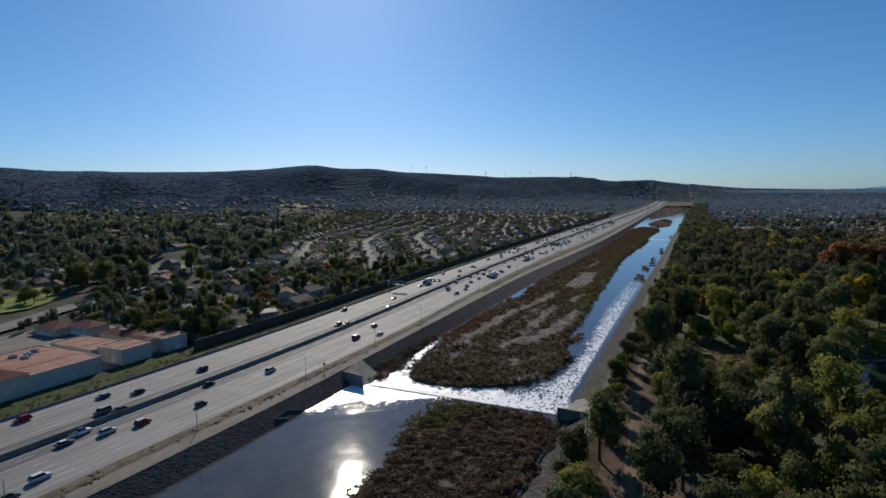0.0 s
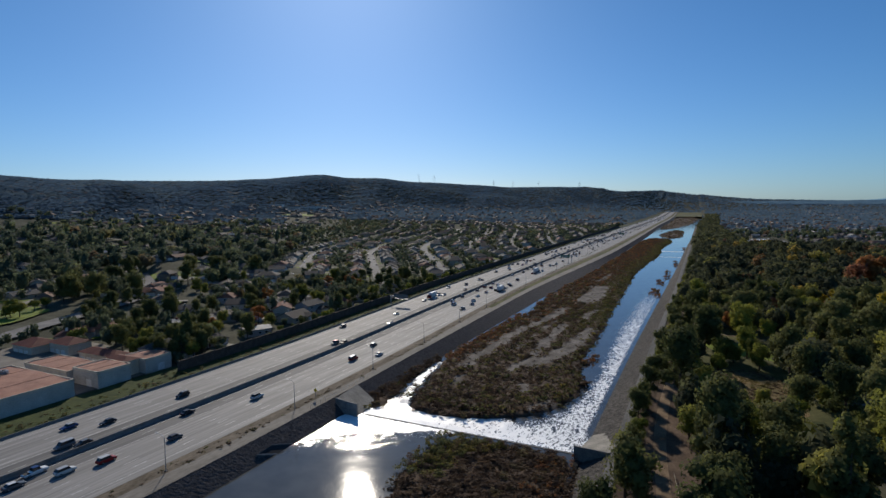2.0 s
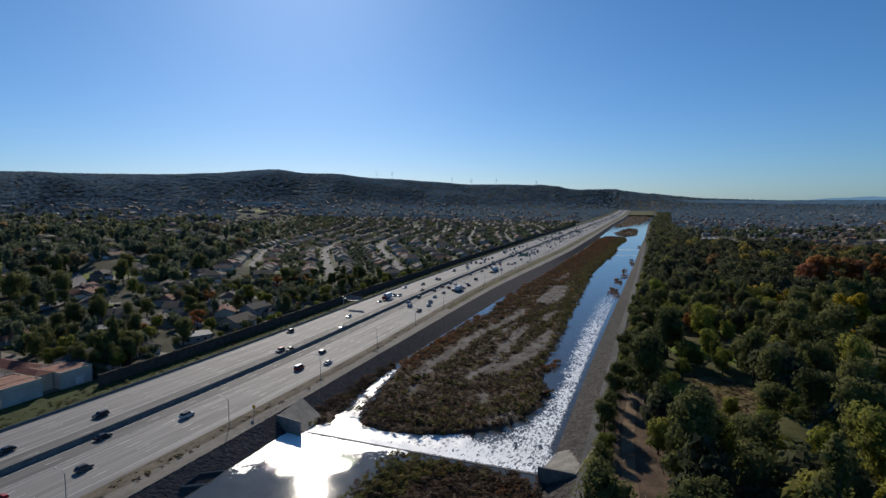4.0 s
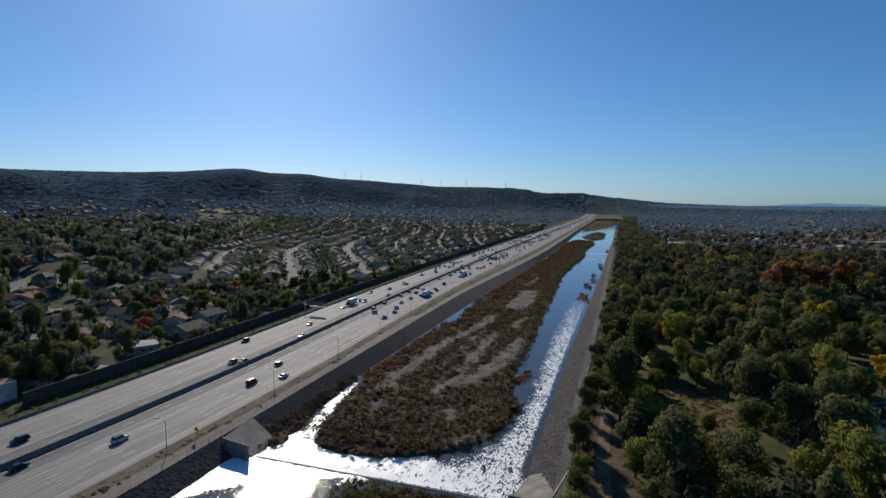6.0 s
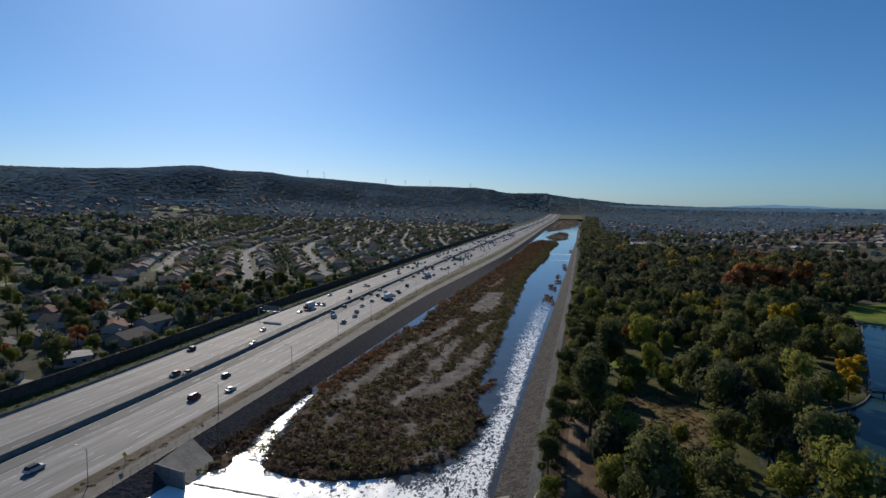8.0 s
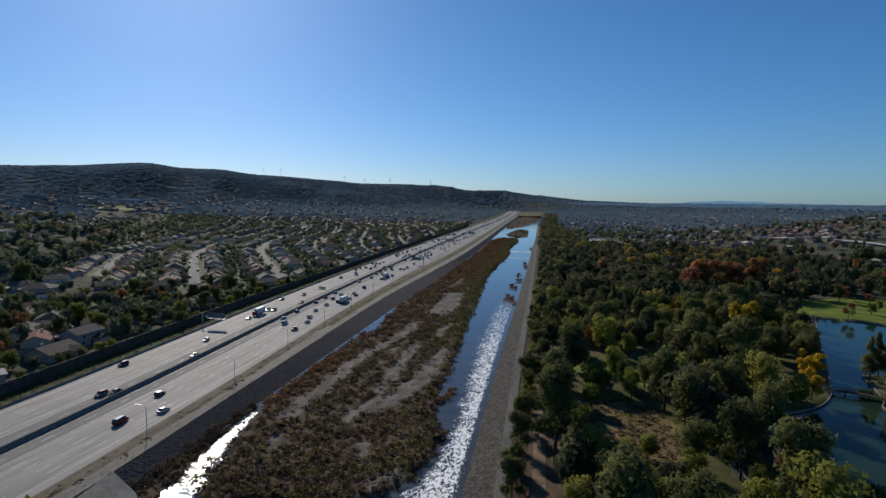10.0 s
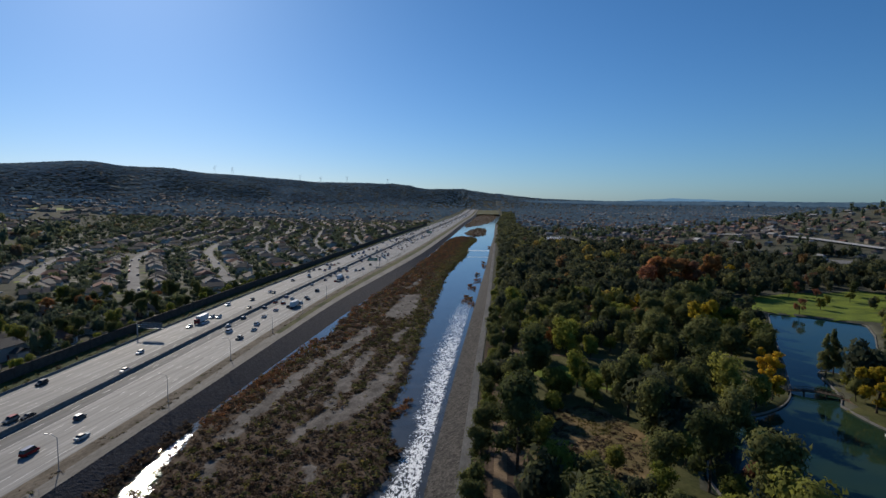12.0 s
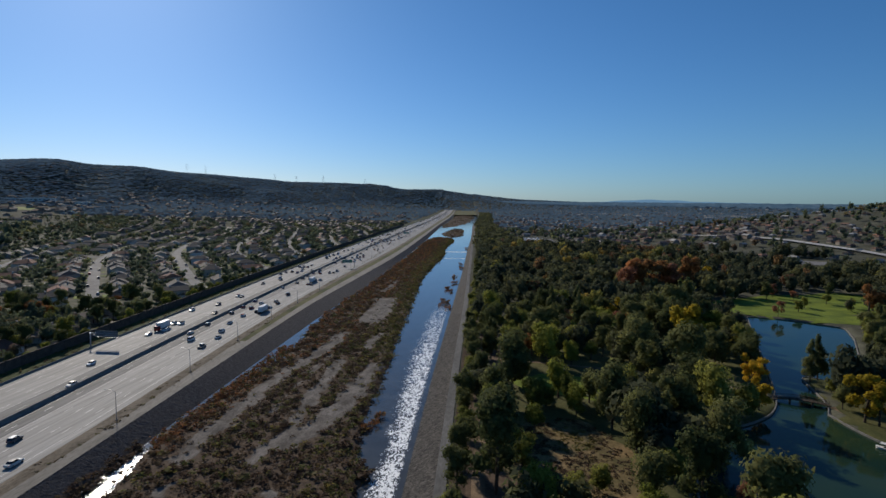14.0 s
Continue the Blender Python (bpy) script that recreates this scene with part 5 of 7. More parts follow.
def build_far_woods(r):
    """Woods, gardens and chaparral from a good kilometre off to the brow of the hills."""
    n = 108000
    az = r.uniform(-44, 68, n)
    far = crest_distance(az)
    d = np.sqrt(r.uniform(1280.0 ** 2, np.maximum(far * 1.01, 1400) ** 2))
    x, y = -d * np.sin(np.radians(az)), 45 + d * np.cos(np.radians(az))
    s = d / far
    begin = np.interp(az, [-5, 5, 9, 22, 40, 60], [0.92, 0.92, 0.78, 0.65, 0.61, 0.54])
    hill = smooth(begin * 0.9, begin * 1.1, s) * (az > -12)
    ok = ((x < MED(y) - 50) | (x > RIGHT(y) + 26) | (y > 3850)) & (y < 4750)
    ok &= ~in_town(x, y) & ~(np.hypot((x + 1040) / 110, (y - 1268) / 70) < 1)
    ok &= ~(line_distance(((-1060, 1290), (-830, 1010)), x, y) < 60)
    ok &= ~((x > 10) & (x < 128) & (y < 1160)) & ~((x > 150) & (line_distance(HILL_ROAD, x, y) < 22))
    cover = 0.5 + 0.55 * fbm(x, y, 90.0, 3.0) + 0.35 * fbm(x, y, 34.0, 6.0)
    keep = np.clip(np.where(hill > 0.5, 0.75 + 0.2 * cover, 0.16 + 0.42 * cover + 0.22 * (x > 0)), 0.1, 1.0)
    # the bare upper slopes are low chaparral with few trees
    ok &= r.random(n) < keep
    x, y, d, s, hill, az = x[ok], y[ok], d[ok], s[ok], hill[ok], az[ok]
    w = r.uniform(6.5, 14, len(x)) * (1 + 0.25 * hill) * np.interp(d, [1300, 2400, 4500], [1.0, 1.25, 1.7])
    tall = (r.random(len(x)) < np.where(hill > 0.5, 0.12 * smooth(0.85, 0.65, s), 0.2)) & (fbm(x, y, 60.0, 9.0) > -0.1) & (s < 0.93)
    h = w * np.where(tall, r.uniform(0.5, 0.9, len(x)), r.uniform(0.07, 0.16, len(x)) + 0.3 * (1 - hill))
    tt = np.clip(0.3 + 0.3 * fbm(x, y, 170.0, 4.0) + 0.16 * fbm(x, y, 40.0, 2.0) + r.uniform(-0.1, 0.12, len(x)) + 0.1 * hill * smooth(0.75, 0.95, s), 0, 0.72)
    tt = np.where(r.random(len(x)) < 0.06, r.uniform(0.74, 1.0, len(x)), tt)
    w = np.where(tall & (hill > 0.5), 0.6 * w, w)
    h = np.where(tall & (hill > 0.5), 0.6 * h, h)
    pos = np.stack([x, y, sheet_z(x, y) - 0.06 * h + 0.9 * hill * (~tall)], 1)
    mid = d < 1700
    # both meshes carry the painted blue haze in their leaf colour
    woods("distant_woods", pos[mid], h[mid], w[mid], tt[mid], "distant woods and gardens across the valley", M_HAZY_WOODS, CROWN_DISTANT, 8)
    woods("distant_woods", pos[~mid], h[~mid], w[~mid], tt[~mid], "far woods and chaparral on the hills", M_HAZY_WOODS, CROWN_SPECK, 9)


def build_scrub():
    r = np.random.default_rng(9)
    P, H, W, T = [], [], [], []
    close = []
    for k, (gx, gy, gz, rim) in enumerate(BARS):
        n = (19500, 260, 5600, 700, 1100)[k]
        i = r.integers(0, gx.shape[0] - 1, n * 3)
        span = np.gradient(gy[:, 0])[i]
        keep = r.random(n * 3) < np.clip(span / span.max() * (1.0 if k else 1.0), 0.25, 1)
        i = i[keep][:n]
        j = r.uniform(0, gx.shape[1] - 1.001, len(i))
        j0, fj = j.astype(int), j % 1
        x = gx[i, j0] * (1 - fj) + gx[i, j0 + 1] * fj + r.uniform(-1, 1, len(i))
        y = gy[i, j0] + r.uniform(-0.5, 0.5, len(i)) * span[keep][:len(i)]
        z = gz[i, j0] * (1 - fj) + gz[i, j0 + 1] * fj
        edge = rim[i, j0] * (1 - fj) + rim[i, j0 + 1] * fj
        bare, lim = bareness(x, y, k == 0), r.uniform(-0.35, 0.25, len(x)) + (r.random(len(x)) < 0.06)
        keep2 = (bare < lim) | ((edge < 5) & (r.random(len(x)) < 0.9))
        keep2 &= (z > LOW_Z - 0.25)
        x, y, z, edge, b = x[keep2], y[keep2], z[keep2], edge[keep2], bare[keep2]
        h = r.uniform(0.4, 1.0, len(x)) * np.where(r.random(len(x)) < 0.2, 1.7, 0.95) * np.where(edge < 6, 1.15, 1.0) * (0.9 if k else 1.0) * np.interp(y, [0, 600, 2500], [1, 1.2, 3.0])
        t = r.uniform(0.0, 0.5, len(x)) + 0.22 * (fbm(x, y, 14, 4.0) > 0.25) * r.random(len(x))
        t = np.where(r.random(len(x)) < 0.14, r.uniform(0.58, 0.84, len(x)), t)
        if k == 0:
            t = np.where((x - bottom_left(y) < 14) & (y > 230) & (y < 300) & (r.random(len(x)) < 0.6), r.uniform(0.9, 1.0, len(x)), t)
            t = np.where((y > 450) & (r.random(len(x)) < 0.14), r.uniform(0.9, 1.0, len(x)), t)
            t = np.where((x - bottom_left(y) < 30) & (y > 300) & (r.random(len(x)) < 0.16), r.uniform(0.9, 1.0, len(x)), t)
            t = np.where((y > 320) & ((x - bottom_left(y)) < 0.55 * (ISLE_R(y) - bottom_left(y))) & (r.random(len(x)) < 0.15), r.uniform(0.92, 1.0, len(x)), t)
            t = np.where((y > 320) & ((ISLE_R(y) - x) < 0.3 * (ISLE_R(y) - bottom_left(y))) & (r.random(len(x)) < 0.5), r.uniform(0.6, 0.86, len(x)), t)
            t = np.where((ISLE_R(y) - x < 18) & (y > 190) & (r.random(len(x)) < 0.28), r.uniform(0.62, 0.86, len(x)), t)
            t = np.where((ISLE_R(y) - x < 8) & (y > 330) & (r.random(len(x)) < 0.6), r.uniform(0.6, 0.85, len(x)), t)
        if k == 2:
            t = t * 0.7
            t = np.where((edge < 12) & (y > 135) & (x < -50) & (r.random(len(x)) < 0.7), r.uniform(0.66, 0.85, len(x)), t)
        w = h ** 0.6 * r.uniform(1.8, 3.4, len(x)) * (1.4 if k == 2 else 1.0)
        if k == 2:
            close.append((np.stack([x, y, z - 0.15], 1), h, w, t))
            continue
        P.append(np.stack([x, y, z - 0.15], 1)); H.append(h); W.append(w); T.append(t)
    # weeds and bushes along the banks and on the levee's water side
    for x, y, s in ((-41, 262, 2.6), (-42.5, 255, 2.2), (-33, 470, 3), (-36, 478, 2.5), (-34, 520, 2.5), (-37, 530, 3), (-31, 452, 2.2), (-35, 600, 3), (-36, 462, 2), (-33, 562, 3), (-32, 668, 2.6), (-33.5, 700, 3.0), (-35, 905, 3.0)):
        for _ in range(7):
            P.append(np.array([[x + r.uniform(-1.6, 1.6), y + r.uniform(-3.5, 3.5), LOW_Z - 0.1]])); H.append([s * r.uniform(0.6, 1.0)]); W.append([s * 1.2]); T.append([r.uniform(0.9, 1.0)])
    # taller bushes among the low scrub, red along the freeway's bank
    n = 1500
    y = 182 + 330 * r.random(n) ** 1.3
    q = r.random(n)
    x = bottom_left(y) + 8 + (ISLE_R(y) - bottom_left(y) - 11) * q
    ok = bareness(x, y, True) < 0.1
    x, y, q = x[ok], y[ok], q[ok]
    P.append(np.stack([x, y, np.full(len(x), LOW_Z + 0.7)], 1)); H.append(r.uniform(0.9, 1.9, len(x))); W.append(r.uniform(1.6, 3.2, len(x)))
    T.append(np.where(r.random(len(x)) < 0.35 + 0.45 * q, r.uniform(0.62, 0.84, len(x)), r.uniform(0.0, 0.5, len(x))))
    n = 420
    y = r.uniform(236, 345, n)
    P.append(np.stack([bottom_left(y) + 2.2 + r.uniform(0, 5, n), y, np.full(n, LOW_Z + 0.3)], 1)); H.append(r.uniform(0.8, 1.7, n)); W.append(r.uniform(1.3, 2.6, n))
    T.append(np.where(r.random(n) < 0.8, r.uniform(0.93, 1.0, n), r.uniform(0.6, 0.86, n)))
    # willows on the island above the weir, and a rusty thicket at its end
    n = 420
    x, y = r.uniform(-67, -44, n), r.uniform(126, 161, n)
    sel = (x + 66) * 0.55 + (160 - y) * 0.5 < 13
    x, y = x[sel], y[sel]
    close.append((np.stack([x, y, np.full(len(x), LOW_Z + 0.9)], 1), r.uniform(1.1, 2.5, len(x)), r.uniform(1.4, 2.8, len(x)), np.where(r.random(len(x)) < 0.75, r.uniform(0.66, 0.88, len(x)), r.uniform(0.2, 0.6, len(x)))))
    x, y = r.uniform(-34, -25, 60), r.uniform(136, 161, 60)
    close.append((np.stack([x, y, np.full(60, LOW_Z + 0.7)], 1), r.uniform(0.9, 1.9, 60), r.uniform(1.2, 2.4, 60), np.where(r.random(60) < 0.6, r.uniform(0.92, 1.0, 60), r.uniform(0.2, 0.5, 60))))
    woods("island_scrub", *(np.concatenate(q) for q in zip(*close)), "dark brown scrub and green willows above the weir", M_SCRUB, SHRUB_FINE, 11, "scrub")
    a, d = r.uniform(0, 6.28, 520), np.sqrt(r.random(520))
    x, y = 17 + 17 * d * np.cos(a), 240 + 26 * d * np.sin(a)
    P.append(np.stack([x, y, np.full(520, PARK_Z + 0.02)], 1)); H.append(r.uniform(0.15, 0.4, 520)); W.append(r.uniform(1.2, 3.0, 520))
    T.append(np.where(np.hypot((x - 20) / 6, (y - 250) / 9) < 1, r.uniform(0.75, 0.88, 520), r.uniform(0.2, 0.6, 520)))
    n = 500
    y = r.uniform(60, 800, n)
    P.append(np.stack([MED(y) + r.uniform(28.5, 32.5, n), y, np.full(n, -0.08)], 1)); H.append(r.uniform(0.1, 0.26, n)); W.append(r.uniform(0.8, 2.8, n)); T.append(r.uniform(0.3, 0.8, n))
    y = r.uniform(70, 900, 900)
    P.append(np.stack([MED(y) + r.uniform(-36.8, -29.5, 900), y, np.full(900, 0.1)], 1)); H.append(r.uniform(0.3, 1.4, 900)); W.append(r.uniform(0.8, 2.6, 900)); T.append(r.uniform(0.35, 0.85, 900))
    y = r.uniform(167, 236, 260)
    u = r.uniform(-1.8, 1.6, 260)
    P.append(np.stack([bottom_left(y) + u, y, LOW_Z + 0.1 - np.minimum(u, 0) * 0.75], 1)); H.append(r.uniform(0.6, 1.4, 260)); W.append(r.uniform(1.4, 2.8, 260)); T.append(r.uniform(0.0, 0.55, 260))
    woods("river_scrub", np.concatenate(P), np.concatenate(H), np.concatenate(W), np.concatenate(T), "brown, rust and olive scrub on the sandbars", M_SCRUB, SHRUB, 10, "scrub")


# streets of the town, in a frame turned to the streets
TOWN_O, TOWN_A, TOWN_B = np.array((-247.0, 403.0)), np.array((-0.576, 0.817)), np.array((0.817, 0.576))


def town_uv(x, y):
    dx, dy = np.asarray(x) - TOWN_O[0], np.asarray(y) - TOWN_O[1]
    return dx * TOWN_A[0] + dy * TOWN_A[1], dx * TOWN_B[0] + dy * TOWN_B[1]


def town_xy(u, v):
    return TOWN_O[0] + u * TOWN_A[0] + v * TOWN_B[0], TOWN_O[1] + u * TOWN_A[1] + v * TOWN_B[1]


STREET_V = [-73, 0, 69, 137, 205, 273, 341, 409, 477, 545, 613, 681]
CROSS_U = [-8, 300, 560, 830]


def bend(u, k):
    """How far street k swings out of its line."""
    u = np.asarray(u)
    return 1.2 * np.sin(u / 60 + 1.7 * k) + 0.0009 * np.maximum(u - 230, 0) ** 2 * np.clip(1.4 - u / 900, 0, 1)


def street_side(u, v):
    """Distance to the nearest street's middle."""
    k = np.arange(len(STREET_V))
    return np.min(np.abs(v[..., None] - np.array(STREET_V) - bend(u[..., None], k)), -1)


def in_town(x, y):
    u, v = town_uv(x, y)
    return (u > -30) & (u < 1050) & (v > -105) & (v < 720)


def in_street(x, y):
    u, v = town_uv(x, y)
    near = street_side(u, v) < np.where(v > 100, 4.0, 6.5)
    cross = np.min(np.abs(u[..., None] - np.array(CROSS_U)), -1) < 6
    return in_town(x, y) & (near | cross)


def on_house(x, y):
    u, v = town_uv(x, y)
    side = street_side(u, v)
    return in_town(x, y) & (side > 9) & (side < 22) & (np.abs((u + 4) % 20 - 10) < 5.5)


build_woods()
build_scrub()


# ---- sound wall, lamps and signs of the freeway ----
def build_sound_wall():
    ys = np.arange(160, 1500, 8.0)
    x = MED(ys) - 37.2
    prof = [(-0.15, -0.5), (-0.15, 4.4), (0.15, 4.4), (0.15, -0.5)]
    rows = np.stack([np.stack([x + a, ys, np.full(len(ys), b)], -1) for a, b in prof], 1)
    wall = tagged(new("wall_west", np_mesh("wall_west", rows.reshape(-1, 3), grid_faces(len(ys), 4), M_WALLBLOCK)), "long brown block sound wall beside freeway", "wall", kind="structure")
    cap = [(-0.22, 4.4), (-0.22, 4.58), (0.22, 4.58), (0.22, 4.4)]
    rows = np.stack([np.stack([x + a, ys, np.full(len(ys), b)], -1) for a, b in cap], 1)
    part("coping", np_mesh("coping", rows.reshape(-1, 3), grid_faces(len(ys), 4), M_WALLBLOCK), M_WALLBLOCK, wall)
    me = bpy.data.meshes.new("pilaster")
    bm = boxed(-0.28, 0.28, -0.3, 0.3, -0.5, 4.75)
    bm.to_mesh(me)
    bm.free()
    me.materials.append(M_WALLBLOCK)
    for y in np.arange(160, 900, 8.0):
        ob = part("pilaster", me, M_WALLBLOCK, wall)
        ob.location = (float(MED(y)) - 37.2, y, 0)


build_sound_wall()


def street_lamp():
    ob = thing("street_lamp", "grey steel freeway lamp on the road verge", "street lamp", "lamps along the freeway")
    part("base", boxed(-0.3, 0.3, -0.3, 0.3, -0.3, 0.25), M_BARRIER, ob)
    part("pole", rodded((0, 0, 0.2), (0, 0, 8.7), 0.11, 0.07, 8), M_STEEL, ob)
    bm = rodded((0, 0, 8.5), (-1.2, 0, 9.2), 0.06, 0.05, 6)
    rod(bm, (-1.2, 0, 9.2), (-2.6, 0, 9.35), 0.05, 0.045, 6)
    part("arm", bm, M_STEEL, ob)
    head = part("luminaire", boxed(-3.3, -2.5, -0.16, 0.16, 9.24, 9.42, bevel=0.05), M_STEEL, ob)
    part("lens", boxed(-3.2, -2.65, -0.11, 0.11, 9.19, 9.25), M_HEADLIGHT, head)
    return ob


LAMP = None
for _y in [56.5, 103, 149.5, 196, 242.5, 289, 336, 383, 432, 486, 540, 596, 652, 708, 764, 820, 880, 940]:
    _m = pose(float(MED(_y)) + 31.0, _y, -0.05)
    if LAMP is None:
        LAMP = street_lamp()
        LAMP.matrix_basis = _m
    else:
        copy_thing(LAMP, _m)


def overhead_sign(x, y, reach, z, face, label, facing):
    """A cantilevered road sign: post, truss arm and panel; facing -1: towards the start of the road."""
    ob = thing("overhead_sign", label, "road sign", at=pose(x, y, 0))
    part("post", rodded((0, 0, -0.4), (0, 0, z + 1.2), 0.3, 0.26, 10), M_STEEL, ob)
    bm = bmesh.new()
    for dz in (0.0, 1.1):
        rod(bm, (0, 0, z + dz), (reach, 0, z + dz), 0.1, 0.1, 6)
    n = 7
    for k in range(n):
        rod(bm, (reach * k / n, 0, z + (k % 2) * 1.1), (reach * (k + 1) / n, 0, z + ((k + 1) % 2) * 1.1), 0.06, 0.06, 5)
    part("truss", bm, M_STEEL, ob)
    a, b = sorted((reach * 0.18, reach * 1.02))
    panel = part("panel", boxed(a, b, facing * 0.32 - 0.05, facing * 0.32 + 0.05, z - 0.7, z + 2.2), M_BARRIER, ob, "dull aluminium sign back")
    part("sign_face", boxed(a + 0.05, b - 0.05, facing * 0.38 - 0.005, facing * 0.38 + 0.005, z - 0.65, z + 2.15), face, panel, "green reflective sign face")
    for k, (u0, u1, dz) in enumerate(((0.1, 0.75, 1.25), (0.1, 0.9, 0.35))):
        part("legend_bar", boxed(a + (b - a) * u0, a + (b - a) * u1, facing * 0.39 - 0.01, facing * 0.39 + 0.01, z + dz - 0.22, z + dz + 0.22), M_PAINT_WHITE, panel, "white bar of lettering")
    walkway = part("walkway", boxed(a, b, facing * 1.1 - 0.3, facing * 1.1 + 0.3, z - 0.95, z - 0.88), M_STEEL, ob)
    return ob


overhead_sign(float(MED(318)) - 29.5, 318, 12.5, 5.4, M_SIGN_GREEN, "cantilever road sign seen from behind over the lanes", 1)
overhead_sign(float(MED(612)) + 31.0, 612, -11.5, 6.2, M_SIGN_GREEN, "green cantilever road sign over the freeway", -1)
overhead_sign(float(MED(1080)) + 31.0, 1080, -11.5, 6.2, M_SIGN_GREEN, "green cantilever road sign over the freeway", -1)


def warning_sign(x, y):
    ob = thing("warning_sign", "yellow diamond warning sign on a steel post", "road sign", at=pose(x, y, 0))
    part("post", boxed(-0.05, 0.05, -0.05, 0.05, -0.3, 2.9), M_STEEL, ob)
    bm = boxed(-0.55, 0.55, -0.02, 0.02, -0.55, 0.55)
    bmesh.ops.rotate(bm, verts=bm.verts, cent=(0, 0, 0), matrix=Matrix.Rotation(radians(45), 3, "Y"))
    bmesh.ops.translate(bm, verts=bm.verts, vec=(0, -0.08, 2.6))
    part("plate", bm, M_SIGN_YELLOW, ob)


warning_sign(float(MED(160)) + 31.0, 160)


# ---- vehicles ----
def car_profile(kind):
    """Length, width, hood and roof heights, and the fore and aft ends of the windows."""
    return {"sedan": (4.7, 1.82, 0.95, 1.45, (1.0, 0.35, -1.2, -1.85)), "suv": (4.75, 1.92, 1.08, 1.75, (1.15, 0.55, -1.75, -2.2)),
            "pickup": (5.6, 1.98, 1.12, 1.85, (1.3, 0.75, -0.55, -0.75)), "van": (5.1, 1.98, 1.1, 1.95, (1.7, 0.95, -2.2, -2.45)),
            "hatchback": (4.2, 1.78, 0.97, 1.5, (0.95, 0.35, -1.55, -1.95))}[kind]


def loft(bm, sections):
    """Skins closed rings of equal length, and caps the ends."""
    rings = [[bm.verts.new(p) for p in s] for s in sections]
    n = len(rings[0])
    for a, b in zip(rings[:-1], rings[1:]):
        for i in range(n):
            bm.faces.new([a[i], a[(i + 1) % n], b[(i + 1) % n], b[i]])
    bm.faces.new(rings[0][::-1])
    bm.faces.new(rings[-1])
    bmesh.ops.recalc_face_normals(bm, faces=bm.faces)
    return bm


def make_car(kind, label):
    length, width, hood, roof, (w0, w1, w2, w3) = car_profile(kind)
    ob = thing("pickup_truck" if kind == "pickup" else "van" if kind == "van" else "car", label, "car", "traffic on the freeway")
    hw, hl = width / 2, length / 2
    def ring(y, w, z0, z1):
        return [(-w, y, z0 + 0.12), (-w * 0.92, y, z0), (w * 0.92, y, z0), (w, y, z0 + 0.12), (w, y, z1 - 0.18), (w * 0.86, y, z1), (-w * 0.86, y, z1), (-w, y, z1 - 0.18)]
    tail = hood + (0.02 if kind != "pickup" else -0.25)
    secs = [(-hl, hw * 0.86, 0.42, tail - 0.2), (-hl + 0.18, hw * 0.97, 0.3, tail - 0.03), (-1.3, hw, 0.24, tail), (-0.4, hw, 0.24, hood), (w0, hw, 0.24, hood - 0.01), (hl - 0.5, hw * 0.97, 0.26, hood - 0.16), (hl - 0.1, hw * 0.9, 0.32, hood - 0.28),
            (hl, hw * 0.8, 0.42, hood - 0.42)]
    body = part("body", loft(bmesh.new(), [ring(*s) for s in secs]), M_CAR, ob, smooth_shade=False)
    def cab(y, w, z):
        return [(-w, y, z), (w, y, z)]
    gh = [(w0, hw * 0.84, hood - 0.02), (w1, hw * 0.72, roof - 0.05), (w2, hw * 0.72, roof - 0.05), (w3, hw * 0.82, hood - 0.02)]
    bm = bmesh.new()
    lo = [bm.verts.new(p) for p in ((-gh[0][1], w0, hood - 0.04), (gh[0][1], w0, hood - 0.04), (gh[3][1], w3, hood - 0.04), (-gh[3][1], w3, hood - 0.04))]
    hi = [bm.verts.new(p) for p in ((-gh[1][1], w1, roof - 0.05), (gh[1][1], w1, roof - 0.05), (gh[2][1], w2, roof - 0.05), (-gh[2][1], w2, roof - 0.05))]
    for i in range(4):
        bm.faces.new([lo[i], lo[(i + 1) % 4], hi[(i + 1) % 4], hi[i]])
    bm.faces.new(hi)
    bmesh.ops.recalc_face_normals(bm, faces=bm.faces)
    part("glasshouse", bm, M_GLASS, ob, "dark tinted car windows")
    part("roof_panel", boxed(-hw * 0.73, hw * 0.73, w2 - 0.05, w1 + 0.06, roof - 0.06, roof, bevel=0.03), M_CAR, ob)
    if kind == "pickup":
        part("bed_liner", boxed(-hw * 0.78, hw * 0.78, -hl + 0.25, w3 - 0.15, tail - 0.02, tail + 0.012), M_TYRE, ob, "black cargo bed")
    for sx in (-1, 1):
        for y in (hl * 0.62, -hl * 0.6):
            wheel = part("wheel", rodded((sx * (hw - 0.2), y, 0.33), (sx * (hw + 0.01), y, 0.33), 0.33, 0.33, 12), M_TYRE, ob, "black tyre")
            part("rim", rodded((sx * (hw - 0.02), y, 0.33), (sx * (hw + 0.02), y, 0.33), 0.2, 0.18, 8), M_RIM, wheel)
        part("headlight", boxed(sx * hw * 0.62 - 0.2, sx * hw * 0.62 + 0.2, hl - 0.14, hl - 0.02, hood - 0.42, hood - 0.28), M_HEADLIGHT, ob)
        part("taillight", boxed(sx * hw * 0.7 - 0.12, sx * hw * 0.7 + 0.12, -hl - 0.02, -hl + 0.1, tail - 0.38, tail - 0.16), M_TAILLIGHT, ob)
    return ob


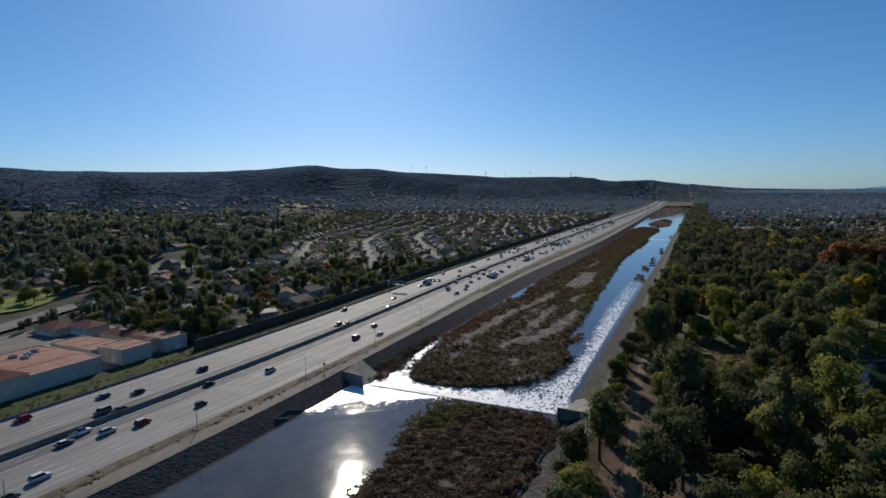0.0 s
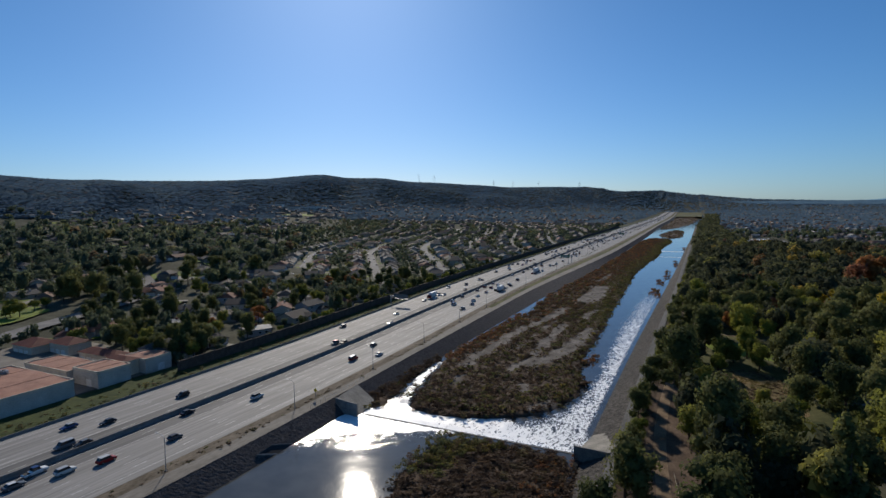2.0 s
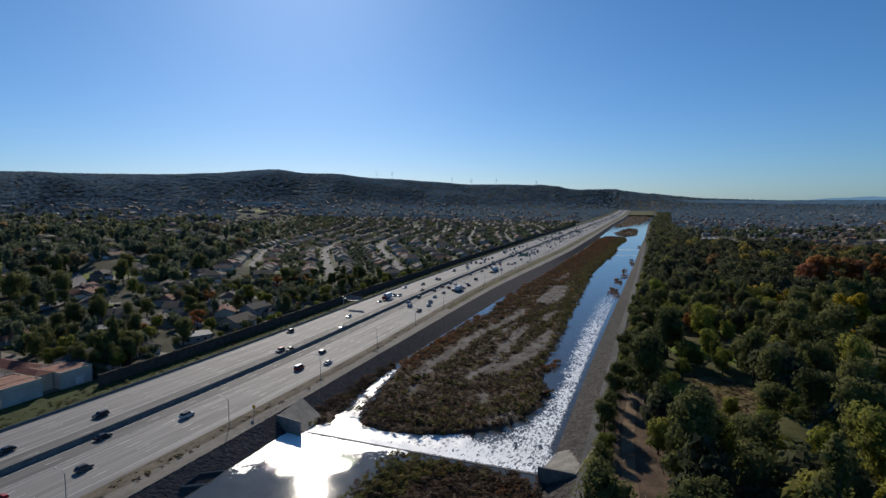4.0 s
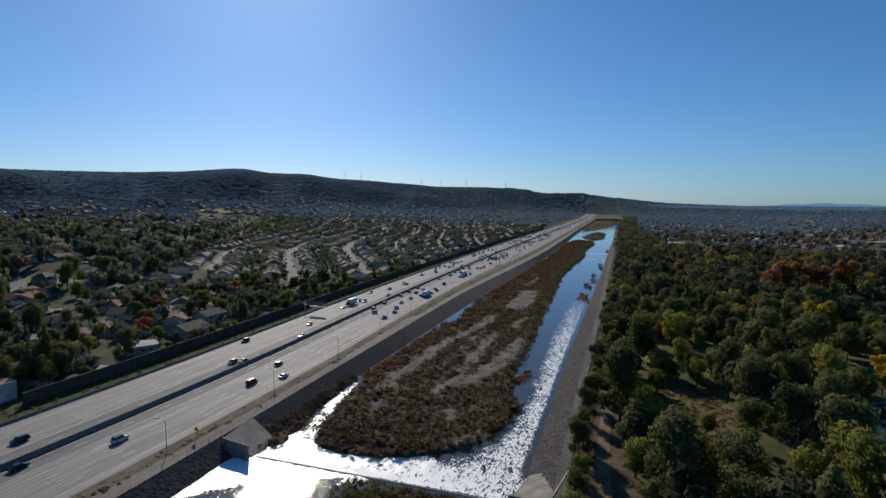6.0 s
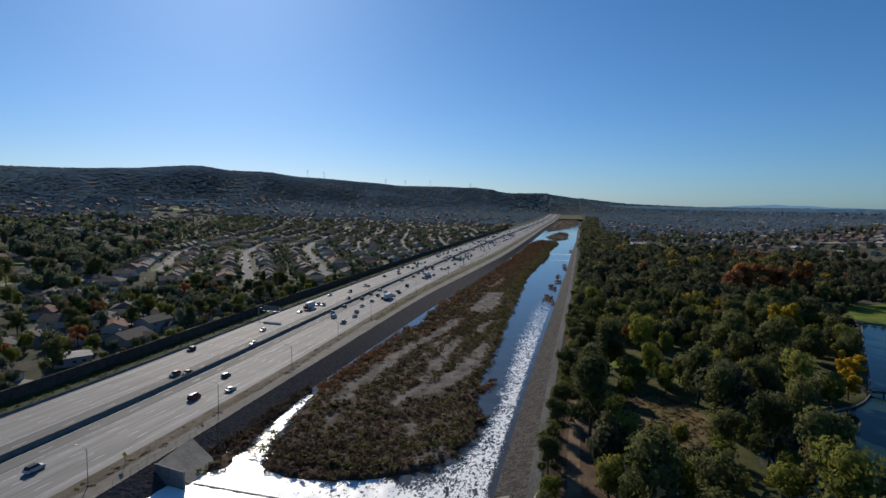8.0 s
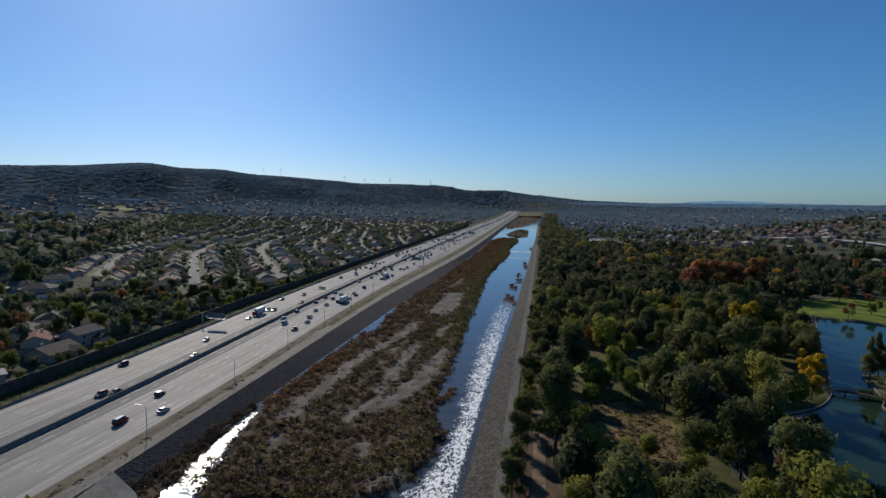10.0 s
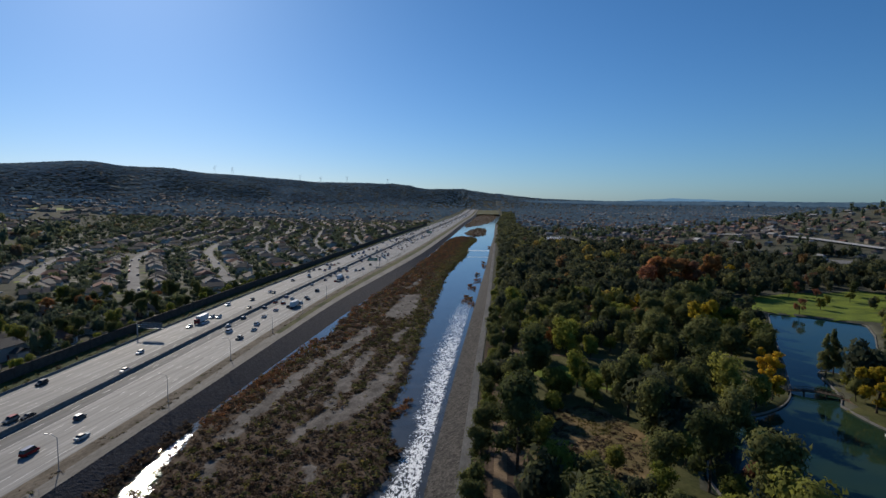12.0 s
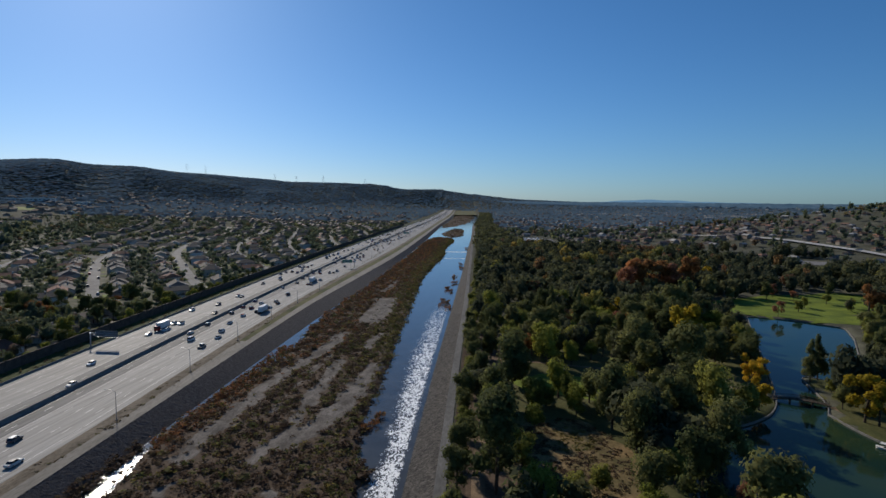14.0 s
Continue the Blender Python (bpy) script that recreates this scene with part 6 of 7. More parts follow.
def make_truck():
    ob = thing("box_truck", "white box truck driving on the freeway", "truck", "trucks on the freeway")
    part("cargo_box", boxed(-1.25, 1.25, -6.5, 2.6, 1.1, 4.0, bevel=0.06), M_TRUCK, ob)
    part("chassis", boxed(-1.0, 1.0, -6.3, 4.6, 0.65, 1.1), M_TYRE, ob)
    cab = part("cab", boxed(-1.2, 1.2, 2.8, 4.9, 0.75, 2.75, bevel=0.15), M_CAR, ob, "painted truck cab")
    part("windscreen", boxed(-1.05, 1.05, 4.86, 4.93, 1.75, 2.55), M_GLASS, cab)
    for sx in (-1, 1):
        for y in (3.9, -3.6, -4.8):
            wheel = part("wheel", rodded((sx * 0.8, y, 0.5), (sx * 1.22, y, 0.5), 0.5, 0.5, 12), M_TYRE, ob, "large black tyre")
            part("rim", rodded((sx * 1.2, y, 0.5), (sx * 1.24, y, 0.5), 0.28, 0.26, 8), M_RIM, wheel)
    return ob


def build_traffic():
    r = np.random.default_rng(33)
    labels = {"sedan": "sedan car driving on the concrete freeway", "suv": "sport utility car driving on the freeway", "pickup": "pickup truck driving on the freeway",
              "van": "passenger van driving on the freeway", "hatchback": "small hatchback car driving on the freeway"}
    made = {}
    def put(kind, u, y, back):
        x = float(MED(y)) + u
        turn = math.degrees(math.atan2(-(float(MED(y + 2)) - float(MED(y - 2))), 4.0)) + (180 if back else 0)
        m = pose(x, y, 0.012, 0, 0, turn)
        if kind not in made:
            made[kind] = make_truck() if kind == "truck" else make_car(kind, labels[kind])
            made[kind].matrix_basis = m
        else:
            copy_thing(made[kind], m)
    kinds = ["sedan", "suv", "pickup", "van", "hatchback"]
    lanes = [(-22.8, 1), (-19.1, 1), (-15.5, 1), (-12.0, 1), (-6.3, 1), (-3.2, 1), (3.2, 0), (6.1, 0), (9.3, 0), (12.8, 0), (16.4, 0), (19.9, 0), (23, 0)]
    for u, back in lanes:
        y = 60 + r.uniform(0, 60)
        busy = {-22.8: 1.5, 23: 2.2, -6.3: 1.6, 6.1: 1.4}.get(u, 1.0)
        while y < 1150:
            kind = r.choice(kinds, p=[0.36, 0.28, 0.16, 0.06, 0.14])
            put(kind, u + r.uniform(-0.3, 0.3), y, back)
            step = r.exponential(74 * busy) + 15
            y += step * np.interp(y, [0, 170, 280, 500, 1200], [1.9, 1.5, 0.85, 0.7, 0.9])
    put("truck", 19.9, 402, 0)
    put("truck", -15.5, 352, 1)
    put("truck", 16.4, 520, 0)


build_traffic()


# ---- storage yard beside the freeway ----
def storage_building(x0, x1, y0, y1, h, roof, label, doors=()):
    """A low warehouse: walls, a shallow or hipped roof with a parapet, roll-up doors on its sides."""
    ob = thing("storage_building", label, "building", at=pose((x0 + x1) / 2, (y0 + y1) / 2, 0))
    a, b = (x1 - x0) / 2, (y1 - y0) / 2
    part("wall", boxed(-a, a, -b, b, -0.8, h), M_WHITE_WALL if roof == "flat" else M_STORAGE_WALL, ob)
    bm = bmesh.new()
    if roof == "hip":
        e = 0.7
        k = min(a, b)
        lo = [bm.verts.new(p) for p in ((-a - e, -b - e, h), (a + e, -b - e, h), (a + e, b + e, h), (-a - e, b + e, h))]
        if a > b:
            hi = [bm.verts.new((-a + k * 0.9, 0, h + k * 0.42)), bm.verts.new((a - k * 0.9, 0, h + k * 0.42))]
            fs = ((lo[0], lo[1], hi[1], hi[0]), (lo[1], lo[2], hi[1]), (lo[2], lo[3], hi[0], hi[1]), (lo[3], lo[0], hi[0]))
        else:
            hi = [bm.verts.new((0, -b + k * 0.9, h + k * 0.42)), bm.verts.new((0, b - k * 0.9, h + k * 0.42))]
            fs = ((lo[0], lo[1], hi[0]), (lo[1], lo[2], hi[1], hi[0]), (lo[2], lo[3], hi[1]), (lo[3], lo[0], hi[0], hi[1]))
        for f in fs:
            bm.faces.new(f)
        bm.faces.new(lo[::-1])
        part("roof", bm, M_DARKRED, ob, "dark red tiled hip roof")
    else:
        for f in (((-a, -b, h + 0.05), (0, -b, h + 0.5), (0, b, h + 0.5), (-a, b, h + 0.05)), ((0, -b, h + 0.5), (a, -b, h + 0.05), (a, b, h + 0.05), (0, b, h + 0.5))):
            bm.faces.new([bm.verts.new(p) for p in f])
        part("roof", bm, M_REDROOF, ob, "faded terracotta low roof")
        for n, (p0, p1, q0, q1) in enumerate(((-a, a, -b - 0.12, -b + 0.25), (-a, a, b - 0.25, b + 0.12), (-a - 0.12, -a + 0.25, -b + 0.26, b - 0.26), (a - 0.25, a + 0.12, -b + 0.26, b - 0.26))):
            part("parapet", boxed(p0, p1, q0, q1, h - 0.6, h + 0.42), M_STORAGE_WALL, ob)
        for u in (-0.4, 0.4):
            part("roof_seam", boxed(a * u - 0.12, a * u + 0.12, -b + 0.3, b - 0.3, h + 0.1, h + 0.44), M_REDROOF, ob)
    for face, pos in doors:
        w, t = 1.5, 2.8
        if face == "e":
            bm = boxed(a - 0.02, a + 0.05, pos - w, pos + w, 0, t)
        else:
            bm = boxed(pos - w, pos + w, -b - 0.05, -b + 0.02, 0, t)
        part("roll_up_door", bm, M_TRIM, ob, "closed pale roll-up door")
    return ob


YARD = [(-284, 52), (-192.3, 52), (-192.3, 165), (-240, 174), (-284, 174)]
tagged(new("storage_yard", np_mesh("storage_yard", [(x, y, 0.06 + 3.0 * max(0.0, min(1.0, (-190 - x) / 140)) ** 2) for x, y in YARD], [(0, 1, 2, 3, 4)], M_SERVICE)), "pale paved storage yard between the warehouses", "pavement", kind="structure")
storage_building(-232, -192, 90.5, 126.5, 5.6, "flat", "long cream storage warehouse with terracotta roof", [("s", -10), ("s", 0)])
storage_building(-230, -191.8, 52, 90, 6.1, "flat", "cream storage warehouse with terracotta roof", [("s", -10), ("s", 0)])
storage_building(-235, -207, 132.5, 145.5, 4.7, "flat", "cream storage warehouse with terracotta roof", [("s", k) for k in (-12, -8, -4, 0, 4, 8)])
storage_building(-206.7, -191.6, 134.5, 147, 5.8, "flat", "tall tan storage block with terracotta roof", [("s", 2)])
storage_building(-206, -192.4, 153.6, 165, 5.5, "flat", "white storage block with terracotta roof", [("e", 1)])
storage_building(-207.5, -196, 147.3, 153.3, 6.0, "hip", "narrow tan storage tower with dark red hip roof")
storage_building(-234, -211, 152.5, 160, 4.7, "hip", "cream storage building with dark red hip roof", [("s", k) for k in (-9, -5, -1, 3, 7)])
storage_building(-276, -261, 148, 160, 4.6, "hip", "cream storage building with dark red hip roof", [("s", k) for k in (-5, -1, 3)])
storage_building(-260.4, -246, 155, 165, 5.4, "hip", "cream storage office with dark red hip roof", [("s", k) for k in (-5, -1, 3)])
storage_building(-209, -191.4, 90.8, 101.5, 6.9, "hip", "corner tower of storage yard with dark red roof")


def air_unit(x, y, z):
    ob = thing("roof_air_unit", "dusty rooftop air conditioning unit", "air unit", "units on the warehouse roof", at=pose(x, y, z))
    part("housing", boxed(-1.3, 1.3, -0.9, 0.9, 0, 1.2, bevel=0.06), M_STEEL, ob)
    part("fan_guard", rodded((0, 0, 1.2), (0, 0, 1.34), 0.6, 0.55, 12), M_TYRE, ob)
    part("duct", boxed(1.3, 2.6, -0.3, 0.3, 0.1, 0.65), M_STEEL, ob)


for _x, _y in ((-222, 112), (-220, 116), (-216, 113), (-223, 120)):
    air_unit(_x, _y, 5.8)


# ---- houses ----
def make_house(k):
    """One of several suburban house shapes, front towards -y."""
    r = np.random.default_rng(60 + k)
    w, d, h = r.uniform(13, 17), r.uniform(10, 12.5), (5.4 if k % 3 == 0 else 2.9)
    ob = thing("house", ("two-storey" if h > 4 else "single-storey") + " stucco house with a brown shingle roof", "house", "houses of the town")
    a, b, rise = w / 2, d / 2, d * 0.21
    bm = bmesh.new()
    lo = [bm.verts.new(p) for p in ((-a, -b, -1), (a, -b, -1), (a, b, -1), (-a, b, -1))]
    hi = [bm.verts.new(p) for p in ((-a, -b, h), (a, -b, h), (a, b, h), (-a, b, h))]
    hip = k % 2 == 1
    if hip:
        sides = ((lo[0], lo[1], hi[1], hi[0]), (lo[1], lo[2], hi[2], hi[1]), (lo[2], lo[3], hi[3], hi[2]), (lo[3], lo[0], hi[0], hi[3]))
    else:
        g = [bm.verts.new((-a, 0, h + rise)), bm.verts.new((a, 0, h + rise))]
        sides = ((lo[0], lo[1], hi[1], hi[0]), (lo[1], lo[2], hi[2], g[1], hi[1]), (lo[2], lo[3], hi[3], hi[2]), (lo[3], lo[0], hi[0], g[0], hi[3]))
    for f in sides:
        bm.faces.new(f)
    # garage wing
    box(bm, a - 6.4, a - 0.2, -b - 3.4, -b + 0.1, -1, 2.6)
    part("wall", bm, M_STUCCO, ob)
    bm = bmesh.new()
    e = 0.55
    rx = a - 0.75 * b if hip else a + e
    if hip:
        for s in (-1, 1):
            bm.faces.new([bm.verts.new(q) for q in ((s * (a + e), -b - e, h + 0.02), (s * (a + e), b + e, h + 0.02), (s * rx, 0, h + rise + 0.26))])
    for s in (-1, 1):
        p = [(-a - e, s * (b + e), h - 0.18), (a + e, s * (b + e), h - 0.18), (rx, 0, h + rise + 0.06), (-rx, 0, h + rise + 0.06)]
        v = [bm.verts.new(q) for q in p] + [bm.verts.new((q[0], q[1], q[2] + 0.2)) for q in p]
        for f in ((0, 1, 2, 3), (7, 6, 5, 4), (0, 4, 5, 1), (1, 5, 6, 2), (2, 6, 7, 3), (3, 7, 4, 0)):
            bm.faces.new([v[i] for i in f])
    cx, y0, y1, hw, gz = a - 3.3, -b - 3.9, -0.3 * b, 3.6, 2.55
    for s in (-1, 1):
        p = [(cx + s * hw, y0, gz - 0.1), (cx, y0, gz + 1.5), (cx, y1, gz + 1.5), (cx + s * hw, y1, gz - 0.1)]
        v = [bm.verts.new(q) for q in p] + [bm.verts.new((q[0], q[1], q[2] + 0.2)) for q in p]
        for f in ((0, 1, 2, 3), (7, 6, 5, 4), (0, 4, 5, 1), (1, 5, 6, 2), (2, 6, 7, 3), (3, 7, 4, 0)):
            bm.faces.new([v[i] for i in f])
    bmesh.ops.recalc_face_normals(bm, faces=bm.faces)
    roof = part("roof", bm, M_ROOF, ob)
    if k < 20:
        part("chimney", boxed(-a * 0.5 - 0.4, -a * 0.5 + 0.4, 0.8, 1.7, h, h + rise + 1.0), M_STUCCO, roof)
    part("garage_door", boxed(cx - 2.5, cx + 2.5, -b - 3.46, -b - 3.38, 0, 2.15), M_TRIM, ob, "white panelled garage door")
    if k < 20:
        part("door", boxed(-0.5, 0.5, -b - 0.06, -b + 0.02, 0, 2.1), M_DARKRED, ob)
    part("driveway", boxed(cx - 2.7, cx + 2.7, -b - 9.5, -b - 3.4, -0.6, 0.02), M_WEIR, ob, "pale concrete driveway")
    if k >= 20:
        return ob
    spots = [(-a * 0.62, -b, 1.5, 0), (-a * 0.6, b, 1.5, 0), (a * 0.4, b, 1.5, 0), (-a, 0.0, 1.5, 1)]
    if h > 4:
        spots += [(-a * 0.55, -b, 4.1, 0), (-a * 0.5, b, 4.1, 0)]
    for x, y, z, side in spots:
        s = 1 if (y > 0 if not side else x > 0) else -1
        if side:
            win = part("window", boxed(x - 0.06, x + 0.06, y - 0.8, y + 0.8, z - 0.65, z + 0.65), M_TRIM, ob)
            part("pane", boxed(x + s * 0.07 - 0.01, x + s * 0.07 + 0.01, y - 0.7, y + 0.7, z - 0.55, z + 0.55), M_GLASS, win)
        else:
            win = part("window", boxed(x - 0.9, x + 0.9, y - 0.06, y + 0.06, z - 0.65, z + 0.65), M_TRIM, ob)
            part("pane", boxed(x - 0.8, x + 0.8, y + s * 0.07 - 0.01, y + s * 0.07 + 0.01, z - 0.55, z + 0.55), M_GLASS, win)
    return ob


HOUSES = {}
HOUSE_SPOTS = []


def house_at(x, y, turn, k, z=None):
    z = float(land_z(x, y)) + 0.25 if z is None else z
    m = pose(x, y, z, 0, 0, turn)
    HOUSE_SPOTS.append((x, y))
    if k not in HOUSES:
        HOUSES[k] = make_house(k)
        HOUSES[k].matrix_basis = m
    else:
        copy_thing(HOUSES[k], m)


def far_houses(name, spots, label, mats, size=1.0):
    """Small gabled houses, past counting, in one mesh."""
    r = np.random.default_rng(44)
    vs, fs, mi = [], [], []
    for x, y, z, turn in spots:
        w, d, h = r.uniform(6.5, 9) * size, r.uniform(4.8, 6.2) * size, r.choice([2.9, 5.2], p=[0.65, 0.35]) * (0.5 + 0.5 * size)
        hip = r.random() < 0.55
        rise, e = d * 0.45, 0.6
        c, s = math.cos(turn), math.sin(turn)
        p = [(-w, -d, -2), (w, -d, -2), (w, d, -2), (-w, d, -2), (-w, -d, h), (w, -d, h), (w, d, h), (-w, d, h), (-w, 0, h + (0.01 if hip else rise)), (w, 0, h + (0.01 if hip else rise)),
             (-w - e, -d - e, h - 0.25), (w + e, -d - e, h - 0.25), (w - 0.7 * d if hip else w + e, 0, h + rise + 0.15), (0.7 * d - w if hip else -w - e, 0, h + rise + 0.15), (w + e, d + e, h - 0.25), (-w - e, d + e, h - 0.25)]
        b = len(vs)
        vs += [(x + u * c - v * s, y + u * s + v * c, z + q) for u, v, q in p]
        f = [(0, 1, 5, 4), (1, 2, 6, 5), (2, 3, 7, 6), (3, 0, 4, 7), (4, 8, 8, 7), (5, 6, 9, 9), (10, 11, 12, 13), (13, 12, 14, 15), (11, 14, 12, 12), (15, 10, 13, 13)]
        fs += [[b + i for i in dict.fromkeys(q)] for q in f]
        roof = int(r.integers(2, len(mats))) if len(mats) > 2 else 1
        mi += [0] * 6 + [roof] * 4
        # dark window bands set a little proud of the long walls
        for sy in (-1, 1):
            for u0 in (-0.62, 0.3):
                b = len(vs)
                q = [(u0 * w, sy * (d + 0.05), h - 1.9), ((u0 + 0.3) * w, sy * (d + 0.05), h - 1.9), ((u0 + 0.3) * w, sy * (d + 0.05), h - 0.8), (u0 * w, sy * (d + 0.05), h - 0.8)]
                vs += [(x + u * c - v * s, y + u * s + v * c, z + k) for u, v, k in q]
                fs.append([b, b + 1, b + 2, b + 3])
                mi.append(1)
    me = bpy.data.meshes.new(name)
    me.from_pydata(vs, [], fs)
    for m in mats:
        me.materials.append(m)
    me.polygons.foreach_set("material_index", np.array(mi, np.int32))
    tagged(new(name, me), label, "houses", kind="stuff")


def build_town():
    r = np.random.default_rng(71)
    ang = math.degrees(math.atan2(TOWN_A[1], TOWN_A[0]))
    spots, near, estates = [], [], []
    for k, v0 in enumerate(STREET_V):
        for u in np.arange(10, 1040, 20.0):
            v = v0 + float(bend(u, k))
            for side in (-1, 1):
                if min(abs(u - c) for c in CROSS_U) < 13:
                    continue
                if r.random() < 0.08:
                    continue
                x, y = town_xy(u + r.uniform(-2, 2), v + side * (16.5 + r.uniform(-1.5, 3)))
                if x > float(MED(y)) - 52:
                    continue
                # fronts look at the street
                turn = ang + (0 if side < 0 else 180) + 180 + r.uniform(-9, 9) + (90 if r.random() < 0.35 else 0)
                near.append((math.hypot(x + 60, y - 60), x, y, turn))
    # a row along the sound wall, and scattered ones on the wooded side
    for y in np.arange(172, 400, 21):
        near.append((0, float(MED(y)) - 62 + r.uniform(-3, 3), y, 90 + r.uniform(-6, 6)))
    for _ in range(60):
        x, y = r.uniform(-640, -225), r.uniform(160, 420)
        if not in_town(np.array(x), np.array(y)) and all((x - q[1]) ** 2 + (y - q[2]) ** 2 > 24 ** 2 for q in near) and x < -232 and not (-412 < x < -285 and y < 246):
            near.append((5, x, y, r.uniform(0, 360)))
    for x, y in ((-290, 318), (-262, 352), (-232, 338), (-225, 300), (-250, 296), (-275, 304), (-302, 328), (-334, 352), (-348, 366), (-240, 272), (-262, 268), (-286, 280), (-312, 296), (-222, 262), (-330, 320)):
        near.append((4, x, y, ang + r.choice([0, 90, 180]) + r.uniform(-12, 12)))
    for x, y in ((-272, 188), (-262, 206), (-268, 228), (-354, 278), (-318, 254), (-373, 290), (-246, 240)):
        near.append((4, x, y, ang + r.choice([0, 90, 180]) + r.uniform(-12, 12)))
    near = [q for q in near if math.hypot(q[1] + 203, q[2] - 222) > 16 and math.hypot(q[1] + 252, q[2] - 214) > 13]
    near.sort()
    for n, (_, x, y, turn) in enumerate(near):
        if n < 145:
            house_at(x, y, turn, int(r.integers(0, 6)))
        elif n < 255:
            house_at(x, y, turn, 20 + int(r.integers(0, 4)))
        else:
            spots.append((x, y, float(land_z(x, y)) + 0.2, radians(turn)))
    # more of the town up the valley, and the houses on the hill across the river
    for _ in range(1100):
        az, d = radians(r.uniform(8, 58)), 1000 + 1500 * r.random() ** 1.2
        x, y = -d * math.sin(az), 45 + d * math.cos(az)
        if x < float(MED(y)) - 60 and d < 0.74 * float(crest_distance(math.degrees(az))) and not in_town(np.array(x), np.array(y)):
            spots.append((x, y, float(land_z(x, y)), r.uniform(0, 3.14)))
    # large houses among the trees of the wooded side
    for _ in range(300):
        az, d = radians(r.uniform(33, 68)), 430 + 950 * r.random()
        x, y = -d * math.sin(az), 45 + d * math.cos(az)
        if x < float(MED(y)) - 90 and not in_town(np.array(x), np.array(y)) and float(line_distance(SLOPE_ROAD, np.array(x), np.array(y))) > 18 and all((x - q[0]) ** 2 + (y - q[1]) ** 2 > 22 ** 2 for q in estates):
            estates.append((x, y, float(land_z(x, y)) + 0.2, r.uniform(0, 3.14)))
    hill = []
    for _ in range(1500):
        x, y = r.uniform(150, 1500), r.uniform(520, 1900)
        az, d = math.degrees(math.atan2(x, y)), math.hypot(x, y)
        if az > 7 and d > 760 and all((x - q[0]) ** 2 + (y - q[1]) ** 2 > 17 ** 2 for q in hill):
            hill.append((x, y, float(land_z(x, y)), 0.5 + r.uniform(-0.2, 0.2) + (1.57 if r.random() < 0.3 else 0)))
    valley = []
    for _ in range(850):
        y = 880 + 2500 * r.random() ** 1.25
        x = float(RIGHT(y)) + 32 + r.random() ** 1.2 * 0.42 * y
        if y > 930 - 0.42 * (x - 30) and not (10 < x < 128 and 930 < y < 1160):
            valley.append((x, y, float(land_z(x, y)), 0.3 + r.uniform(-0.15, 0.15) + (1.57 if r.random() < 0.4 else 0)))
    # yards between the houses
    uu, vv = np.arange(-60, 700, 10.0), np.arange(-105, 721, 11.0)
    gx, gy = town_xy(uu[:, None] + 0 * vv, vv[None] + 0 * uu[:, None])
    v = np.stack([gx, gy, land_z(gx, gy) + 0.14], -1).reshape(-1, 3)
    f = np.array(grid_faces(len(uu), len(vv)))
    f = f[np.all(v[f][..., 0] < MED(v[f][..., 1]) - 46, axis=1)]
    tagged(new("yard_ground", np_mesh("yard_ground", v, f, M_YARD, True)), "patchy yards and patios between the houses", "ground", kind="structure")
    lawns = []
    for _, x, y, turn in near:
        c, q = math.cos(radians(turn)), math.sin(radians(turn))
        for side in (-1, 1):
            if r.random() < 0.75:
                w, g = r.uniform(3, 5.5), r.uniform(2.5, 4.5)
                u0, v0 = r.uniform(-4, 4), side * (7.5 + g / 2 + r.uniform(0, 1))
                lawns.append([(x + (u0 + a) * c - (v0 + b) * q, y + (u0 + a) * q + (v0 + b) * c) for a, b in ((-w, -g / 2), (w, -g / 2), (w, g / 2), (-w, g / 2))])
    v = np.array(lawns).reshape(-1, 2)
    v = np.concatenate([v, (land_z(v[:, 0], v[:, 1]) + 0.32)[:, None]], 1)
    tagged(new("yard_lawns", np_mesh("yard_lawns", v, np.arange(len(v)).reshape(-1, 4), M_GRASS)), "small green yards round the suburban houses", "lawn", kind="stuff")
    for n in range(900):
        s = r.random() * (len(HILL_ROAD) - 1.001)
        p = HILL_ROAD[int(s)] * (1 - s % 1) + HILL_ROAD[int(s) + 1] * (s % 1)
        p = p + p / np.hypot(*p) * r.uniform(26, 210) + r.uniform(-6, 6, 2)
        if all((p[0] - q[0]) ** 2 + (p[1] - q[1]) ** 2 > 15 ** 2 for q in hill):
            hill.append((p[0], p[1], float(land_z(*p)), 0.35 + r.uniform(-0.2, 0.2) + (1.57 if r.random() < 0.3 else 0)))
    far_houses("town_houses", spots, "rows of suburban houses far across the valley", (M_TANWALL, M_GLASS, M_FARROOF, M_FARROOF, M_FARROOF, M_HILLROOF))
    pads = []
    for x, y, z, turn in estates:
        c, q = math.cos(turn), math.sin(turn)
        w, g, u0, v0 = r.uniform(7, 13), r.uniform(5, 9), r.uniform(-6, 6), r.choice([-1, 1]) * r.uniform(9, 13)
        pads.append([(x + (u0 + a) * c - (v0 + b) * q, y + (u0 + a) * q + (v0 + b) * c) for a, b in ((-w, -g), (w, -g), (w, g), (-w, g))])
    pads = np.array(pads)
    for k, (mat, label, name) in enumerate(((M_WEIR, "pale driveways of the hillside houses", "driveways"), (M_GRASS, "lawns of the hillside houses", "yard_lawns"))):
        v = pads[k::2].reshape(-1, 2)
        v = np.concatenate([v, np.maximum(land_z(v[:, 0], v[:, 1]), sheet_z(v[:, 0], v[:, 1]))[:, None] + 0.35], 1)
        tagged(new(name, np_mesh(name, v, np.arange(len(v)).reshape(-1, 4), mat)), label, "yard", kind="stuff")
    far_houses("wooded_houses", estates, "pale houses among the trees of the hillside", (M_TANWALL, M_GLASS, M_FARROOF, M_HILLROOF, M_PALEROOF, M_FARROOF), 0.95)
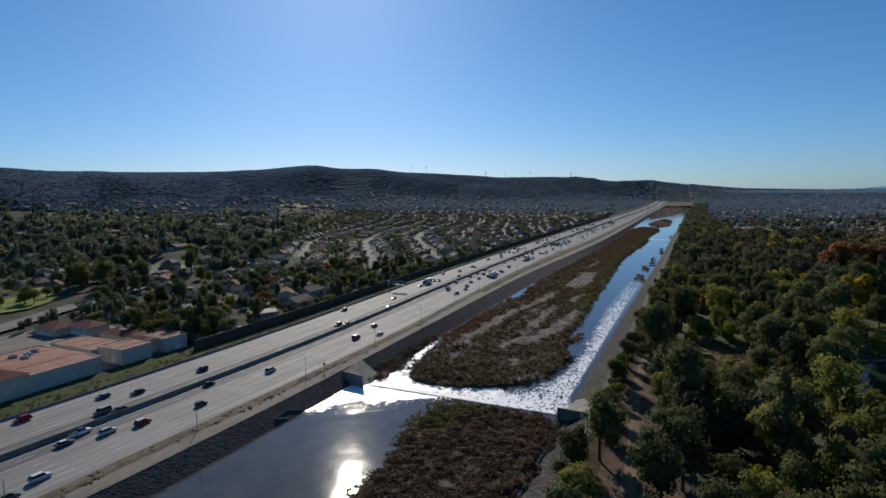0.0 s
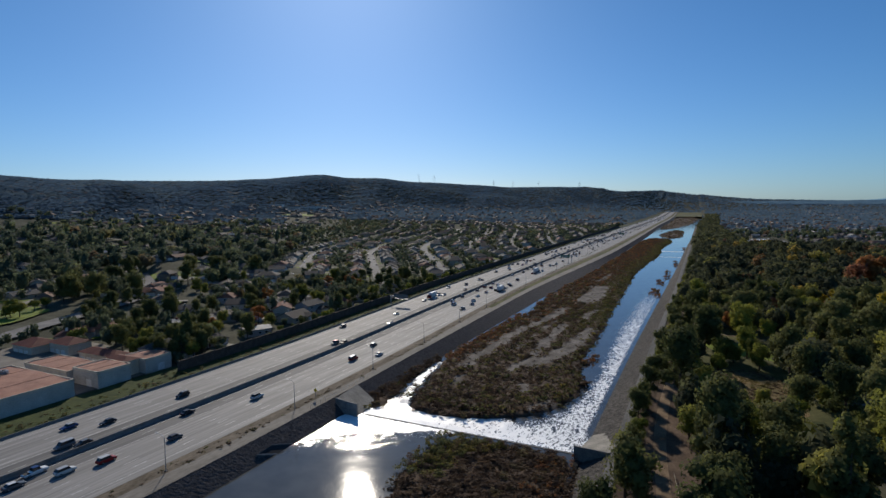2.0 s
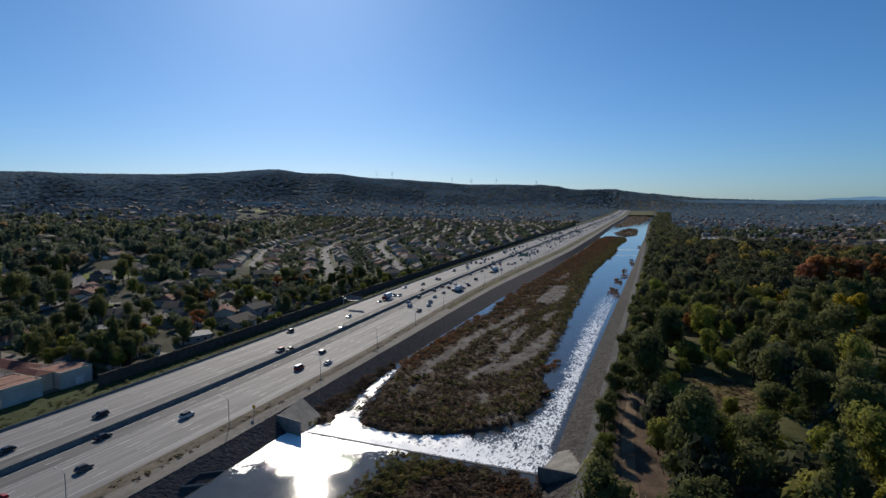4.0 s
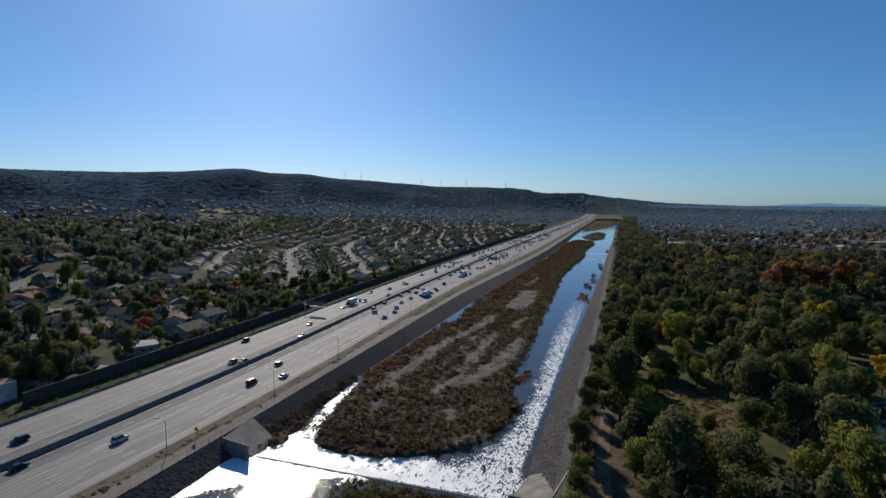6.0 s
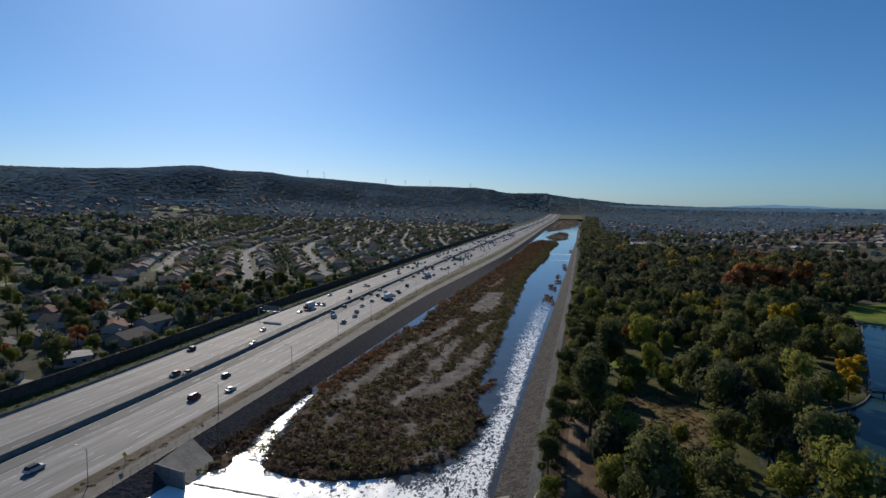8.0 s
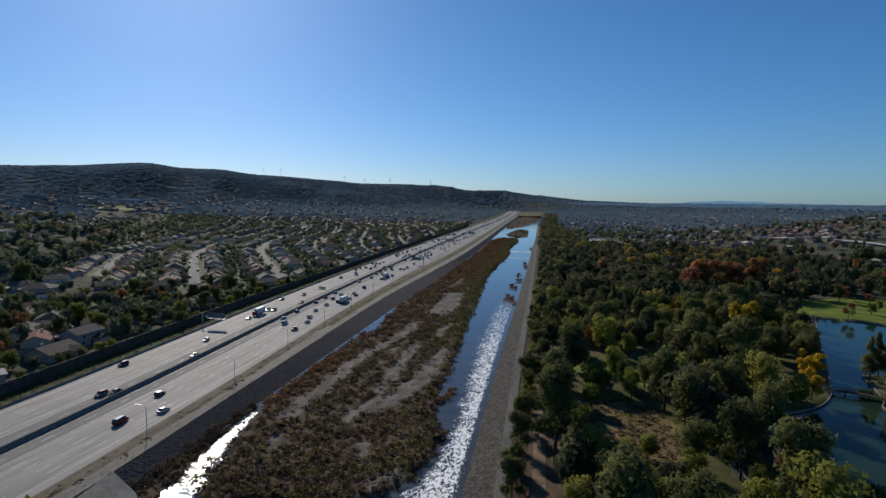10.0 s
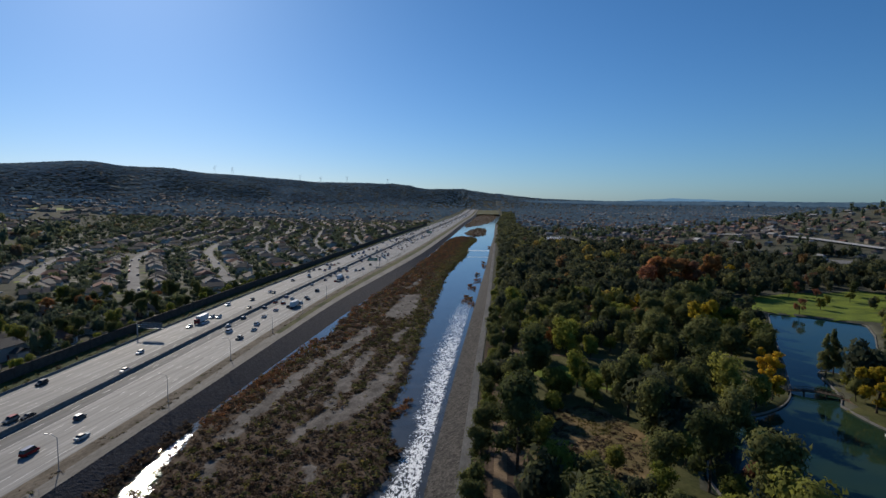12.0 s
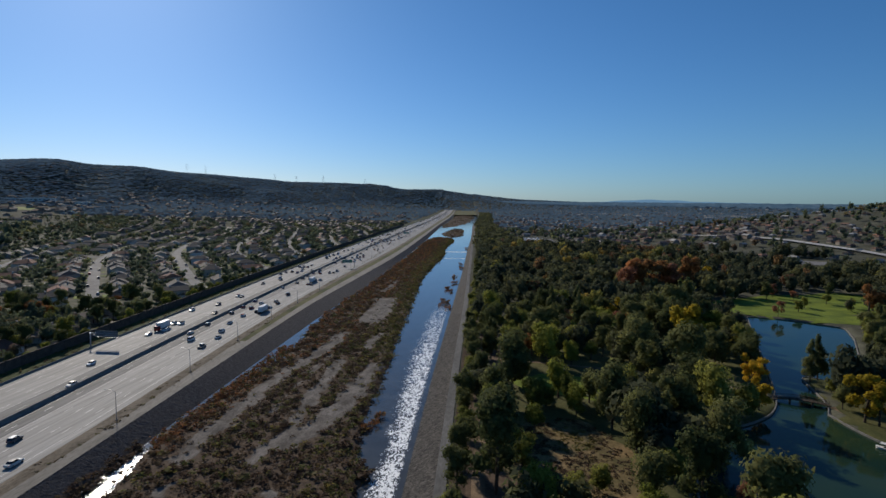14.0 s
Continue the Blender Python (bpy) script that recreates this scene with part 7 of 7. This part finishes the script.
    far_houses("hill_houses", hill, "tan and red roofed houses on the hill across the river", (M_TANWALL, M_GLASS, M_HILLROOF, M_HILLROOF, M_REDROOF, M_FARROOF, M_PALEROOF), 0.56)
    far_houses("valley_houses", valley, "houses and sheds along the river past the park", (M_TANWALL, M_GLASS, M_FARROOF, M_FARROOF, M_FARROOF, M_HILLROOF, M_PALEROOF), 0.8)
    for k, v in enumerate(STREET_V):
        start, end = (-8, 640) if v in (0, 60) else (r.uniform(-8, 20), r.uniform(420, 900))
        pts = [town_xy(u, v + float(bend(u, k))) for u in np.arange(start, end, 12)]
        pts = [p for p in pts if p[0] < float(MED(p[1])) - 46]
        if len(pts) < 3:
            continue
        if k > 2:
            ribbon("street", pts, 6.0, M_STREET, "grey asphalt residential street between houses", 0.2, category="street")
            continue
        ribbon("street", pts, 11.8, M_SIDEWALK, "pale concrete pavements along a residential street", 0.12, category="pavement")
        ribbon("street", pts, 8.2, M_STREET, "grey asphalt residential street between houses", 0.2, category="street")
    for u in CROSS_U[1:2]:
        pts = [town_xy(u, v) for v in np.arange(-100, 700, 20)]
        pts = [p for p in pts if p[0] < float(MED(p[1])) - 46]
        ribbon("street", pts, 8.0, M_STREET, "grey asphalt residential street between houses", 0.26, category="street")
    ribbon("street", [(-222, 322), (-246, 319), (-271, 331), (-300, 343), (-314, 362), (-320, 380), (-334, 398)], 8.2, M_STREET, "grey asphalt residential street between houses", 0.2, category="street")
    # parked cars
    for n in range(40):
        k = int(r.integers(0, 6))
        u = r.uniform(5, 260)
        x, y = town_xy(u, STREET_V[k] + float(bend(u, k)) + r.choice([-3.2, 3.2]))
        if x < float(MED(y)) - 55:
            src = [o for o in scene.objects if o.get("category") == "car"][int(r.integers(0, 5))]
            ob = copy_thing(src, pose(x, y, float(land_z(x, y)) + 0.22, 0, 0, ang - 90))
            tagged(ob, "parked car beside a residential street", group="cars parked in the town")


build_town()


def pale_roof_house(x, y, turn, w, d, h):
    """A house under a low, sun-bleached gravel roof."""
    ob = thing("house", "white walled house with a pale low roof", "house", "houses of the town", at=pose(x, y, float(land_z(x, y)) + 0.1, 0, 0, turn))
    part("wall", boxed(-w, w, -d, d, -1, h), M_STUCCO, ob)
    bm = bmesh.new()
    p = [(-w - 0.6, -d - 0.6, h), (w + 0.6, -d - 0.6, h), (w + 0.6, 0, h + 0.9), (-w - 0.6, 0, h + 0.9), (w + 0.6, d + 0.6, h), (-w - 0.6, d + 0.6, h)]
    v = [bm.verts.new(q) for q in p] + [bm.verts.new((a, b, c + 0.22)) for a, b, c in p]
    for f in ((0, 3, 2, 1), (3, 5, 4, 2), (6, 7, 8, 9), (9, 8, 10, 11), (0, 1, 7, 6), (4, 5, 11, 10), (1, 2, 8, 7), (2, 4, 10, 8), (3, 0, 6, 9), (5, 3, 9, 11)):
        bm.faces.new([v[i] for i in f])
    part("roof", bm, M_PALEROOF, ob, "sun-bleached pale gravel roof")
    part("chimney", boxed(-0.5, 0.5, -0.5, 0.5, h + 0.6, h + 2.0, bevel=0.04), M_DARKRED, ob)
    for u in (-0.55, 0.1, 0.6):
        win = part("window", boxed(w * u - 0.8, w * u + 0.8, -d - 0.06, -d + 0.02, 1.0, 2.2), M_TRIM, ob)
        part("pane", boxed(w * u - 0.7, w * u + 0.7, -d - 0.09, -d - 0.05, 1.1, 2.1), M_GLASS, win)


pale_roof_house(-203, 222, 60, 6.5, 5.0, 3.2)
pale_roof_house(-252, 214, 35, 6.0, 5.0, 3.0)
ribbon("street", HILL_ROAD, 8, M_SIDEWALK, "pale road along the foot of the hill", 2.5, category="street")
ribbon("street", CAR_PARK, 24, M_STREET, "grey car park at the edge of the park", 0.5, category="street")
ribbon("street", [(-285, 100), (-299, 145), (-316, 178), (-330, 217), (-352, 262), (-392, 300), (-450, 330)], 13, M_STREET, "wide grey road past the storage yard", 0.25, category="street")
ribbon("street", SLOPE_ROAD, 8, M_WEIR, "pale curving road on the grassy slope", 0.35, category="street")
patch("lawn", -366, 176, 20, 42, 22, M_GRASS, "sunlit green slope beside the road", seed=1.0, lift=0.2)
patch("lawn", -414, 338, 30, 20, 40, M_GRASS, "sunlit green slope beside the road", seed=2.0, lift=0.2)
patch("lawn", -184.5, 115, 5.5, 60, 0, M_VERGE, "green strip under the storage yard wall", seed=3.0, lift=0.5)


def build_left_trees():
    r = np.random.default_rng(91)
    spots = [("pine", -199, 177), ("pine", -204, 181), ("pine", -197, 184), ("pine", -208, 186), ("conifer", -202, 174), ("pine", -203, 168), ("pine", -209, 171), ("conifer", -201, 175), ("pine", -212, 180), ("conifer", -205, 184), ("pine", -198, 170), ("round", -219, 168), ("pine", -201, 190)]
    spots += [("pine", x, y) for x, y in ((-402, 249), (-351, 229), (-383, 255), (-378, 232), (-405, 279), (-446, 323), (-248, 190), (-214, 184), (-223, 198), (-390, 240), (-366, 243), (-420, 300))]
    spots += [("pine", x, y) for x, y in ((-312, 206), (-305, 197), (-319, 222), (-326, 236), (-309, 215), (-296, 201), (-331, 247), (-342, 254))]
    spots += [("round", x, y) for x, y in ((-354, 189), (-368, 204), (-374, 214), (-360, 187))]
    n = 0
    while n < 34:
        x, y = r.uniform(-420, -215), r.uniform(160, 400)
        if in_town(np.array(x), np.array(y)) or (-350 < x < -280 and y < 240):
            continue
        spots.append((r.choice(["pine", "round", "pine", "round"]), x, y))
        n += 1
    n = 0
    while n < 62:
        y = r.uniform(168, 430)
        x = float(MED(y)) - r.uniform(48, 120)
        if all((x - a) ** 2 + (y - b) ** 2 > 100 for a, b in HOUSE_SPOTS) and math.hypot(x + 203, y - 222) > 11 and math.hypot(x + 252, y - 214) > 10:
            spots.append((r.choice(["pine", "round", "pine", "orange", "round", "pine"]), x, y))
            n += 1
    for y in np.arange(215, 560, 9.0):
        spots.append((r.choice(["round", "pine", "light"]), float(MED(y)) - 41.5 + r.uniform(-1, 1), y))
    for kind, x, y in spots:
        small = x > float(MED(y)) - 45
        ob = plant(kind, x, y, r.uniform(0.4, 0.75) if small else (1.5 if x < -340 and kind == "pine" else r.uniform(0.75, 1.15)), z=float(land_z(x, y)),
                   label="bushy tree behind the sound wall" if small else "dark garden tree among the houses")
        tagged(ob, group="trees beside the freeway")


build_left_trees()


# ---- park furniture ----
def footbridge():
    ob = thing("footbridge", "brown wooden footbridge over the lake narrows", "bridge", at=pose(105.8, 289.2, PARK_Z, 0, 0, -20.6))
    n, span = 14, 8.6
    def top(u):
        return 0.35 + 0.75 * (1 - (u / span) ** 2)
    def beam(u0, u1, y0, y1, lift, thick):
        bm = bmesh.new()
        v = [bm.verts.new((u, y, top(u) + lift - d)) for d in (0, thick) for u, y in ((u0, y0), (u1, y0), (u1, y1), (u0, y1))]
        for f in ((0, 1, 2, 3), (7, 6, 5, 4), (0, 4, 5, 1), (1, 5, 6, 2), (2, 6, 7, 3), (3, 7, 4, 0)):
            bm.faces.new([v[q] for q in f])
        return bm
    us = np.linspace(-span, span, n + 1)
    for k in range(n):
        part("plank", beam(us[k], us[k + 1] - 0.05, -1.2, 1.2, 0, 0.3), M_BARK, ob)
    for s in (-1.15, 1.15):
        for k in range(n):
            part("handrail", beam(us[k], us[k + 1], s - 0.07, s + 0.07, 1.1, 0.12), M_BARK, ob)
        for k in range(0, n + 1, 1):
            part("baluster", boxed(us[k] - 0.06, us[k] + 0.06, s - 0.06, s + 0.06, top(us[k]), top(us[k]) + 1.0), M_BARK, ob)
    for u in (-3.4, 3.4):
        part("pier", boxed(u - 0.2, u + 0.2, -1.1, 1.1, -2.2, top(u) - 0.3), M_BARK, ob)


footbridge()


def paddle_boat(x, y, turn):
    ob = thing("paddle_boat", "white paddle boat moored at the lake edge", "boat", at=pose(x, y, PARK_Z - 0.5, 0, 0, turn))
    secs = [(-1.7, 0.55, 0.55), (-1.2, 0.8, 0.6), (0.6, 0.85, 0.6), (1.4, 0.55, 0.65), (1.8, 0.15, 0.7)]
    bm = loft(bmesh.new(), [[(-w, u, z), (-w * 0.7, u, -0.1), (w * 0.7, u, -0.1), (w, u, z)] for u, w, z in secs])
    part("hull", bm, M_TRIM, ob)
    part("seat", boxed(-0.55, 0.55, -0.8, -0.2, 0.6, 0.95, bevel=0.05), M_CAR, ob)
    part("canopy", boxed(-0.8, 0.8, -1.1, 0.7, 1.75, 1.82), M_TRIM, ob)
    for sx in (-0.7, 0.7):
        for u in (-1.0, 0.6):
            part("canopy_post", rodded((sx, u, 0.55), (sx, u, 1.76), 0.03, 0.03, 5), M_STEEL, ob)


paddle_boat(109.2, 253.5, 40)
paddle_boat(111.0, 249.5, 55)


def picnic_table(x, y, turn):
    ob = thing("picnic_table", "pale concrete picnic table on the lawn", "table", at=pose(x, y, PARK_Z + 0.1, 0, 0, turn))
    part("tabletop", boxed(-1.1, 1.1, -0.4, 0.4, 0.7, 0.8), M_WEIR, ob)
    for s in (-0.75, 0.75):
        part("bench", boxed(-1.1, 1.1, s - 0.16, s + 0.16, 0.4, 0.48), M_WEIR, ob)
        part("leg", boxed(s - 0.12, s + 0.12, -0.8, 0.8, -0.1, 0.42), M_WEIR, ob)
        part("pedestal", boxed(s - 0.1, s + 0.1, -0.2, 0.2, 0.42, 0.7), M_WEIR, ob)


for _x, _y, _t in ((36, 297, 20), (31, 288, -30), (24, 301, 60), (206, 470, 10), (222, 486, 40)):
    picnic_table(_x, _y, _t)


def school_building(x, y, turn, length, label):
    ob = thing("school_building", label, "building", "school across the valley", at=pose(x, y, float(land_z(x, y)), 0, 0, turn))
    a = length / 2
    part("wall", boxed(-a, a, -7, 7, -3, 5.6), M_TRIM, ob)
    part("roof", boxed(-a - 0.8, a + 0.8, -7.8, 7.8, 5.6, 6.1), M_TRIM, ob)
    for k in range(int(length / 9)):
        u = -a + 4.5 + 9 * k
        part("window", boxed(u - 2.6, u + 2.6, -7.08, -6.95, 1.2, 3.2), M_GLASS, ob)


school_building(-1150, 1390, 40, 110, "long pale flat-roofed school building")
school_building(-1075, 1440, 40, 80, "pale flat-roofed school building")
school_building(-1235, 1330, 40, 60, "pale flat-roofed school building")
patch("lawn", -1040, 1268, 95, 42, 40, M_GRASS, "green playing field before the school", seed=1.4, lift=0.5)


def far_parked_cars():
    """Cars of a far car park, each a few hand-widths in view: hull and cabin, in one mesh."""
    r = np.random.default_rng(12)
    bm = bmesh.new()
    for x in np.arange(48, 96, 8.0):
        for y in np.arange(1005, 1110, 2.9):
            if r.random() < 0.55:
                z = float(land_z(x, y)) + 0.2
                box(bm, x - 2.2, x + 2.2, y - 0.9, y + 0.9, z, z + 0.95)
                box(bm, x - 1.2, x + 0.9, y - 0.75, y + 0.75, z + 0.95, z + 1.5)
    me = bpy.data.meshes.new("parked_cars")
    bm.to_mesh(me)
    bm.free()
    me.materials.append(M_TRUCK)
    tagged(new("parked_cars", me), "pale cars in the distant car park", "cars", kind="stuff")


far_parked_cars()


def far_warehouses():
    """Pale flat-roofed sheds of the far plain, past counting."""
    r = np.random.default_rng(23)
    bm = bmesh.new()
    for _ in range(170):
        az, d = radians(r.uniform(7, 32)), 2700 + 1700 * r.random()
        x, y = d * math.sin(az), 45 + d * math.cos(az)
        w, q, z = r.uniform(8, 34), r.uniform(8, 20), float(land_z(x, y))
        h = r.uniform(4, 7)
        box(bm, x - w, x + w, y - q, y + q, z - 1, z + h)
        box(bm, x - w * 0.3, x + w * 0.1, y - q * 0.4, y + q * 0.3, z + h, z + h + 1.6)
    me = bpy.data.meshes.new("warehouses")
    bm.to_mesh(me)
    bm.free()
    me.materials.append(M_PALEROOF)
    tagged(new("warehouses", me), "pale flat-roofed warehouses on the far plain", "warehouses", kind="stuff")


far_warehouses()


def far_traffic():
    """Cars on the freeway so far off that each is a speck: hull and cabin, in one mesh per shade."""
    r = np.random.default_rng(14)
    for shade, mat, n in (("dark", M_TYRE, 120), ("pale", M_TRUCK, 80)):
        bm = bmesh.new()
        for _ in range(n):
            y = 900 + 1900 * r.random() ** 1.2
            x = float(MED(y)) + r.choice([-22, -18, -14, -5, 5, 13, 17, 21])
            box(bm, x - 0.95, x + 0.95, y - 2.3, y + 2.3, 0.25, 1.0)
            box(bm, x - 0.8, x + 0.8, y - 1.3, y + 1.0, 1.0, 1.55)
        me = bpy.data.meshes.new("distant_cars")
        bm.to_mesh(me)
        bm.free()
        me.materials.append(mat)
        tagged(new("distant_cars", me), shade + " cars far away on the freeway", "cars", kind="stuff")


far_traffic()


def drain_outfall():
    """A slanting concrete inlet set flush in the stone slope: kerbs round a black slab."""
    ob = thing("drain_outfall", "dark concrete drain outfall set in riprap", "drain")
    def at(q, y, lift):
        return Vector((float(top_left(y)) + q * float(BANK_W(y)), y, -0.48 - 5.12 * q + lift))
    corners = [(0.54, 124.0), (0.93, 130.3), (0.97, 138.6), (0.5, 130.3)]
    def slab(points, lift, depth, name, mat, label):
        bm = bmesh.new()
        hi = [bm.verts.new(at(q, y, lift)) for q, y in points]
        lo = [bm.verts.new(at(q, y, lift - depth)) for q, y in points]
        bm.faces.new(hi)
        bm.faces.new(lo[::-1])
        for i in range(len(hi)):
            j = (i + 1) % len(hi)
            bm.faces.new([hi[i], lo[i], lo[j], hi[j]])
        bmesh.ops.recalc_face_normals(bm, faces=bm.faces)
        part(name, bm, mat, ob, label)
    # no pit is cut: the recess's shade is put in as black colour
    slab(corners, 0.2, 0.5, "grate", M_TYRE, "flat black slab for the shaded drain recess")
    for (q0, y0), (q1, y1), wide in ((corners[0], corners[1], 0.45), (corners[0], corners[3], 0.35), (corners[3], corners[2], 0.25)):
        slab([(q0, y0 - wide), (q1, y1 - wide), (q1, y1 + wide), (q0, y0 + wide)], 0.36, 0.8, "kerb", M_BARRIER, "pale concrete kerb")


drain_outfall()


def bank_fence():
    ob = thing("chain_link_fence", "thin steel fence at the top of the weir", "fence", at=pose(0, 0, -0.45))
    ys = np.arange(152, 186, 2.6)
    for y in ys:
        x = float(top_left(y)) - 0.6
        part("post", rodded((x, y, -0.2), (x, y, 1.5), 0.035, 0.035, 5), M_STEEL, ob)
    for z in (0.75, 1.45):
        bm = bmesh.new()
        for y0, y1 in zip(ys[:-1], ys[1:]):
            rod(bm, (float(top_left(y0)) - 0.6, y0, z), (float(top_left(y1)) - 0.6, y1, z), 0.02, 0.02, 4)
        part("rail", bm, M_STEEL, ob)


bank_fence()


def rail_fence():
    """A low wooden fence along the dirt trail."""
    ob = thing("rail_fence", "low pale wooden rail fence along the trail", "fence")
    line = [(-0.9 + 5.2 * k / 12, 160 - 30 * k / 12) for k in range(13)]
    for x, y in line:
        z = float(land_z(x, y))
        part("post", boxed(x - 0.08, x + 0.08, y - 0.08, y + 0.08, z - 0.2, z + 1.05), M_FENCE_WOOD, ob)
    for (x0, y0), (x1, y1) in zip(line[:-1], line[1:]):
        for h in (0.5, 0.95):
            part("rail", rodded((x0, y0, float(land_z(x0, y0)) + h), (x1, y1, float(land_z(x1, y1)) + h), 0.06, 0.06, 6), M_FENCE_WOOD, ob)


rail_fence()


def pylon(x, y, h):
    ob = thing("power_pylon", "grey lattice power pylon on the ridge", "pylon", "pylons on the ridge", at=pose(x, y, float(land_z(x, y)), 0, 0, 30))
    for sx in (-1, 1):
        for sy in (-1, 1):
            part("leg", rodded((sx * h * 0.1, sy * h * 0.1, -2), (sx * 0.4, sy * 0.4, h), 0.3, 0.2, 4), M_STEEL, ob)
    for k in (0.62, 0.78, 0.94):
        part("cross_arm", boxed(-h * 0.2, h * 0.2, -0.3, 0.3, h * k, h * k + 0.6), M_STEEL, ob)


for _a, _d, _h in ((29, 2950, 42), (27.4, 3000, 40), (21.2, 3350, 40), (19.2, 3420, 38), (16.6, 3500, 40), (12.5, 3650, 40)):
    pylon(-_d * math.sin(radians(_a)), 45 + _d * math.cos(radians(_a)), _h)


# ---- haze-blue mountains past the plain ----
def far_mountains():
    az = np.linspace(-44, 2, 160)
    e = 0.30 * np.exp(-((az + 15.5) / 4.0) ** 2) + 0.12 * np.exp(-((az + 22) / 6) ** 2) + 0.03 * np.sin(az * 2.3) * np.exp(-((az + 17) / 7) ** 2)
    d = 4850.0
    x, y = -d * np.sin(np.radians(az)), 45 + d * np.cos(np.radians(az))
    lo, hi = np.full(len(az), -20.0), 65.5 + d * np.tan(np.radians(e - 0.12))
    v = np.stack([np.stack([x, y, lo], 1), np.stack([x, y, hi], 1)], 1).reshape(-1, 3)
    m, n, l, p = shader("hazed_mountain")
    # blue base colour and emission stand in for haze in the air
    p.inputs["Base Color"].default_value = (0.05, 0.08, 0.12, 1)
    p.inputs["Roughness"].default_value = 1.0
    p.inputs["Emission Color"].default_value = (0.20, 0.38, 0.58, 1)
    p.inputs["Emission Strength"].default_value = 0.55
    tagged(new("backdrop", np_mesh("backdrop", v, grid_faces(len(az), 2), m)), "distant mountains painted haze-blue on the horizon", "mountains", kind="structure")
    az = np.linspace(-58, -1, 200)
    d = 4350.0
    x, y = -d * np.sin(np.radians(az)), 45 + d * np.cos(np.radians(az))
    hi = 65.5 - 3.2 + 1.6 * np.sin(az * 5.1) * np.sin(az * 1.7 + 1) + 0.9 * np.sin(az * 13.0)
    v = np.stack([np.stack([x, y, np.full(len(az), -20.0)], 1), np.stack([x, y, hi], 1)], 1).reshape(-1, 3)
    m, n, l, p = shader("hazed_plain")
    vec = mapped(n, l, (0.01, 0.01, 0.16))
    # air haze painted as glowing blue grey, with pale specks of buildings
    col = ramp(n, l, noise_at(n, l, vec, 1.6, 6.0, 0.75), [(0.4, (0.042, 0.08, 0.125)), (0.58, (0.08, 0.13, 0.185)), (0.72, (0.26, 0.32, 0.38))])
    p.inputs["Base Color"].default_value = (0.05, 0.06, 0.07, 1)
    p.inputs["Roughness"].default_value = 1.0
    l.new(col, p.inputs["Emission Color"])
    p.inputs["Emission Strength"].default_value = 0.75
    tagged(new("backdrop", np_mesh("backdrop", v, grid_faces(len(az), 2), m)), "city plain in the far distance, painted haze-blue", "plain", kind="structure")


far_mountains()
